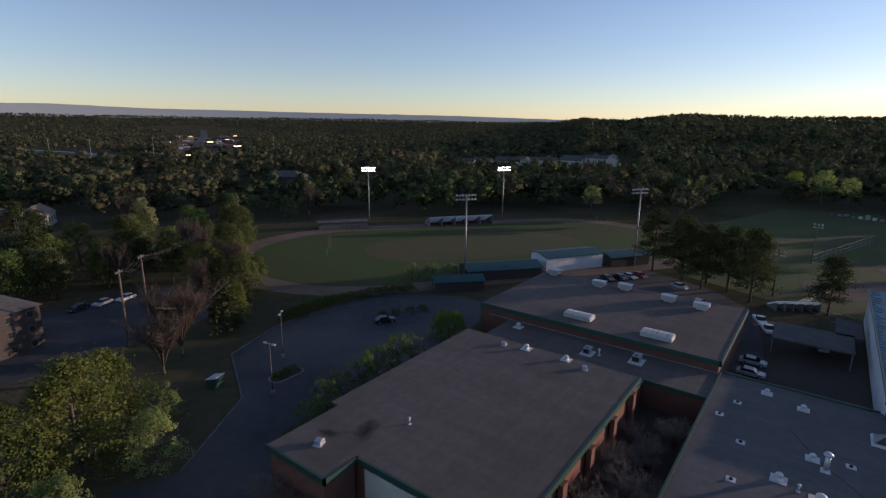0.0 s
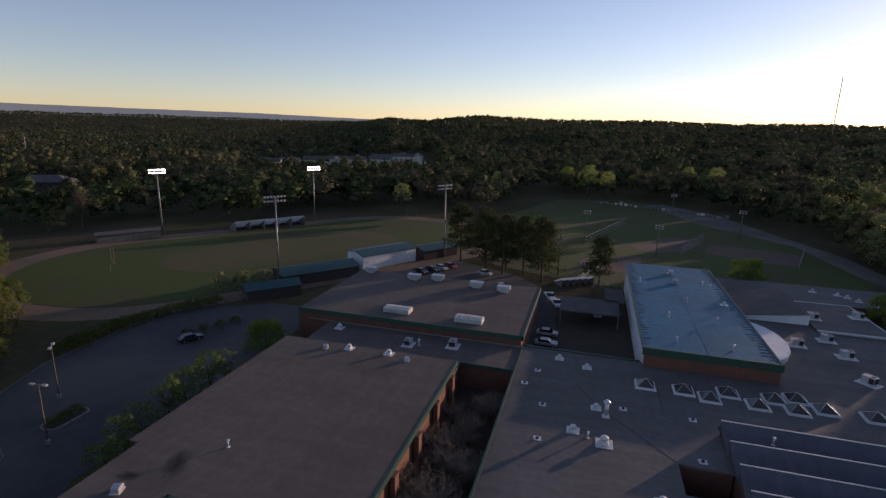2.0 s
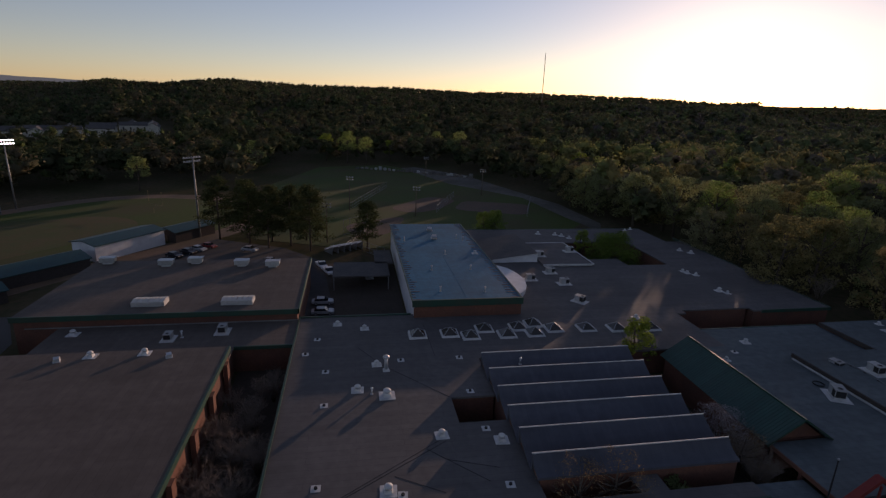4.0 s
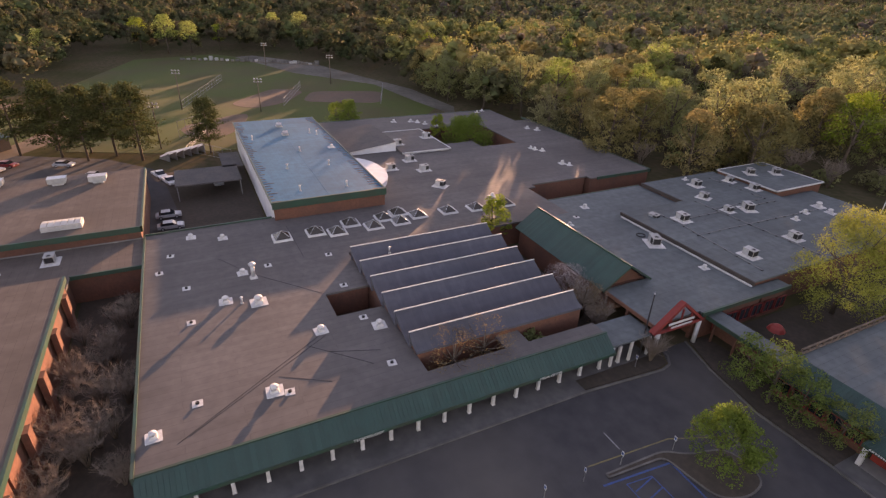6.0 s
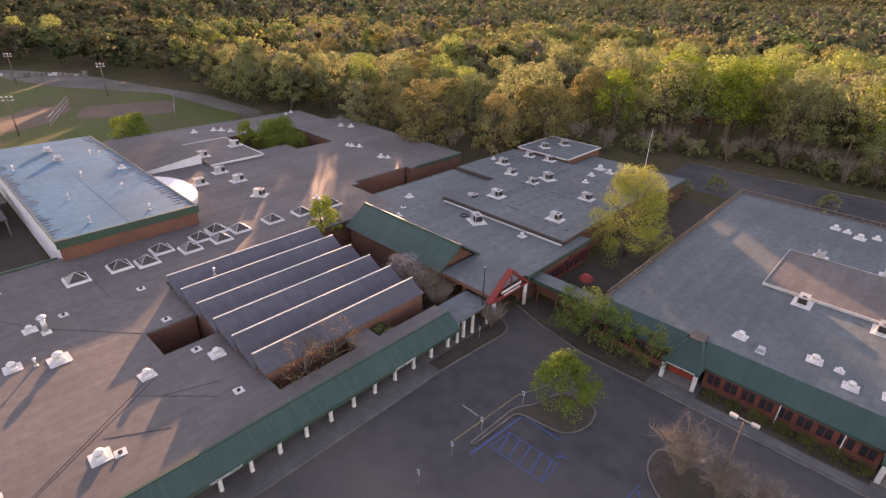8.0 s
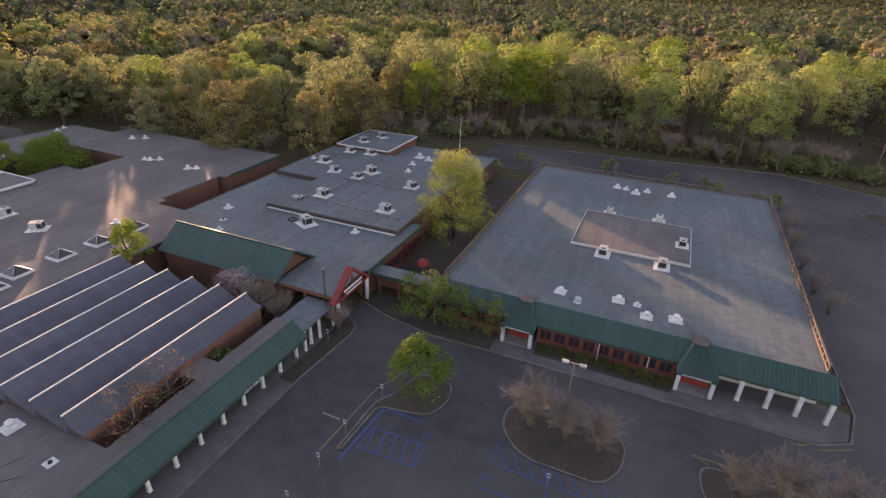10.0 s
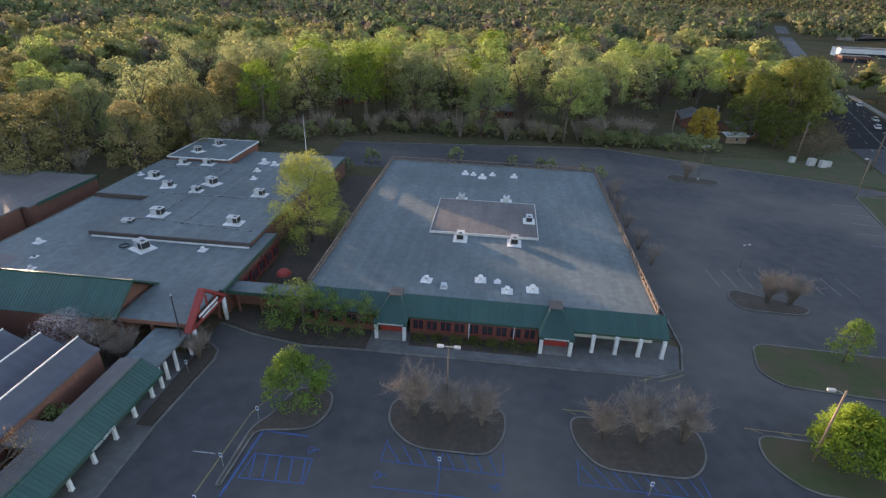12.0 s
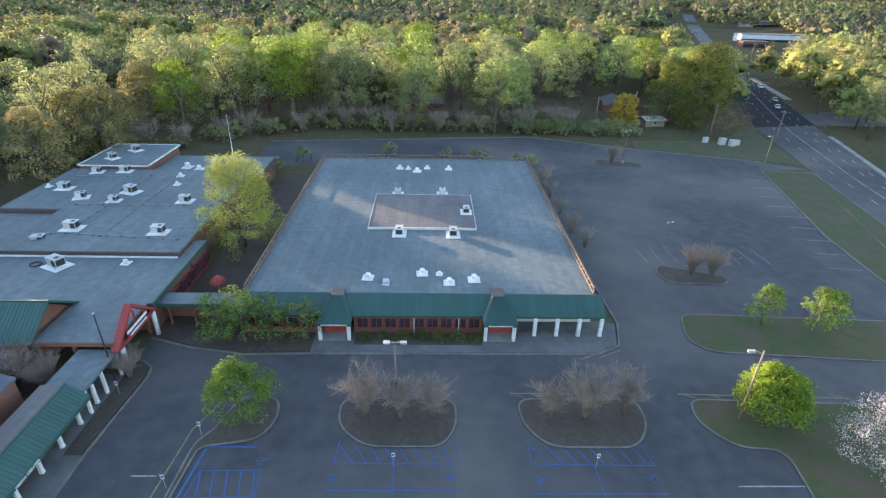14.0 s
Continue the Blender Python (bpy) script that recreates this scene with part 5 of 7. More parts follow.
def woods(name, label, ring, spacing, size, lumps, per, leaf, az0, az1, seed, mat=F_WOODS):
    """Many far trees in one mesh, each a crown of overlapping leafy lumps with loose leaf sprays on them."""
    r = np.random.default_rng(seed)
    bm = bmesh.new()
    bmesh.ops.create_icosphere(bm, subdivisions=1, radius=1)
    ico = np.array([v.co[:] for v in bm.verts])
    tri = np.array([[v.index for v in f.verts] for f in bm.faces])
    bm.free()
    pts, faces, tint, nor = [], [], [], []
    cv, ct, cn, cc = [], [], [], []
    r0, r1 = ring
    base = 0
    n = int(radians(az1 - az0) * (r1 * r1 - r0 * r0) / 2 / spacing ** 2)
    for k in range(n):
        az, d = r.uniform(az0, az1), math.sqrt(r.uniform(r0 * r0, r1 * r1))
        x, y = -d * math.sin(radians(az)), d * math.cos(radians(az))
        if blocked(x, y) or town(x, y) or r0 < 200 and d < 245 and az > 138:
            continue
        share = (az - 50) / 22  # the canopy with shade in its colour takes over towards the fields
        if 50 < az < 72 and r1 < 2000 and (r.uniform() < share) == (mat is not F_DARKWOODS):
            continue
        s = size * r.uniform(0.55, 1.2)
        w = s * (r.uniform(0.4, 0.62) if r1 > 500 else r.uniform(0.36, 0.54))
        o = np.array([x, y, hills(x, y)])
        g = noise.noise(Vector((x / 110, y / 110, 5))) * 0.5 + 0.45
        tone = (r.uniform() * 0.5 + g * 0.9) % 1.0
        m = max(int(lumps * r.uniform(0.7, 1.3)), 2)
        u = r.uniform(0, 1, m) ** 0.7  # lumps fill a dome, wide below and narrow above
        a, q = r.uniform(0, 2 * math.pi, m), w * np.sqrt(r.uniform(0.05, 1, m)) * np.sqrt(1 - (0.95 * u) ** 2) * 0.85
        c = np.stack([q * np.cos(a), q * np.sin(a), s * ((0.1 if r1 > 2000 else 0.34) + 0.52 * u)], 1)
        c[0] = (0, 0, s * 0.55)
        rad = w * r.uniform(0.24, 0.42, m) * (1.5 / lumps ** 0.2)
        rad[0] = w * 0.55
        mid = np.array([0, 0, s * 0.5])
        shape = ico[None] * r.uniform(0.4, 0.92, (m, len(ico), 1)) * np.array([1, 1, 0.8])
        cv.append((c[:, None] + shape * rad[:, None, None] + o).reshape(-1, 3))
        out = (c - mid) / np.array([w, w, 0.4 * s])
        cn.append((ico[None] * 0.8 + out[:, None] * 0.7 + r.normal(0, 0.55, (m, len(ico), 3)) + np.array([0, 0, 0.1])).reshape(-1, 3))
        ct.append((tri[None] + len(ico) * np.arange(m)[:, None, None]).reshape(-1, 3) + base)
        base += len(ico) * m
        lt = tone + r.normal(0, 0.025, m)
        cc.append(np.repeat(lt, len(tri)))
        i = np.repeat(np.arange(m), per)
        f = r.normal(size=(len(i), 3)) + np.array([0, 0, 0.4])
        f /= np.linalg.norm(f, axis=1)[:, None]
        pts.append(c[i] + f * (rad[i] * r.uniform(0.7, 1.3, len(i)))[:, None] + o)
        faces.append(f)
        nor.append(0.55 * f + 0.8 * out[i] + np.array([0, 0, 0.4]))
        tint.append(lt[i] + r.normal(0, 0.02, len(i)))
    core = (np.concatenate(cv), np.concatenate(ct), np.concatenate(cn), np.concatenate(cc))
    me = quad_mesh(name, leaves_at(np.concatenate(pts), leaf, r, 0.7, normal=np.concatenate(faces)), mat, np.concatenate(tint), np.concatenate(nor), core)
    return tagged(new(name, me), label, "woodland", kind="stuff")


woods("woods_middle", "mixed spring woodland of green, olive and brown trees", (222, 410), 12.5, 20, 15, 30, 0.5, -42, 72, 41, F_WOODS)
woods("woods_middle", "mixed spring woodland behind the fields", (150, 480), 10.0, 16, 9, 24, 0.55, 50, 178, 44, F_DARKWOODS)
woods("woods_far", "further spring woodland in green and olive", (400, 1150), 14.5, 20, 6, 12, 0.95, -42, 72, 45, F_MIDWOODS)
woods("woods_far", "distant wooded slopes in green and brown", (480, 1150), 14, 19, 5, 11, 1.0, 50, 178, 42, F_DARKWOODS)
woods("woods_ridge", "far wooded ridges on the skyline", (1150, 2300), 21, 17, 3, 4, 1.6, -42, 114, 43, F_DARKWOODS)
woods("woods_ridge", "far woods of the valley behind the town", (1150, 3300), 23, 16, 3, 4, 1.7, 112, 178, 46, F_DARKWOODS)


# ---- roof equipment ----
def proto(fn, shrink=1.0):
    """Builds a thing once, then returns a maker of copies at (x, y, z, turn, size)."""
    made = []

    def make(x, y, z, turn=0.0, size=1.0, shrink=shrink):
        size *= shrink
        if not made:
            made.append(fn())
            ob = made[0]
        else:
            ob = copy_thing(made[0], pose(0, 0, 0))
        ob.matrix_basis = pose(x, y, z, 0, 0, turn) @ Matrix.Diagonal((size, size, size, 1))
        return ob

    return make


def mushroom_vent():
    th = empty("roof_vent", "white mushroom roof vent on a square flashing", "roof vent", group="roof vents")
    part("flashing", B().prism(rounded([(-1.05, -1.05), (1.05, -1.05), (1.05, 1.05), (-1.05, 1.05)], 0.1, 2), 0.0, 0.06), M_WHITE, th, "white square flashing")
    part("curb", B().add(*frustum(0.55, 0.42, 0.06, 0.45)), M_WHITE, th)
    part("stack", B().lathe([(0.3, 0.4), (0.3, 0.75)], 12), M_METAL, th, smooth=True)
    part("cap", B().lathe([(0.5, 0.68), (0.54, 0.76), (0.5, 0.9), (0.32, 1.04), (0.08, 1.1)], 14), M_WHITE, th, "rounded white cap", True)
    return th


def frustum(a, b, z0, z1):
    p = [(x * a, y * a, z0) for x, y in ((-1, -1), (1, -1), (1, 1), (-1, 1))] + [(x * b, y * b, z1) for x, y in ((-1, -1), (1, -1), (1, 1), (-1, 1))]
    return p, [(3, 2, 1, 0), (4, 5, 6, 7), (0, 1, 5, 4), (1, 2, 6, 5), (2, 3, 7, 6), (3, 0, 4, 7)]


def stack_pipe():
    th = empty("flue_pipe", "tall metal flue pipe with a rain cap", "flue", group="roof vents")
    part("flashing", B().add(*frustum(0.5, 0.3, 0, 0.25)), M_WHITE, th)
    part("pipe", B().lathe([(0.27, 0.2), (0.27, 2.0)], 12), M_METAL, th, smooth=True)
    part("cap", B().lathe([(0.5, 2.05), (0.52, 2.2), (0.3, 2.42), (0.05, 2.46)], 12), M_METAL, th, smooth=True)
    return th


def drain_plate():
    th = empty("roof_drain", "small white square flashing round a dark pipe", "roof drain", group="roof drains")
    part("flashing", B().prism([(-0.5, -0.5), (0.5, -0.5), (0.5, 0.5), (-0.5, 0.5)], 0, 0.035), M_WHITE, th)
    part("pipe", B().lathe([(0.2, 0.03), (0.18, 0.22)], 8), M_BLACK, th, "dark pipe collar")
    return th


def package_unit():
    th = empty("air_conditioner", "grey box air conditioner with a round fan on a roof curb", "air conditioner", group="rooftop air conditioners")
    part("flashing", B().box(-1.7, -1.35, 0, 1.7, 1.35, 0.05), M_WHITE, th, "pale square flashing")
    part("curb", B().box(-1.1, -0.82, 0.05, 1.1, 0.82, 0.26), M_WHITE, th, "pale roof curb")
    part("casing", B().prism(rounded([(-1.0, -0.7), (1.0, -0.7), (1.0, 0.7), (-1.0, 0.7)], 0.06, 2), 0.22, 1.35), M_ACGREY, th)
    part("lid", B().box(-1.05, -0.75, 1.35, 1.05, 0.75, 1.42), M_ACGREY, th)
    part("fan_guard", B().lathe([(0.42, 1.41), (0.42, 1.46), (0.36, 1.46)], 14, 0.45, 0), M_STEEL, th, "round steel fan guard")
    part("fan_grille", B().lathe([(0.3, 1.45), (0.28, 1.475)], 12, 0.45, 0), M_BLACK, th, "round dark fan grille")
    part("coil_grille", B().box(0.2, -0.73, 0.35, 0.95, -0.68, 1.25), M_BLACK, th, "dark coil grille")
    part("coil_grille", B().box(0.98, -0.6, 0.35, 1.03, 0.6, 1.25), M_BLACK, th)
    part("access_panel", B().box(-0.9, -0.72, 0.35, 0.1, -0.69, 1.25), M_METAL, th)
    return th


def long_vent():
    th = empty("exhaust_hood", "boxy galvanised exhaust hood with a white end", "exhaust hood", group="exhaust hoods")
    part("curb", B().box(-0.9, -0.7, 0, 0.9, 0.7, 0.35), M_METAL, th)
    part("hood", B().sweep([(-1.3, 0, 0.35), (1.3, 0, 0.35), (1.5, 0, 0.75), (1.5, 0, 1.35), (-1.5, 0, 1.35), (-1.5, 0, 0.75)][::-1], Matrix.Translation((0, -0.85, 0)), Matrix.Translation((0, 0.85, 0))), M_ACGREY, th)
    part("lid", B().box(-1.55, -0.9, 1.35, 1.55, 0.9, 1.45), M_METAL, th)
    part("end_panel", B().box(1.45, -0.8, 0.4, 1.53, 0.8, 1.3), M_WHITE, th, "white end panel")
    return th


def low_hood():
    th = empty("roof_vent", "low white gooseneck roof vent", "roof vent", group="roof vents")
    part("flashing", B().box(-0.55, -0.45, 0, 0.55, 0.45, 0.06), M_WHITE, th)
    part("hood", B().sweep([(-0.4, 0, 0.06), (0.4, 0, 0.06), (0.6, 0, 0.35), (0.2, 0, 0.62), (-0.4, 0, 0.5)][::-1], Matrix.Translation((0, -0.35, 0)), Matrix.Translation((0, 0.35, 0))), M_METAL, th)
    return th


def pyramid_light():
    th = empty("roof_skylight", "dark pyramid skylight in a white frame", "skylight", group="row of pyramid skylights")
    s, h = 1.25, 1.0
    part("curb", B().add(*frustum(1.55, 1.42, 0, 0.3)), M_WHITE, th, "white curb frame")
    c = [(-s, -s), (s, -s), (s, s), (-s, s)]
    for k in range(4):
        (x0, y0), (x1, y1) = c[k], c[(k + 1) % 4]
        part("pane", B().add([(x0, y0, 0.3), (x1, y1, 0.3), (0, 0, 0.3 + h), (x0 * 0.97, y0 * 0.97, 0.26), (x1 * 0.97, y1 * 0.97, 0.26), (0, 0, 0.26 + h)], [(0, 1, 2), (5, 4, 3), (0, 3, 4, 1), (1, 4, 5, 2), (2, 5, 3, 0)]), M_DOME, th, "smoked plastic pane")
    for x, y in c:
        part("glazing_bar", B().tube([(x, y, 0.31), (0, 0, 0.32 + h)], [0.035, 0.035], 4), M_METAL, th)
    return th


def panel_light():
    th = empty("roof_skylight", "long raised skylight of pale ribbed panels", "skylight", group="panel skylights")
    part("curb", B().box(-1.3, -2.7, 0, 1.3, 2.7, 0.75), M_METAL, th)
    for k in range(6):
        y = -2.65 + 0.89 * k
        part("panel", B().sweep([(-1.3, 0, 0.75), (1.35, 0, 0.75), (1.35, 0, 0.83), (0, 0, 1.0), (-1.3, 0, 0.83)][::-1], Matrix.Translation((0, y, 0)), Matrix.Translation((0, y + 0.78, 0))), M_SKYPANEL, th, "pale ribbed panel")
    return th


vent, flue, drain, unit, exhaust, hood_vent, pyramid, panel = (proto(f, {mushroom_vent: 0.7, package_unit: 0.88}.get(f, 1.0)) for f in (mushroom_vent, stack_pipe, drain_plate, package_unit, long_vent, low_hood, pyramid_light, panel_light))
for x, y, s in ((-85.1, -2.9, 1), (-83.0, 1.7, 1), (-70.2, 3.2, 1), (-63.4, 0.3, 1.15), (-61.6, 4.2, 1.45), (-52.3, 10.1, 1.1), (-50.6, 17.0, 1.15), (-43.9, 3.2, 1.2), (-42.2, -8.0, 1.0), (-83.2, 52.6, 1.0)):
    vent(x, y, HR, rnd.uniform(-4, 4), s)
flue(-68.4, 4.5, HR)
flue(-62.3, 2.2, HR, 0, 0.4)
for x, y in ((-68.8, -4.2), (-60.1, -4.0), (-45.2, -4.1), (-43.3, 15.9), (-71.2, 16.0), (-71.2, 6.9), (-61.5, 15.6), (-53.0, 15.7), (-43.2, 4.6), (-74.5, -7.5), (-79.5, -6)):
    drain(x, y, HR, rnd.uniform(-6, 6))
for x, y in ((-79.6, 10.5), (-79.6, 16.0), (-78.4, 19.4), (-80.9, 22.4), (-78.4, 25.8), (-81.0, 28.6), (-78.5, 30.8), (-82.2, 31.8), (-79.9, 34.8), (-79.6, 40.8), (-79.0, 46.4), (-78.8, 52.8)):
    pyramid(x, y, HR)
flue(-66.2, 24.2, 5.6, 0, 0.45)
# rear wing
for x, y, a in ((-105.8, 39.3, 90), (-122.2, 47.3, 90), (-125.8, 57.0, 90), (-110.2, 45.7, 90), (-102.6, 46.1, 90), (-92.1, 45.2, 40)):
    unit(x, y, 5.0 if x < -114 else HR, a, 1.05)
for x, y in ((-146.2, 55.5), (-145.0, 60.5), (-143.5, 62), (-141, 63.4), (-138, 66), (-151, 88.6), (-149.6, 86), (-126.7, 90.3), (-124, 92), (-107.6, 79.8), (-106, 81), (-109, 79.5), (-95.5, 79.4), (-94.0, 80.3)):
    vent(x, y, HR, rnd.uniform(-5, 5), rnd.uniform(0.8, 1.15))
# gymnasium roof
for x, y, s in ((-138.6, 20.9, 1.1), (-130.2, 20.9, 1.1)):
    hood_vent(x, y, GZ + 0.2, 0, 1.6)
vent(-116.6, 28.8, GZ, 0, 1.0)
for x, y in ((-130.4, 26.9), (-128.4, 28.2), (-104.7, 16.5), (-91.7, 16.3), (-104.4, 25.0), (-91.0, 24.9), (-128.6, 12.9), (-116.0, 21.4)):
    flue(x, y, GZ + 0.02, 0, 0.45)
# back, link and near wings
for x, y in ((-116.8, -52.0), (-114.4, -39.6), (-115.8, -34.0), (-113.6, -24.0), (-112.6, -17.4)):
    exhaust(x, y, 6.5, -90, 0.98)
panel(-92.4, -35.4, 6.5)
panel(-92.0, -20.6, 6.5)
vent(-85.0, -44.6, HR, 0, 1.2)
unit(-82.0, -29.4, HR, 0, 0.9)
unit(-84.0, -21.6, HR, 0, 1.0)
flue(-82.4, -27.5, HR, 0, 0.5)
for x, y, s in ((-72.0, -40.4, 1.0), (-71.9, -26.0, 1.0), (-34.4, -43.2, 1.15)):
    hood_vent(x, y, 6.5, 200, s)
vent(-73.0, -36.6, 6.5, 0, 1.1)
vent(-73.2, -29.6, 6.5, 0, 1.1)
flue(-44.0, -37.6, 6.5, 0, 0.4)
# classroom wing
for x, y, z, a, s in ((-61.9, 74.7, HR, 10, 1.0), (-58.6, 78.2, 5.3, 0, 1.1), (-44.1, 77.1, 5.3, 0, 1.05), (-54.4, 67.2, HR, -25, 1.2), (-65.0, 91.5, 5.3, 20, 0.95), (-58.3, 90.2, 5.3, 0, 0.85), (-57.4, 94.6, 5.3, -20, 1.15), (-45.4, 90.4, 5.3, 0, 1.0), (-70.8, 96.0, 5.3, 0, 1.05), (-70.6, 113.0, 6.0, -30, 1.0), (-68.5, 119.0, 6.0, -30, 1.0), (-64.6, 106.4, 5.3, 0, 1.0), (-70.0, 105.6, 5.3, 10, 0.9)):
    unit(x, y, z, a, s)
for x, y, z, s in ((-45.0, 68.2, HR, 0.9), (-71.5, 66.5, HR, 1.0), (-54.0, 112.0, HR, 1.5), (-51.0, 110.8, HR, 1.3), (-52.0, 104.0, 5.3, 1.0), (-74.5, 97.0, 5.3, 0.8), (-66.0, 58.6, HR, 0.8), (-50.6, 99.0, 5.3, 0.9)):
    vent(x, y, z, rnd.uniform(-8, 8), s)
drain(-64.2, 84.0, HR)
drain(-68.4, 62.0, HR)
# conduits across the classroom roof
for pts in ([(-63, 76), (-58.6, 76.4), (-40, 74.5)], [(-64, 88.2), (-40, 88.6)], [(-73, 103), (-60, 103.4), (-60, 88.3)], [(-52, 108), (-52.5, 88.4), (-52.6, 75.5)], [(-58.6, 78), (-58.2, 104)]):
    run = empty("roof_conduit", "thin dark conduit on blocks across the roof", "conduit", (pts[0][0], pts[0][1], 5.3), group="roof conduits")
    q = [(x - pts[0][0], y - pts[0][1], 0.14) for x, y in pts]
    part("pipe", B().tube(q, [0.05] * len(q), 5), M_STEEL, run)
    for a, c in zip(q, q[1:]):
        n = max(int((Vector(c) - Vector(a)).length / 2.2), 1)
        for k in range(n + 1):
            p = Vector(a).lerp(Vector(c), k / n)
            part("block", B().box(p.x - 0.14, p.y - 0.14, 0, p.x + 0.14, p.y + 0.14, 0.12), M_BLACK, run)
hose = empty("hose_coil", "black hose coiled on the roof", "hose", (-57.6, 67.4, HR))
part("coil", B().tube([(0.75 * math.cos(t * 0.45), 0.75 * math.sin(t * 0.45), 0.08 + 0.004 * t) for t in range(29)], [0.07] * 29, 5), M_BLACK, hose)
# square wing
for x, y in ((-6.4, 97.4), (2.5, 97.8)):
    unit(x, y, HR, 90, 0.95)
for x, y in ((-5.1, 79.4), (4.0, 79.2)):
    unit(x, y, HR, -90, 1.0)
unit(6.7, 88.1, HR + 0.35, -90, 0.9)
for x, y, s in ((-8.8, 64.7, 1.1), (-1.0, 66.0, 1.15), (1.5, 65.9, 0.7), (2.9, 63.5, 1.1), (6.5, 64.4, 1.2), (-6.9, 113.5, 1.1), (-5.0, 113.2, 0.9), (-2.9, 111.6, 1.25), (-0.7, 113.8, 0.95), (4.2, 113.4, 1.1)):
    vent(x, y, HR, rnd.uniform(-6, 6), s)
hood_vent(-6.1, 63.2, HR, 90, 1.1)


# ---- lamps, poles and wires ----
def parking_lamp():
    th = empty("street_lamp", "grey steel car park lamp with two heads", "street lamp", group="car park lamps")
    part("base", B().lathe([(0.32, 0), (0.32, 0.7), (0.2, 0.75)], 10), M_CONCRETE, th, "concrete footing")
    part("pole", B().lathe([(0.1, 0.6), (0.06, 8.9)], 8), M_POLE, th, smooth=True)
    for s in (-1, 1):
        a = part("arm", B().box(min(0, s * 0.9), -0.05, 8.75, max(0, s * 0.9), 0.05, 8.87), M_STEEL, th)
        part("lamp_head", B().prism(rounded([(s * 0.55, -0.2), (s * 1.25, -0.2), (s * 1.25, 0.2), (s * 0.55, 0.2)], 0.1, 3), 8.72, 8.92), M_ACGREY, th, "pale lamp head")
    return th


lamp = proto(parking_lamp)
for x, y, a in ((-3.5, 44.0, 0), (51.6, 133.5, 30), (-54.1, -77.1, 40), (-44.7, -67.1, 100)):
    lamp(x, y, 0.1, a)
lamp(43.2, 84.0, 0.05, 20, 0.58)


def wood_lamp(x, y, h, turn):
    th = empty("street_lamp", "weathered wooden lamp pole with one cobra head", "street lamp", (x, y, 0), turn, "wooden lamp poles")
    part("pole", B().lathe([(0.15, -0.1), (0.1, h)], 8), M_WOOD, th, smooth=True)
    part("arm", B().tube([(0, 0, h - 0.5), (-0.6, 0, h - 0.1), (-1.1, 0, h)], [0.04] * 3, 5), M_STEEL, th)
    part("lamp_head", B().prism(rounded([(-1.75, -0.16), (-1.0, -0.16), (-1.0, 0.16), (-1.75, 0.16)], 0.1, 3), h - 0.12, h + 0.1), M_ACGREY, th, "pale lamp head")


wood_lamp(34.8, 42.1, 9.6, 0)
wood_lamp(86.8, 128.2, 9.6, 20)


def utility_pole(x, y, h, turn, lean=0.0, arms=1):
    th = empty("utility_pole", "tall brown wooden utility pole with a crossarm", "utility pole", (x, y, 0), turn, "utility poles")
    part("pole", B().lathe([(0.26, -0.1), (0.17, h)], 8), M_POLE, th, smooth=True)
    for k in range(arms):
        part("crossarm", B().box(-1.2, -0.07, h - 0.7 - 0.9 * k, 1.2, 0.07, h - 0.55 - 0.9 * k), M_POLE, th)
        for s in (-1.05, -0.4, 0.4, 1.05):
            part("insulator", B().lathe([(0.05, h - 0.55 - 0.9 * k), (0.07, h - 0.4 - 0.9 * k), (0.03, h - 0.32 - 0.9 * k)], 6, s, 0), M_ACGREY, th)
    return th


LINE_A = [(-39.0, -105.3, 15.5), (-45.9, -111.8, 16.0), (-74, -140, 13), (-120, -195, 13)]
for (x, y, h) in LINE_A:
    utility_pole(x, y, h, 40)
LINE_B = [(53.5, 168, 11), (67, 172, 12), (88, 160, 11), (104, 152, 11), (20, 170, 11), (-14, 168, 11)]
for (x, y, h) in LINE_B:
    utility_pole(x, y, h, 80, arms=2 if x == 67 else 1)
LINE_C = [(148, 198, 12), (139, 160, 12), (130, 120, 12), (170, 262, 12), (200, 340, 12)]
for (x, y, h) in LINE_C:
    utility_pole(x, y, h, 70)


def wires(pts, offs, sag=1.2):
    for o in offs:
        for (x0, y0, h0), (x1, y1, h1) in zip(pts, pts[1:]):
            w = empty("power_line", "thin sagging power line between poles", "power line", (x0, y0, h0 - 0.4), group="power lines")
            d = Vector((x1 - x0, y1 - y0, h1 - h0))
            s = Vector((-d.y, d.x, 0)).normalized() * o
            part("wire", B().tube([s + d * (k / 10) - Vector((0, 0, 4 * sag * (k / 10) * (1 - k / 10))) for k in range(11)], [0.028] * 11, 4), M_WIRE, w)


wires(LINE_A, (-0.9, 0, 0.9))
wires([LINE_B[5], LINE_B[4], LINE_B[0], LINE_B[1], LINE_B[2], LINE_B[3]], (-0.5, 0.5))
wires([LINE_C[2], LINE_C[1], LINE_C[0], LINE_C[3], LINE_C[4]], (-0.8, 0, 0.8))
utility_pole(57, 27, 9.0, 70)
wires([(86.8, 128.2, 9.9), (57, 27, 9.0)], (0.0,), 0.7)
board = empty("road_sign", "small red roadside sign on two posts", "sign", (137.5, 177.5, 0.0), 60)
part("panel", B().box(-1.1, -0.05, 0.7, 1.1, 0.05, 1.9), M_REDDOOR, board, "red panel")
for x in (-0.9, 0.9):
    part("post", B().box(x - 0.05, -0.04, 0, x + 0.05, 0.04, 0.75), M_STEEL, board)
tall = empty("antenna_mast", "thin white mast beside the classroom wing", "mast", (-49.0, 126.0, 0))
part("pole", B().lathe([(0.12, 0), (0.05, 13)], 6), M_WHITE, tall)
radio = empty("radio_mast", "slender radio mast on the far ridge", "mast", (-1237, 450, hills(-1237, 450)))
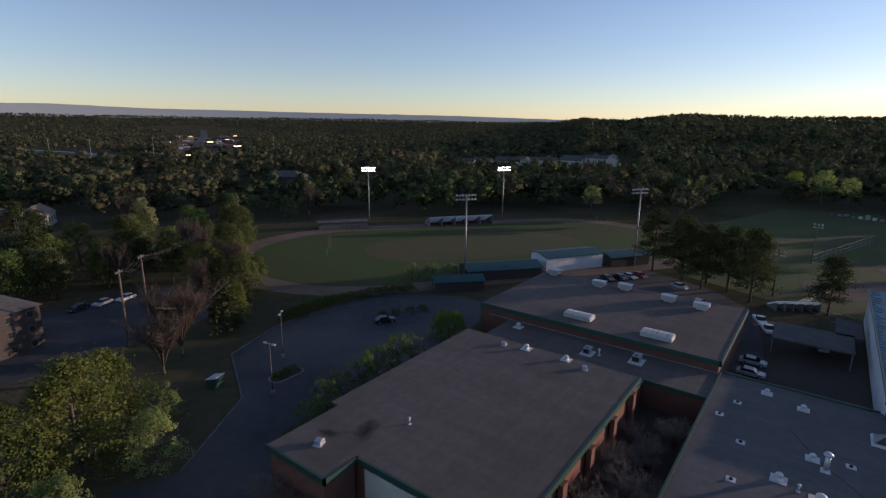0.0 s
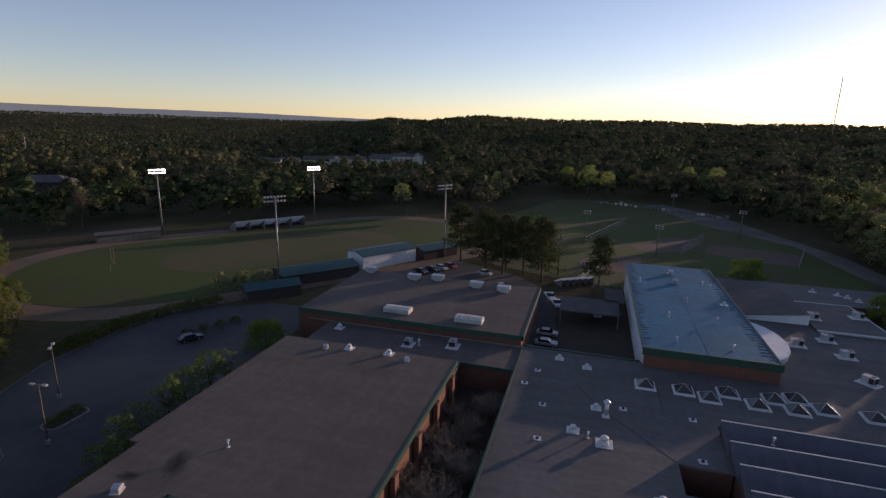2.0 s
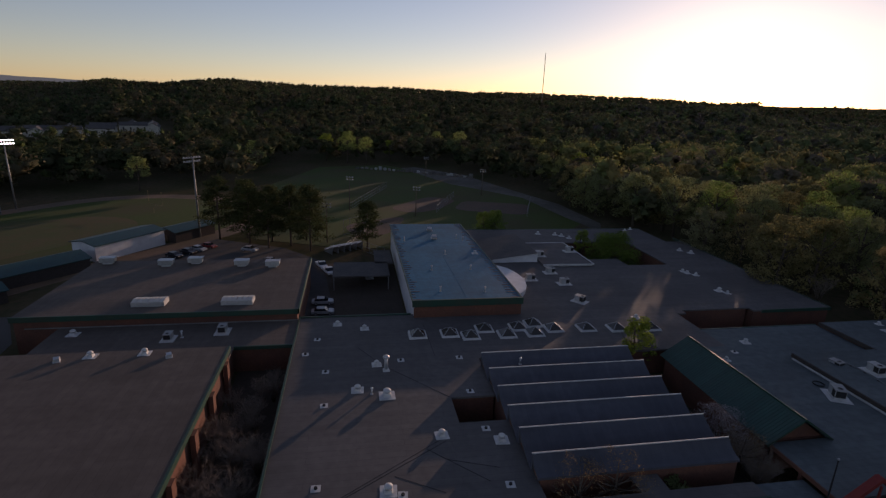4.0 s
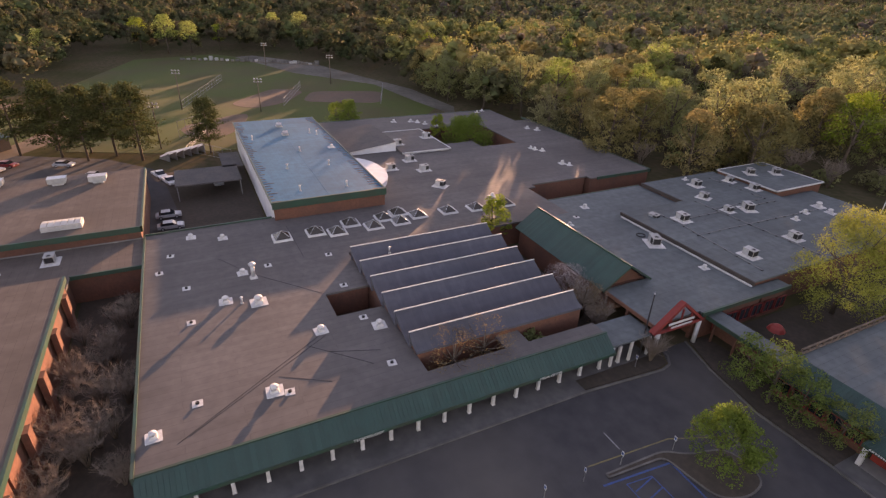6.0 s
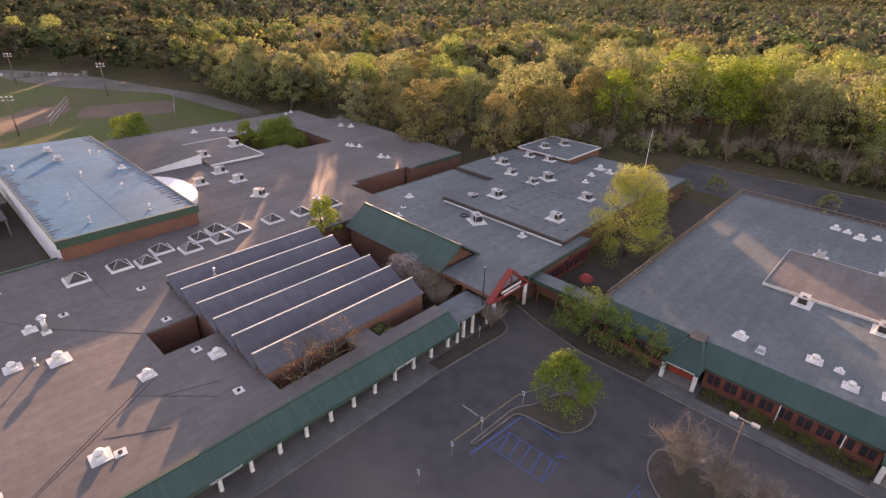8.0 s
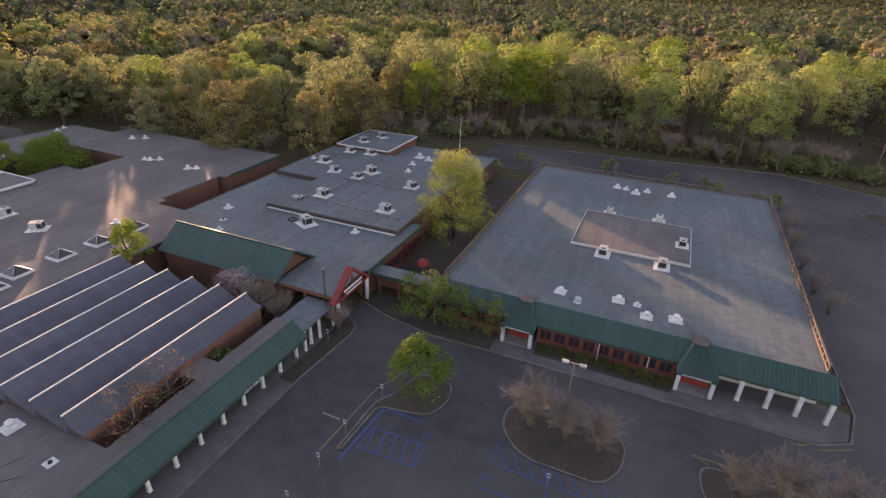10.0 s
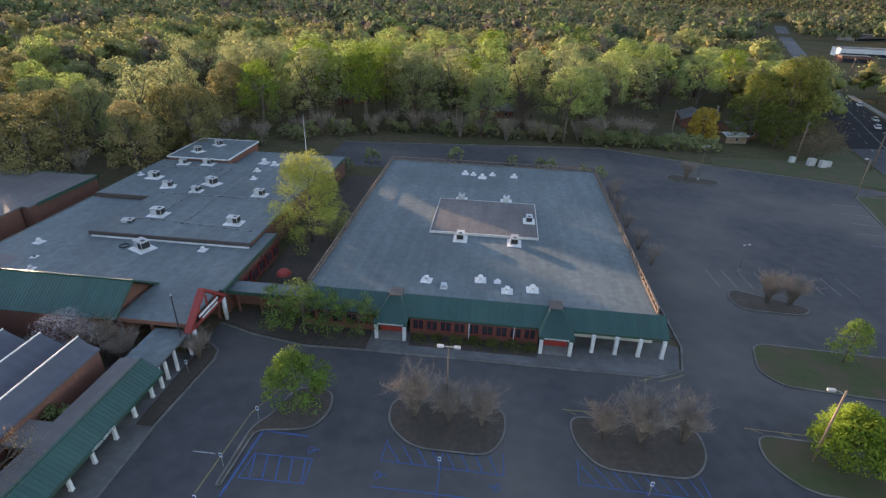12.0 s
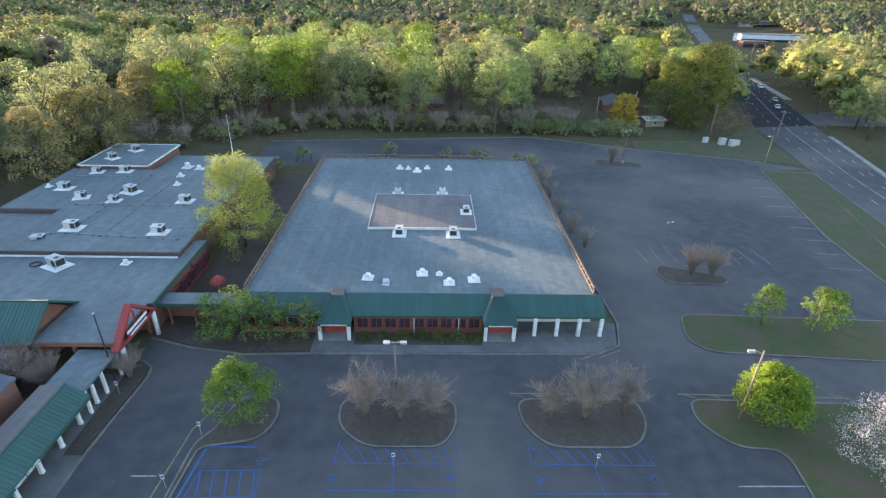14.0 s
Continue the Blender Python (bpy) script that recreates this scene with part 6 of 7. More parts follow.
part("lattice", B().lathe([(0.9, 0), (0.7, 110)], 4), M_STEEL, radio)


def field_light(x, y, lit, turn, h=24.2):
    th = empty("floodlight_mast", "tall stadium floodlight mast with two lamp rows" + (", lit" if lit else ", unlit"), "floodlight", (x, y, 0), turn, "stadium floodlights")
    part("mast", B().lathe([(0.34, 0), (0.2, h)], 8), M_STEEL, th, smooth=True)
    for r in range(2):
        part("crossarm", B().box(-2.9, -0.08, h - 0.35 - 1.1 * r, 2.9, 0.08, h - 0.2 - 1.1 * r), M_STEEL, th)
        for k in range(7):
            c = part("floodlight", B().lathe([(0.12, -0.2), (0.36, 0.18), (0.36, 0.24)], 9), M_ACGREY, th, "round floodlight")
            c.matrix_basis = pose(-2.6 + 0.87 * k, -0.3, h - 0.25 - 1.1 * r, 68, 0, 0)
            g = part("lens", B().lathe([(0.34, 0.24), (0.3, 0.29)], 9), M_LAMP_ON if lit else M_SKYPANEL, c, "glowing lamp glass" if lit else "lamp glass")


field_light(-116.1, -78.5, False, 325)
field_light(-161.0, -160.2, True, 145)
field_light(-205.1, -118.7, True, 145)
field_light(-163.0, -46.0, False, 325)


def ball_light(x, y, h, turn):
    th = empty("floodlight_mast", "ball field light pole with a cross of lamps", "floodlight", (x, y, 0), turn, "ball field lights")
    part("pole", B().lathe([(0.2, 0), (0.12, h)], 8), M_POLE, th, smooth=True)
    for r in range(2):
        part("crossarm", B().box(-1.3, -0.06, h - 0.2 - 0.9 * r, 1.3, 0.06, h - 0.08 - 0.9 * r), M_STEEL, th)
        for k in range(3):
            c = part("floodlight", B().lathe([(0.1, -0.18), (0.32, 0.16), (0.32, 0.22)], 8), M_ACGREY, th, "round floodlight")
            c.matrix_basis = pose(-1.1 + 1.1 * k, -0.25, h - 0.1 - 0.9 * r, 68, 0, 0)


for x, y, h in ((-155.0, -7.8, 12), (-202.0, -1.2, 13), (-191.0, 23.4, 11), (-285.0, 40, 12), (-236, 60, 12)):
    ball_light(x, y, h, 250)

# ---- field furniture ----
for u, s in ((17.3, 1), (122.0, -1)):
    x, y = un(u, 170)
    g = empty("goal_post", "yellow football goal posts", "goal post", (x, y, 0), math.degrees(math.atan2(N.y, N.x)), "goal posts")
    part("base", B().tube([(0, 0.9, 0), (0, 0.9, 1.8), (0, 0, 3.05)], [0.09] * 3, 6), M_YELLOW, g)
    part("crossbar", B().box(-3.55, -0.07, 3.0, 3.55, 0.07, 3.14), M_YELLOW, g)
    for q in (-3.5, 3.5):
        part("upright", B().lathe([(0.07, 3.05), (0.06, 8.0)], 6, q, 0), M_YELLOW, g)


def bleachers(x, y, turn, n, rows, label):
    th = empty("bleachers", label, "bleachers", (x, y, 0), turn, "bleachers")
    for r in range(rows):
        part("seat_plank", B().box(-n, -0.9 * r - 0.7, 0.5 + 0.42 * r, n, -0.9 * r, 0.62 + 0.42 * r), M_METAL, th, "metal seat plank")
        part("footboard", B().box(-n, -0.9 * r - 0.3, 0.18 + 0.42 * r, n, -0.9 * r + 0.1, 0.24 + 0.42 * r), M_METAL, th)
    for k in range(6):
        xx = -n + 2 * n * k / 5
        part("frame", B().add([(xx - 0.1, 0.2, 0), (xx + 0.1, 0.2, 0), (xx + 0.1, -0.9 * rows, 0), (xx - 0.1, -0.9 * rows, 0), (xx - 0.1, 0.2, 0.15), (xx + 0.1, 0.2, 0.15), (xx + 0.1, -0.9 * rows, 0.42 * rows), (xx - 0.1, -0.9 * rows, 0.42 * rows)], [(3, 2, 1, 0), (4, 5, 6, 7), (0, 1, 5, 4), (1, 2, 6, 5), (2, 3, 7, 6), (3, 0, 4, 7)]), M_STEEL, th)


px, py = un(78, 216)
bleachers(px, py, math.degrees(math.atan2(U.y, U.x)) + 180 + 180, 14.5, 9, "grey metal grandstand across the football field")
bleachers(-149.0, -4.0, 122, 5, 5, "small grey metal bleachers by the ball field")


def low_building(name, label, x, y, turn, w, d, h, roof, wall, rise=1.4, windows=4, category="building"):
    """A small house or shed with a gable roof, eaves, door and windows."""
    th = empty(name, label, category, (x, y, hills(x, y) - 0.05), turn)
    part("wall", B().box(-w / 2, -d / 2, 0, w / 2, d / 2, h), wall, th)
    r = B()
    for s in (-1, 1):
        p = [(-w / 2 - 0.4, s * (d / 2 + 0.45), h - 0.1), (w / 2 + 0.4, s * (d / 2 + 0.45), h - 0.1), (w / 2 + 0.4, 0, h + rise), (-w / 2 - 0.4, 0, h + rise)]
        q = [(a, b, z + 0.18) for a, b, z in p]
        k = [(0, 1, 2, 3), (7, 6, 5, 4), (0, 4, 5, 1), (1, 5, 6, 2), (2, 6, 7, 3), (3, 7, 4, 0)]
        r.add(p + q, k)
    part("roof", r, roof, th)
    for s in (-1, 1):
        part("gable_wall", B().add([(s * w / 2, -d / 2, h), (s * w / 2, d / 2, h), (s * w / 2, 0, h + rise - 0.05), (s * (w / 2 - 0.2), -d / 2, h), (s * (w / 2 - 0.2), d / 2, h), (s * (w / 2 - 0.2), 0, h + rise - 0.05)], [(0, 1, 2), (5, 4, 3), (0, 3, 4, 1), (1, 4, 5, 2), (2, 5, 3, 0)]), wall, th)
        for k in range(windows):
            xx = -w / 2 + w * (k + 0.5) / windows
            wd = part("window", B().box(xx - 0.6, s * d / 2 - 0.06, h * 0.35, xx + 0.6, s * d / 2 + 0.06, h * 0.8), M_ACGREY, th, "grey framed window")
            part("pane", B().box(xx - 0.5, s * d / 2 - 0.09, h * 0.35 + 0.1, xx + 0.5, s * d / 2 + 0.09, h * 0.8 - 0.1), M_GLASS, wd)
    part("door", B().box(w / 2 - 0.08, -0.5, 0, w / 2 + 0.08, 0.5, min(2.1, h * 0.8)), M_WOOD, th)
    return th


FA = math.degrees(math.atan2(U.y, U.x)) + 180
low_building("field_house", "white-walled field house with a dark teal roof", -149.0, -62.5, FA + 2, 20, 9, 4.4, M_TEAL, M_WHITEWALL, 0.8, 0)
low_building("field_house", "low dark field building with a teal roof", -127.0, -73.5, FA - 4, 22, 9, 3.0, M_TEAL, M_DARKWALL, 1.2, 0)
low_building("field_house", "low dark brick building with a teal roof beside the field", -164.0, -50.0, FA, 14, 8, 3.2, M_TEAL, M_DARKWALL, 1.0, 0)
low_building("ticket_booth", "small brick gate building with a teal roof", -109.0, -76.0, FA - 8, 13, 6, 2.8, M_TEAL, M_DARKWALL, 1.0, 0)
low_building("press_block", "long low grey building beyond the track", -146.0, -161.0, FA, 20, 5, 2.8, M_SHINGLE, M_KERB, 0.5, 0)


# ---- single trees and shrubs ----
T_ISLAND = tree_meshes(101, 7.6, 4.4, 74, 110, 0.125, F_LIME2, low=0.36, clear=0.2, spread=0.25)
T_ROUND = tree_meshes(102, 7.6, 4.5, 200, 75, 0.15, F_LIME, low=0.34, clear=0.16, spread=0.24)
T_BLOSSOM = tree_meshes(103, 6.8, 4.4, 170, 60, 0.055, F_BLOSSOM, low=0.35, clear=0.22)
T_SMALL = tree_meshes(104, 5.0, 2.1, 70, 40, 0.085, F_LIME2, low=0.35, clear=0.25)
T_FRONT = tree_meshes(105, 5.9, 2.9, 46, 70, 0.095, F_FRONT, low=0.34, clear=0.2, spread=0.25)
T_SLOPE = [tree_meshes(140 + k, 15, 5.6, 90, 46, 0.22, m, low=0.32, clear=0.14) for k, m in enumerate((F_DEEP, F_OAK, F_FRONT))]
T_BIG = tree_meshes(106, 16.5, 6.6, 190, 140, 0.105, F_YELLOW, low=0.34, clear=0.04, spread=0.25)
T_CONE = tree_meshes(107, 7.0, 2.2, 46, 100, 0.095, F_LIME, low=0.55, clear=0.1)
T_DOME = tree_meshes(108, 9.0, 7.4, 170, 90, 0.15, F_LIME2, low=0.5, clear=0.05)
T_BUSH = tree_meshes(109, 2.4, 1.7, 30, 34, 0.105, F_OAK, low=0.5, clear=0.05, limbs=4)
T_SHRUB = tree_meshes(110, 1.2, 1.25, 34, 60, 0.05, F_DEEP, low=0.5, clear=0.08, limbs=3)
T_GOLD = tree_meshes(111, 11, 4.6, 110, 50, 0.24, F_GOLD, low=0.35, clear=0.15)
T_DARK = tree_meshes(112, 16, 6.2, 150, 72, 0.17, F_DEEP, low=0.35, clear=0.1)
T_SPARSE = tree_meshes(113, 6.4, 3.6, 60, 34, 0.055, F_RUST, low=0.4, clear=0.2, limbs=22)
T_LIMETREE = tree_meshes(136, 9, 4.0, 110, 44, 0.15, F_SPRING, low=0.3, clear=0.18, spread=0.24)
T_BOUGH = pine_meshes(135, 15.5, 7.0, 15, 520, 0.24, F_DEEP, 0.12)
T_MYRTLE = [bare_meshes(s, 5.6, 3.1, 26, 4600) for s in (121, 122, 123)]
T_BARE = bare_meshes(124, 14, 6.5, 18, 8000, trunk=0.15, mat=M_TWIG_DARK)
T_TWIGGY = bare_meshes(125, 4.2, 2.6, 11, 1500)
T_PINE = [pine_meshes(s, 18, 5.6, 18, 380, 0.24, F_PINE, 0.26) for s in (131, 132, 133)]
T_FIR = pine_meshes(134, 11, 3.2, 18, 160, 0.3, F_PINE, 0.08)

plant(T_ISLAND, -20.2, 42.0, 0.1, 0.9, 20, "leafy light green tree on a mulched island")
plant(T_ROUND, 38.2, 42.2, 0.1, 0.84, 0, "dense round lime-green tree on the grass")
plant(T_BLOSSOM, 46.2, 35.0, 0.1, 1.15, 0, "dogwood covered in pale white blossom")
for x, y, s in ((47.4, 61.0, 1.25), (54.0, 59.4, 1.35), (56.8, 60.6, 1.15)):
    plant(T_SMALL, x, y - 1.0, 0.1, s, label="young slender green tree on the grass island", group="young trees")
for k, (x, y, s) in enumerate(((-6.9, 42.6, 1.1), (-3.0, 42.2, 0.95), (0.6, 42.2, 0.9), (13.6, 42.2, 0.85), (17.4, 42.2, 1.15), (22.0, 42.8, 1.0), (43.6, 74.0, 0.95), (46.8, 73.6, 0.95), (48.5, 133.2, 0.9))):
    plant(T_MYRTLE[k % 3], x, y, 0.1, s, label="bare brown crape myrtle on a mulched island", group="crape myrtles", crown="twigs")
for k, (x, y, s) in enumerate(((28.4, 84, 1.0), (27.4, 90, 1.0), (27.0, 99, 0.9), (26.8, 108, 1.0), (26.6, 115, 1.1), (29, 121, 0.9))):
    plant(T_TWIGGY, x, y, 0.05, s, label="bare rust-brown shrub beside the wing", group="bare shrubs", crown="twigs", category="shrub")
for x, y, s in ((-27.4, 56.0, 1.2), (-24.0, 55.2, 1.3), (-21.0, 55.6, 1.1), (-16.8, 56.4, 1.0)):
    plant(T_FRONT, x, y, 0.1, s, label="leafy green tree in the bed before the school", group="trees before the school")
for k in range(7):
    plant(T_SHRUB, -8.6 + 2.5 * k, 56.1 + 0.1 * (k % 2), 0.1, rnd.uniform(0.85, 1.0), label="low clipped green shrub under the windows", category="shrub", group="clipped shrubs", name="shrub")
plant(T_BIG, -32.6, 82.5, 0.05, 1.0, 40, "large yellow-green tree between two wings")
plant(T_CONE, -71.6, 46.0, 0.05, 1.45, 0, "bright green conical tree in a courtyard")
plant(T_BLOSSOM, -50.4, 45.8, 0.05, 0.95, 60, "small tree with grey-white blossom in a courtyard")
plant(T_SPARSE, -46.2, 45.4, 0.05, 1.05, 0, "russet budding tree in a courtyard")
plant(T_TWIGGY, -44.0, 46.4, 0.05, 1.2, 0, "bare brown shrub in a courtyard", category="shrub", crown="twigs")
plant(T_SPARSE, -41.8, 22.6, 0.05, 1.2, 30, "thin tree with orange-brown buds in a roof well")
plant(T_SPARSE, -41.8, 27.0, 0.05, 1.25, 130, "thin tree with orange-brown buds in a roof well")
plant(T_BUSH, -41.7, 34.4, 0.05, 1.7, 0, "olive bush growing in a roof well", category="shrub", name="shrub")
plant(T_DOME, -127.5, 70.5, 0.05, 1.0, 0, "broad dome-shaped green tree in the rear courtyard")
plant(T_CONE, -133.5, 64.0, 0.05, 1.3, 0, "light green tree in the rear courtyard")
for k, (x, y, s) in enumerate(((-160, -39.5, 1.05), (-155, -30, 1.0), (-157, -24, 0.95), (-152, -18, 1.0), (-146, -12, 1.05), (-162, -32, 1.0), (-150, -24, 0.9), (-158, -14, 0.9), (-147, 4.0, 0.8))):
    plant(T_PINE[k % 3], x, y, 0, s, label="tall dark pine with a bare lower trunk", group="pines by the ball fields")
for x, y, s in ((-158.5, 41.5, 1.0), (-160.5, 46, 0.9), (-157, 45, 1.1)):
    plant(T_SMALL, x, y, 0, 1.7 * s, label="yellow-green tree behind the gymnasium", group="trees behind the gymnasium")
for x, y, s in ((-46, -55.5, 1.0), (-50, -57, 0.9), (-54.5, -56.5, 1.1), (-59, -57.5, 1.0), (-63.5, -56.8, 1.15), (-68, -57.4, 0.9), (-41, -53.0, 1.0)):
    plant(T_FRONT, x, y, 0, s, label="leafy green tree along the near wing", group="trees along the near wing")
plant(T_DOME, -80.5, -58.0, 0, 0.62, 0, "rounded yellow-green tree beside the car park")
for k in range(26):
    plant(T_TWIGGY, rnd.uniform(-76, -41), rnd.uniform(-17.4, -11.0), 0.05, rnd.uniform(0.7, 1.25), label="bare brown shrub filling the narrow courtyard", group="courtyard shrubs", category="shrub", crown="twigs", name="shrub")
for k in range(9):
    plant(T_TWIGGY, -29.0 + rnd.uniform(-0.5, 1), -47 + 1.2 * k, 0, rnd.uniform(0.8, 1.1), label="bare reddish shrub at the wing's end", group="end shrubs", category="shrub", crown="twigs", name="shrub")
plant(T_BOUGH, -18.5, -69.0, 0, 1.0, 0, "large olive-green tree beside the drive", group="trees beside the drive")
plant(T_DARK, -10.5, -67.0, 0, 0.85, 90, "large olive-green tree beside the drive", group="trees beside the drive")
plant(T_BOUGH, -25.0, -77.5, 0, 0.75, 190, "olive-green tree beside the drive", group="trees beside the drive")
plant(T_FRONT, -29.5, -72.0, 0, 1.2, 0, "small green tree at the edge of the drive")
plant(T_LIMETREE, -12.5, -57.5, 0, 0.9, 0, "bright green leafy tree beside the drive", group="leafy trees beside the drive")
plant(T_LIMETREE, -24.5, -62.5, 0, 0.9, 120, "bright green leafy tree beside the drive", group="leafy trees beside the drive")
for k, (x, y, s) in enumerate(((-54, -152, 0.8), (-67, -137, 0.75), (-80, -138, 0.8), (-56, -177, 0.9), (-72.5, -157, 0.8), (-64.7, -167, 0.85), (-46, -162, 0.8), (-38, -172, 0.85), (-60, -145, 0.7), (-76, -118, 0.6), (-30, -156, 0.8), (-40, -147, 0.7), (-84, -160, 0.9), (-70, -178, 0.9), (-22, -150, 0.8), (-30, -180, 0.9), (-90, -172, 0.9), (-50, -192, 0.9))):
    plant((T_SLOPE[k % 3], T_SLOPE[(k + 1) % 3], T_PINE[k % 3])[k % 3], x, y, 0, s, label="dark pine behind the side car park" if k % 3 == 2 else "dark olive tree behind the side car park", group="trees behind the side car park")
plant(T_BARE, -43.0, -92.5, 0, 1.05, 0, "large bare brown tree beside the car park", crown="twigs")
plant(T_BARE, -37.5, -88.0, 0, 0.8, 140, "bare brown tree beside the car park", crown="twigs")
plant(T_FIR, -54.0, -96.0, 0, 1.1, 0, "bushy dark evergreen beside the car park")
for k, (x, y, s) in enumerate(((-62, -104, 0.7), (-67, -110, 0.75), (-70, -118, 0.8), (-76, -128, 0.8), (-63, -116, 0.75), (-82, -140, 0.85), (-72, -136, 0.85), (-58, -100, 0.6), (-90, -152, 0.9), (-100, -163, 0.9), (-58, -112, 0.7), (-66, -126, 0.8), (-64, -138, 0.8), (-52, -148, 0.8), (-74, -148, 0.85))):
    plant((T_PINE[k % 3], T_DARK, WOOD_BARE[k % 2], T_DARK)[k % 4], x, y, 0, s, label=("dark pine", "olive-green tree", "bare brown tree", "olive-green tree")[k % 4] + " at the edge of the football field", group="trees by the field")
for x, y, s in ((-108, -91, 0.9), (-111.5, -86.5, 1.0), (-115.5, -83.4, 0.9)):
    plant(T_BUSH, x, y, 0, 2.0 * s, label="small dark tree beside the track", group="small trees by the track")
for k in range(16):
    t = k / 15
    plant(T_SHRUB, -67 - 32 * t, -92.5 + 8 * t * t - 1.5 * math.sin(3 * t), 0, rnd.uniform(1.5, 1.9), label="dark hedge bush along the car park", group="hedge along the car park", category="shrub", name="shrub")
for x, y, s in ((-10.9, 136.5, 1.7), (4.3, 136, 1.2), (11.7, 135, 1.2), (22.5, 131, 1.2), (26, 130, 1.3), (14.5, 135, 1.1), (-33, 131, 1.6), (-38, 124, 1.3)):
    plant(T_BUSH, x, y, 0, s, label="rounded olive bush behind the square wing", group="bushes behind the wing", category="shrub", name="shrub")
for k in range(14):
    plant(T_BUSH, 28 + 2.8 * k, 162.5 + rnd.uniform(-1, 1), 0, rnd.uniform(1.5, 2.1), label="green hedge bush at the back of the car park", group="hedge behind the car park", category="shrub", name="shrub")
plant(T_GOLD, 64.5, 173, 0, 1.0, 0, "golden-yellow tree at the edge of the wood")
for x, y, s in ((81, 178, 1.35), (91.5, 178, 1.65), (86.2, 171.6, 0.7), (97, 190, 1.4)):
    plant(T_DARK, x, y, 0, s, label="broad green tree beside the road junction", group="trees beside the road")
for k, (x, y, s) in enumerate(((141, 163, 0.8), (147, 176, 0.75), (152, 166, 0.9), (162, 206, 0.85), (175, 240, 0.9), (186, 262, 0.85), (196, 288, 0.95), (158, 186, 0.9), (180, 225, 1.0), (205, 275, 1.0), (168, 170, 1.0), (136, 140, 0.7), (143, 128, 0.8))):
    plant(WOOD_KINDS[(2, 0, 5, 1)[k % 4]], x, y, 0, s, label=SPECS[(2, 0, 5, 1)[k % 4]] + " across the road", group="trees across the road")
plant(T_SPARSE, 97, 164, 0, 1.7, 0, "orange-brown budding tree beside the road")
plant(T_SPARSE, 92, 160, 0, 1.5, 0, "orange-brown budding tree beside the road")
for x, y, k, s in ((-60, 168, 4, 1.15), (-50, 172, 3, 1.15), (-44, 168, 4, 1.0), (-26, 170, 5, 1.05), (-16, 172, 5, 1.1), (-4, 168, 3, 0.95), (8, 176, 2, 1.1), (18, 172, 2, 1.0), (26, 170, 5, 0.95), (-34, 176, 1, 1.0), (-92, 128, 2, 1.0), (-90, 140, 1, 1.0)):
    plant(WOOD_KINDS[k], x, y, 0, s, label=SPECS[k] + " at the wood's edge", group="edge of the wood")
for x, y, k, s in ((-72, 152, 4, 0.95), (-38, 178, 4, 1.05), (-12, 180, 4, 1.0), (-66, 176, 0, 1.05), (32, 182, 2, 1.0), (48, 196, 5, 0.95)):
    plant(WOOD_KINDS[k], x, y, 0, s, label=SPECS[k] + " at the wood's edge", group="edge of the wood")
for k, (x, y) in enumerate(((-176, 104), (-166, 110), (-156, 108), (-147, 116), (-138, 120), (-130, 118), (-122, 127), (-113, 130), (-106, 126), (-160, 122), (-144, 130), (-128, 134))):
    plant(WOOD_KINDS[(1, 5, 2, 0)[k % 4]], x, y, 0, rnd.uniform(0.78, 0.95), label=SPECS[(1, 5, 2, 0)[k % 4]] + " behind the rear wing", group="trees behind the rear wing")
for k, (x, y, s) in enumerate(((-360, -17, 0.8), (-350, -3, 0.9), (-353, 9, 0.75), (-360, 25, 0.65), (-402, 64, 0.8), (-394, 81, 0.85), (-347, 97, 0.55), (-322, -57, 0.7), (-242, -91, 0.65), (-272, 124, 0.75), (-300, 105, 0.5), (-268, 133, 0.7), (-220, 110, 0.45), (-228, 106, 0.4))):
    plant(WOOD_KINDS[(4, 0, 3)[k % 3]], x, y, hills(x, y), s, label=SPECS[(4, 0, 3)[k % 3]] + " beyond the ball fields", group="light green trees beyond the fields")
for k in range(64):  # undergrowth along the wood's edge
    t = k / 63
    plant(T_BUSH if k % 3 else T_TWIGGY, -98 + 150 * t + rnd.uniform(-2, 2), 108 + 55 * min(1, 2.4 * t) ** 0.6 + rnd.uniform(-2, 4), 0, rnd.uniform(1.2, 2.2), label="tangled olive undergrowth at the edge of the wood", category="shrub", name="shrub", group="undergrowth")
for x, y, sz, k in ((-47.0, 46.6, 1.0, 0), (-35.4, 48.4, 0.75, 1), (-43.5, 46.0, 0.8, 2)):
    plant(T_MYRTLE[k], x, y, 0.05, sz, label="bare brown ornamental tree beside the entrance", group="bare trees by the entrance", crown="twigs")
brolly = empty("parasol", "red garden parasol in a courtyard", "parasol", (-31.8, 67.6, 0.1))
part("pole", B().lathe([(0.04, 0), (0.04, 2.4)], 6), M_STEEL, brolly)
part("canopy", B().lathe([(1.2, 1.7), (0.9, 2.2), (0.45, 2.55), (0.06, 2.7)], 10), M_REDDOOR, brolly, "red fabric canopy")


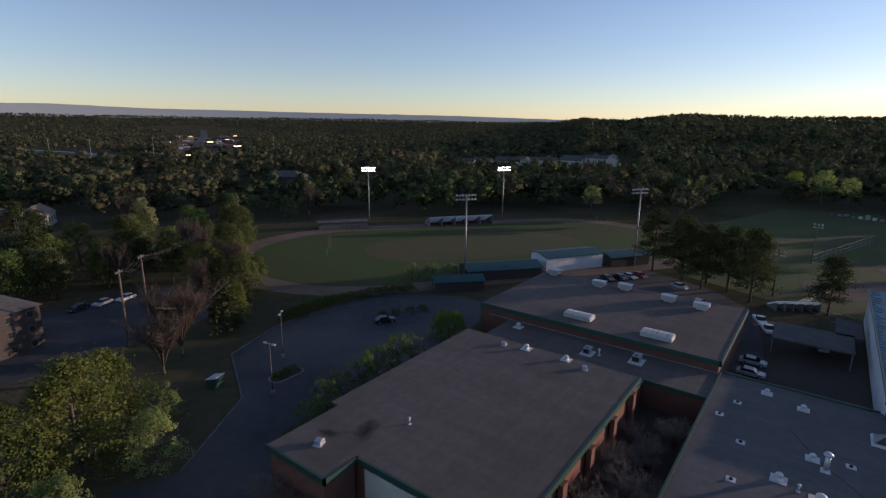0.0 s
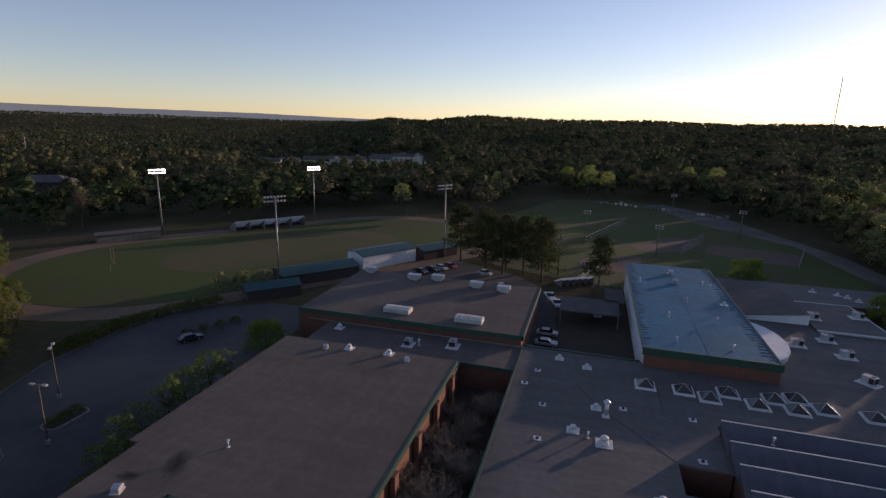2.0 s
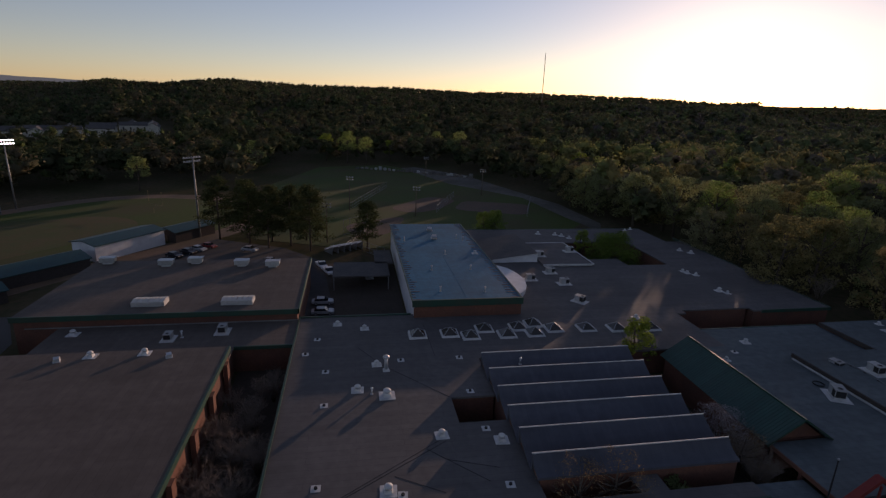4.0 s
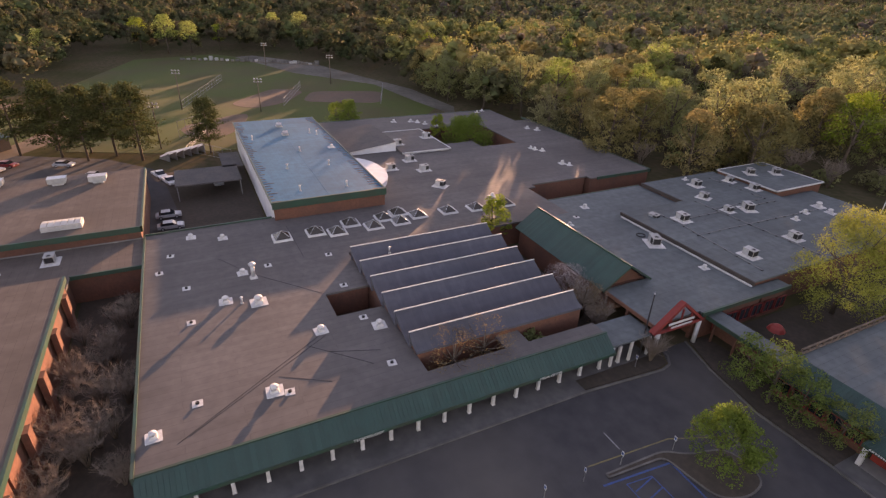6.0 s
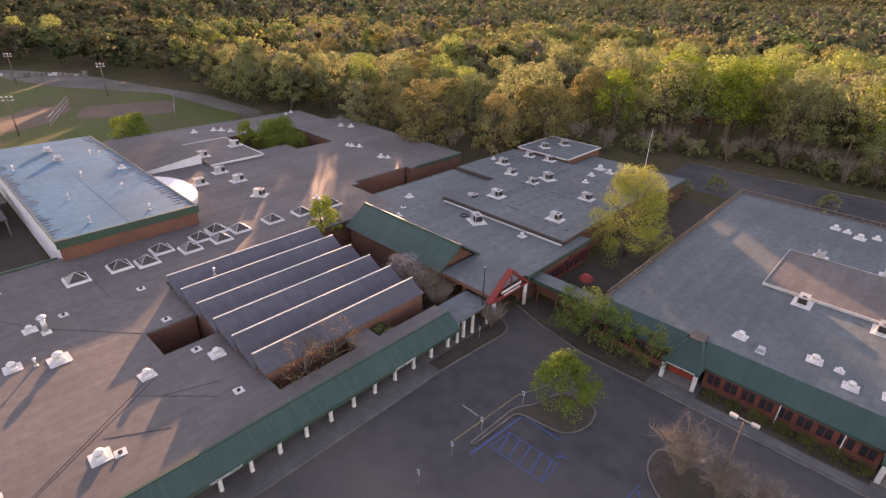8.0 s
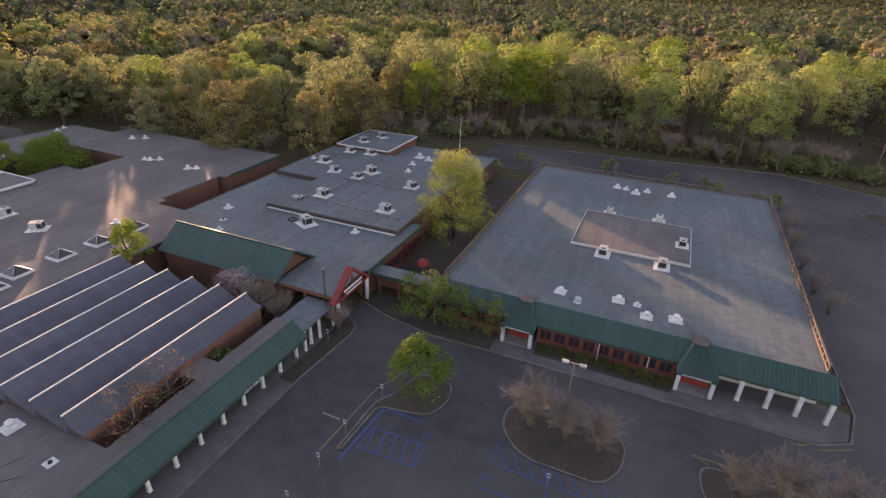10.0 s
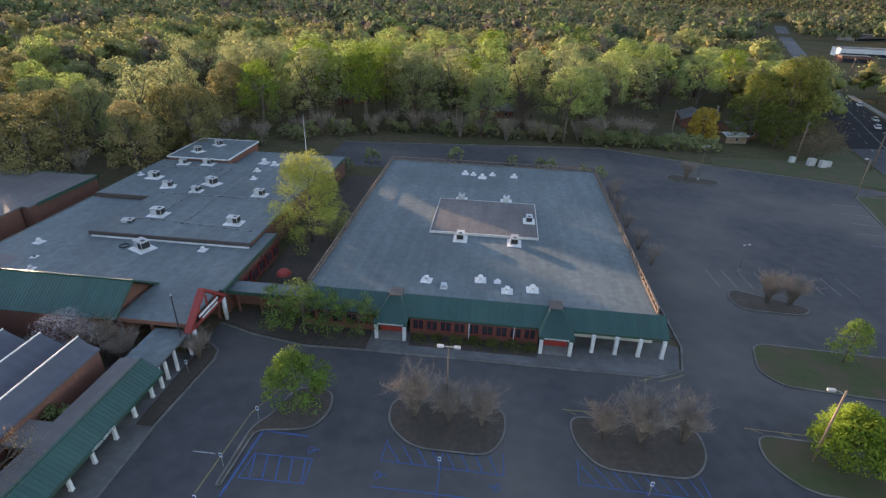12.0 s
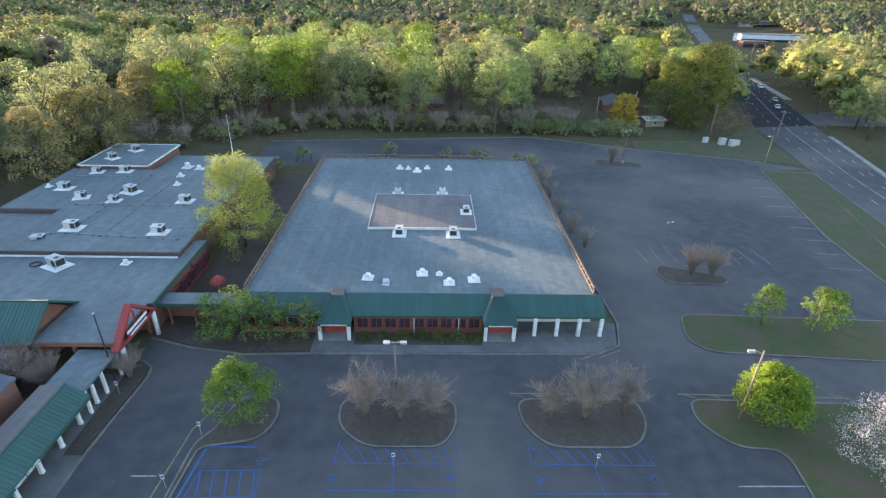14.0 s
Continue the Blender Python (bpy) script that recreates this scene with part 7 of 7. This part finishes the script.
# ---- cars ----
def car(x, y, turn, paint, label, truck=False):
    th = empty("pickup_truck" if truck else "car", label, "car", (x, y, 0.04), turn, "parked cars")
    L, W = (2.7, 0.95) if truck else (2.25, 0.9)
    prof = [(-L, 0, 0.35), (-L, 0, 0.85), (-L + 0.5, 0, 0.95), (L - 1.3, 0, 0.95), (L - 0.1, 0, 0.8), (L, 0, 0.5), (L, 0, 0.35)]
    cab = [(-0.3, 0, 0.9), (-0.1, 0, 1.6), (0.9, 0, 1.62), (1.5, 0, 0.92)] if truck else [(-1.75, 0, 0.9), (-1.2, 0, 1.42), (0.4, 0, 1.45), (1.15, 0, 0.92)]
    part("body", B().sweep(prof, Matrix.Translation((0, W, 0)), Matrix.Translation((0, -W, 0))), paint, th)
    part("cabin", B().sweep(cab, Matrix.Translation((0, W - 0.12, 0)), Matrix.Translation((0, -W + 0.12, 0))), M_GLASS, th, "dark glass cabin")
    mid = [(c[0] * 0.92, 0, c[2] + 0.015) for c in cab[1:3]]
    part("roof_panel", B().box(cab[1][0], -W + 0.16, cab[1][2] - 0.05, cab[2][0], W - 0.16, cab[1][2] + 0.05), paint, th)
    for sx in (-L + 0.85, L - 0.85):
        for sy in (-W + 0.05, W - 0.05):
            w = part("wheel", B().lathe([(0.2, -0.1), (0.33, -0.1), (0.33, 0.1), (0.2, 0.1)], 12), M_TYRE, th)
            w.matrix_basis = pose(sx, sy, 0.33, 90, 0, 0)
            part("rim", B().lathe([(0.19, -0.11), (0.19, 0.11)], 8), M_METAL, w)
    for sy in (-0.6, 0.6):
        part("headlight", B().box(L - 0.06, sy - 0.2, 0.6, L + 0.01, sy + 0.2, 0.75), M_SKYPANEL, th)
        part("tail_light", B().box(-L - 0.01, sy - 0.2, 0.65, -L + 0.05, sy + 0.2, 0.8), M_RED, th)


for x, y, a, k, t in ((-145.3, -44.4, 60, 1, False), (-148, -42.5, 60, 2, False), (-151, -40.5, 60, 3, False), (-142, -47, 60, 1, False), (-147.0, -28.7, 70, 2, False), (-135.5, -21.4, 70, 2, False), (-133.5, -17.8, 70, 0, False), (-131.5, -8.2, 20, 0, True), (-126.5, -6.2, 20, 0, True), (-106, -6.6, 90, 2, False), (-100.5, -6.3, 90, 2, False), (-79.0, -74.5, 150, 1, False), (-50.5, -134.0, 20, 0, False), (-45.5, -134.5, 20, 2, False), (-40.5, -134.8, 20, 1, False), (-122, 3.5, 10, 2, False)):
    car(x, y, a, M_CARS[k], ("white", "black", "silver", "dark red")[k] + (" pickup truck" if t else " car") + " parked on the asphalt", t)
for x, y, a, k in ((138.5, 208, 68, 0), (146, 222, 250, 2), (158, 254, 70, 0), (178, 320, 70, 2)):
    car(x, y, a, M_CARS[k], ("white", "", "silver")[k] + " car standing on the road", False)


# ---- small street and yard things ----
def bay_sign(x, y):
    th = empty("parking_sign", "small blue and white accessible parking sign on a post", "sign", (x, y, 0.1), 0, "parking signs")
    part("post", B().box(-0.03, -0.03, 0, 0.03, 0.03, 1.9), M_STEEL, th)
    part("plate", B().box(-0.16, -0.06, 1.35, 0.16, -0.035, 1.9), M_WHITE, th, "white plate")
    part("badge", B().box(-0.11, -0.075, 1.5, 0.11, -0.062, 1.82), M_BLUE, th, "blue badge")


for x, y in ((-24.4, 33.2), (-23.6, 39.6), (-22.4, 46.0), (-24.4, 28.5), (-24.4, 23.8), (-35.2, 45.6), (-3.3, 35.7), (16.9, 35.6)):
    bay_sign(x, y)
skip = empty("dumpster", "dark dumpster with a pale sloping lid", "dumpster", (-40.6, -77.0, 0), 20)
part("bin", B().add([(-1, -0.8, 0.1), (1, -0.8, 0.1), (1, 0.7, 0.1), (-1, 0.7, 0.1), (-1.1, -0.9, 1.5), (1.1, -0.9, 1.5), (1.1, 0.9, 1.9), (-1.1, 0.9, 1.9)], [(3, 2, 1, 0), (4, 5, 6, 7), (0, 1, 5, 4), (1, 2, 6, 5), (2, 3, 7, 6), (3, 0, 4, 7)]), M_GREENF, skip)
part("lid", B().add([(-1.15, -0.95, 1.5), (1.15, -0.95, 1.5), (1.15, 0.95, 1.92), (-1.15, 0.95, 1.92), (-1.15, -0.95, 1.6), (1.15, -0.95, 1.6), (1.15, 0.95, 2.02), (-1.15, 0.95, 2.02)], [(3, 2, 1, 0), (4, 5, 6, 7), (0, 1, 5, 4), (1, 2, 6, 5), (2, 3, 7, 6), (3, 0, 4, 7)]), M_WHITE, skip)
for x, y, s in ((84.5, 155.5, 1.0), (88.5, 153.2, 1.3), (91, 152, 1.2), (93, 153, 1.0)):
    th = empty("utility_cabinet", "pale green and white utility cabinet on the verge", "utility cabinet", (x, y, 0.1), 10, "utility cabinets")
    part("cabinet", B().box(-0.7 * s, -0.5 * s, 0.1, 0.7 * s, 0.5 * s, 1.6 * s), M_ACGREY, th)
    part("plinth", B().box(-0.8 * s, -0.6 * s, 0, 0.8 * s, 0.6 * s, 0.12), M_CONCRETE, th)
isl = empty("planting_island", "dark kerbed planting island in the side car park", "planting bed", (-50.2, -71.0, 0.03))
part("kerb", B().prism(rounded([(-3.2, -1.6), (3.2, -1.6), (3.2, 1.6), (-3.2, 1.6)], 1.4), 0, 0.14), M_CONCRETE, isl)
part("bed", B().prism(rounded([(-2.9, -1.3), (2.9, -1.3), (2.9, 1.3), (-2.9, 1.3)], 1.2), 0.1, 0.17), M_MULCH, isl)
for dx in (-1.6, 0.2, 1.8):
    plant(T_SHRUB, -50.2 + dx, -71.0, 0.15, 1.0, label="low dark shrub on the island", category="shrub", name="shrub", group="island shrubs")
for dx in (-6, -3, 0, 3):
    plant(T_SHRUB, -84 + dx, -75.6 - dx * 0.5, 0.05, 1.1, label="low dark shrub along the car park", category="shrub", name="shrub", group="car park shrubs")


def fence(x0, y0, x1, y1, h, n, label):
    th = empty("fence", label, "fence", (x0, y0, 0))
    d = Vector((x1 - x0, y1 - y0, 0))
    for k in range(n + 1):
        p = d * (k / n)
        part("post", B().lathe([(0.06, 0), (0.06, h)], 6, p.x, p.y), M_STEEL, th)
    for z in (0.15, h * 0.5, h):
        part("rail", B().tube([(0, 0, z), (d.x, d.y, z)], [0.05, 0.05], 5), M_STEEL, th)


for a in ((-203, -1.3, -256, 16.4, 2.6, 14), (-198, 32.5, -231, 45.5, 2.6, 10), (-218.5, 78, -190, 67, 2.6, 9), (-148, 0.5, -138, 8.4, 3, 4), (-172, 5, -164, -3, 5, 4), (-150, -2, -172, 5, 1.2, 8)):
    fence(*a, "grey chain-link fence of the ball field")
for k in range(30):  # stacked material beyond the ball fields
    t = k / 29
    x, y = (-325 + 34 * t, 3 + 84 * t - 20 * t * t)
    w, h = rnd.uniform(1.2, 2.4), rnd.uniform(0.8, 2.4)
    pile = empty("pallet_stack", "pale stacked material on a low pallet beyond the ball fields", "pallet stack", (x + rnd.uniform(-1.5, 1.5), y, 0.07), 65 + rnd.uniform(-14, 14), "stacks beyond the ball fields")
    part("pallet", B().box(-w / 2 - 0.1, -0.7, 0, w / 2 + 0.1, 0.7, 0.15), M_WOOD, pile)
    part("load", B().prism(rounded([(-w / 2, -0.6), (w / 2, -0.6), (w / 2, 0.6), (-w / 2, 0.6)], 0.15, 2), 0.15, h), rnd.choice((M_CONCRETE, M_KERB, M_ACGREY)), pile)

# ---- houses and town ----
def apartment(x, y, turn, w, d, floors, label, walls=None):
    z = hills(x, y)
    th = empty("apartment_building", label, "apartment building", (x, y, z - 0.3), turn, "apartment buildings")
    h = 2.9 * floors
    part("wall", B().box(-w / 2, -d / 2, 0, w / 2, d / 2, h), walls or M_BRICK, th)
    r = B()
    r.add([(-w / 2 - 0.5, -d / 2 - 0.5, h), (w / 2 + 0.5, -d / 2 - 0.5, h), (w / 2 + 0.5, d / 2 + 0.5, h), (-w / 2 - 0.5, d / 2 + 0.5, h), (-w / 2 + d / 2.2, 0, h + d * 0.22), (w / 2 - d / 2.2, 0, h + d * 0.22)], [(3, 2, 1, 0), (0, 1, 5, 4), (2, 3, 4, 5), (1, 2, 5), (3, 0, 4)])
    part("roof", r, M_SHINGLE, th)
    for f in range(floors):
        for k in range(int(w / 3.5)):
            xx = -w / 2 + 1.8 + 3.5 * k
            for s in (-1, 1):
                wn_ = part("window", B().box(xx - 0.6, s * d / 2 - 0.07, 0.9 + 2.9 * f, xx + 0.6, s * d / 2 + 0.07, 2.2 + 2.9 * f), M_WOOD, th)
                part("pane", B().box(xx - 0.5, s * d / 2 - 0.1, 1.0 + 2.9 * f, xx + 0.5, s * d / 2 + 0.1, 2.1 + 2.9 * f), M_GLASS, wn_)
    return th


apartment(-12.0, -125.0, 14, 30, 22, 3, "dark brick three-storey building with dark windows", M_DARKWALL)
apartment(-52, -262, 30, 24, 14, 2, "two-storey apartment block with a dark hipped roof")
apartment(-195, -264, 126, 24, 14, 4, "brick apartment block with a dark hipped roof above the trees", M_DARKWALL)
low_building("house", "house with tan shingle roof catching the sun", -68, -258, 60, 16, 10, 5, M_SHINGLE_TAN, M_CREAM, 3.5, 4, "house")
low_building("house", "low house with a dark roof among trees", -40, -200, 20, 18, 10, 3.4, M_SHINGLE, M_BRICK, 2.0, 4, "house")
for k in range(16):
    az, r = 108.5 + 18 * (k % 8) / 8 + rnd.uniform(-0.5, 0.5), 555 + 45 * (k // 8) + rnd.uniform(-8, 8)
    low_building("house", "grey townhouse with a dark gable roof beyond the field", -r * math.sin(radians(az)), r * math.cos(radians(az)), rnd.choice((20, 110)) + rnd.uniform(-8, 8), 22, 10, 7, M_SHINGLE, M_CREAM, 3.0, 4, "house")
for x, y, a, w in ((30, 228, 10, 15), (56, 245, 5, 16), (70, 200, 80, 15), (80, 186, 10, 9), (-3, 196, 0, 15), (-62, 205, 30, 14), (-66, 312, 20, 15), (110, 300, 20, 15)):
    low_building("house", "low brick house under the trees with a dark roof", x, y, a, w, 9, 2.8, M_SHINGLE, M_BRICK, 1.8, 3, "house")
for k in range(95):
    az, r = rnd.uniform(138, 177), rnd.uniform(108, 250)
    x, y = -r * math.sin(radians(az)), r * math.cos(radians(az))
    if -66 < x < 4 and -142 < y < -100 or (x + 40) ** 2 + (y + 200) ** 2 < 260 or blocked(x, y):
        continue
    q = rnd.random()
    plant(T_SLOPE[k % 3] if q < 0.66 else (T_PINE[k % 3] if q < 0.9 else WOOD_BARE[k % 2]), x, y, 0, rnd.uniform(0.65, 0.95), label=("dark olive tree" if q < 0.66 else "dark pine" if q < 0.9 else "bare brown tree") + " on the slope below the school", group="trees on the slope")
low_building("shed", "small open shed with a pale metal roof", 75.5, 176.5, 10, 7, 5, 2.4, M_METAL, M_WOOD, 0.5, 1, "shed")


M_SIGN_ON = glow("lit_shop_sign", (1.0, 0.66, 0.3), 4.0)


def shop(x, y, turn, w, d, h, wall, label, lit=False):
    th = empty("shop_building", label, "shop building", (x, y, hills(x, y) - 0.3), turn, "town buildings")
    part("wall", B().box(-w / 2, -d / 2, 0, w / 2, d / 2, h), wall, th)
    part("roof", B().box(-w / 2 - 0.2, -d / 2 - 0.2, h, w / 2 + 0.2, d / 2 + 0.2, h + 0.4), rnd.choice((M_ROOF, M_ROOF_TAN, M_SHINGLE, M_ROOF_COOL)), th, "flat roof")
    part("shopfront", B().box(-w / 2 + 1, -d / 2 - 0.08, 0.5, w / 2 - 1, -d / 2 + 0.1, 3), M_GLASS, th)
    if lit:
        part("sign", B().box(-w / 4, -d / 2 - 0.4, h - 2.2, w / 4, -d / 2 - 0.1, h - 0.3).box(-w / 4, d / 2 + 0.1, h - 2.2, w / 4, d / 2 + 0.4, h - 0.3), M_SIGN_ON, th, "lit orange sign")
    return th


shop(298, 484, -6, 58, 16, 6.5, M_WHITE, "long white-roofed commercial building beside the road")
shop(257, 440, -6, 20, 12, 4.5, M_BRICK, "brown shop building beside the road")
shop(392, 668, 24, 50, 20, 6, M_CONCRETE, "pale commercial building in the distance")
for k in range(130):
    r = 930 + 1300 * rnd.random() ** 1.4
    az = 151.2 + rnd.choice((-1, 1)) * (0.55 + rnd.uniform(0, 1) * (4.8 if r < 1300 else 3.0))
    shop(-r * math.sin(radians(az)), r * math.cos(radians(az)), 151 - 90 * rnd.randint(0, 1) + rnd.uniform(-6, 6), rnd.uniform(12, 42), rnd.uniform(10, 22), rnd.uniform(4, 8), rnd.choice((M_CREAM, M_KERB, M_BRICK, M_CONCRETE, M_BRICK, M_DARKWALL)), rnd.choice(("pale flat-roofed shop in the town", "long low commercial building in the town")), k % 6 == 0)
for k, (az, r, w) in enumerate(((158.6, 800, 30), (157.4, 830, 26), (166.2, 640, 34), (161.0, 780, 24), (150.5, 900, 30), (148.3, 905, 26), (144.2, 1000, 22), (142.6, 980, 26))):
    shop(-r * math.sin(radians(az)), r * math.cos(radians(az)), az - 90 + rnd.uniform(-10, 10), w, 15, 6, (M_CONCRETE, M_CREAM)[k % 2], "pale commercial building near the highway", k in (4, 5))
for k in range(7):
    r = rnd.uniform(800, 1250)
    az = rnd.uniform(132, 146)
    shop(-r * math.sin(radians(az)), r * math.cos(radians(az)), rnd.uniform(0, 180), rnd.uniform(20, 40), 16, 7, M_CONCRETE, "pale commercial building among far trees")
for az, r in ((163.5, 950), (160.5, 900), (155.5, 960), (149.5, 980), (144.5, 960)):
    x, y = -r * math.sin(radians(az)), r * math.cos(radians(az))
    th = empty("street_lamp", "tall thin highway light pole", "street lamp", (x, y, hills(x, y) - 0.5), 0, "highway lights")
    part("pole", B().lathe([(0.5, 0), (0.3, 36)], 6), M_STEEL, th)
    part("lamp_head", B().lathe([(1.6, 35.6), (1.6, 36.2)], 8), M_STEEL, th)
def far_road(name, rows, half, mat, label, lift=1.2):
    """A strip of road over rolling ground, with banked sides."""
    b = B()
    pts = [Vector((-r * math.sin(radians(az)), r * math.cos(radians(az)), 0)) for az, r in rows]
    for p in pts:
        p.z = hills(p.x, p.y) + lift
    for p, q in zip(pts, pts[1:]):
        d = (q - p).normalized()
        s = Vector((-d.y, d.x, 0)) * half
        dn = Vector((0, 0, 5))
        b.add([p - s, q - s, q + s, p + s, p - 1.4 * s - dn, q - 1.4 * s - dn, q + 1.4 * s - dn, p + 1.4 * s - dn], [(0, 1, 2, 3), (0, 4, 5, 1), (2, 6, 7, 3)])
    tagged(solid(name, b, mat), label, "road", kind="structure")


far_road("road_highway", [(172 - 26 * k / 30, highway_r(172 - 26 * k / 30)) for k in range(31)], 9, M_CONCRETE, "pale concrete highway on an embankment in the distance", 3.0)
far_road("road_ramp", [(168 - 6 * k / 12, 760 + 14 * k) for k in range(13)], 6, M_CONCRETE, "pale slip road beside the highway")
far_road("road_town", [(151.3 + 0.3 * math.sin(k / 5), 900 + 60 * k) for k in range(28)], 12, M_ASPHALT, "wide grey street through the distant town")
far_road("pavement_far_lot", [(167 - 8 * k / 10, 660 + 8 * k) for k in range(11)], 26, M_ASPHALT, "grey car park near the highway", 0.8)


def far_car(x, y, z, turn, paint, label):
    th = empty("car", label, "car", (x, y, z), turn, "cars near the highway")
    part("body", B().box(-2.2, -0.9, 0.2, 2.2, 0.9, 0.9), paint, th)
    part("cabin", B().sweep([(-1.5, 0, 0.9), (-1.1, 0, 1.45), (0.6, 0, 1.45), (1.2, 0, 0.9)], Matrix.Translation((0, 0.8, 0)), Matrix.Translation((0, -0.8, 0))), M_GLASS, th, "dark glass cabin")


for k in range(36):
    az, dr = rnd.uniform(159.4, 166.6), rnd.choice((-18, -8, 6, 16))
    r = 660 + 8 * (167 - az) * 10 / 8 + dr
    c = rnd.choice((0, 0, 1, 2, 2, 3))
    x, y = -r * math.sin(radians(az)), r * math.cos(radians(az))
    far_car(x, y, hills(x, y) + 0.8, az, M_CARS[c], ("white", "black", "silver", "dark red")[c] + " car in the distant car park")
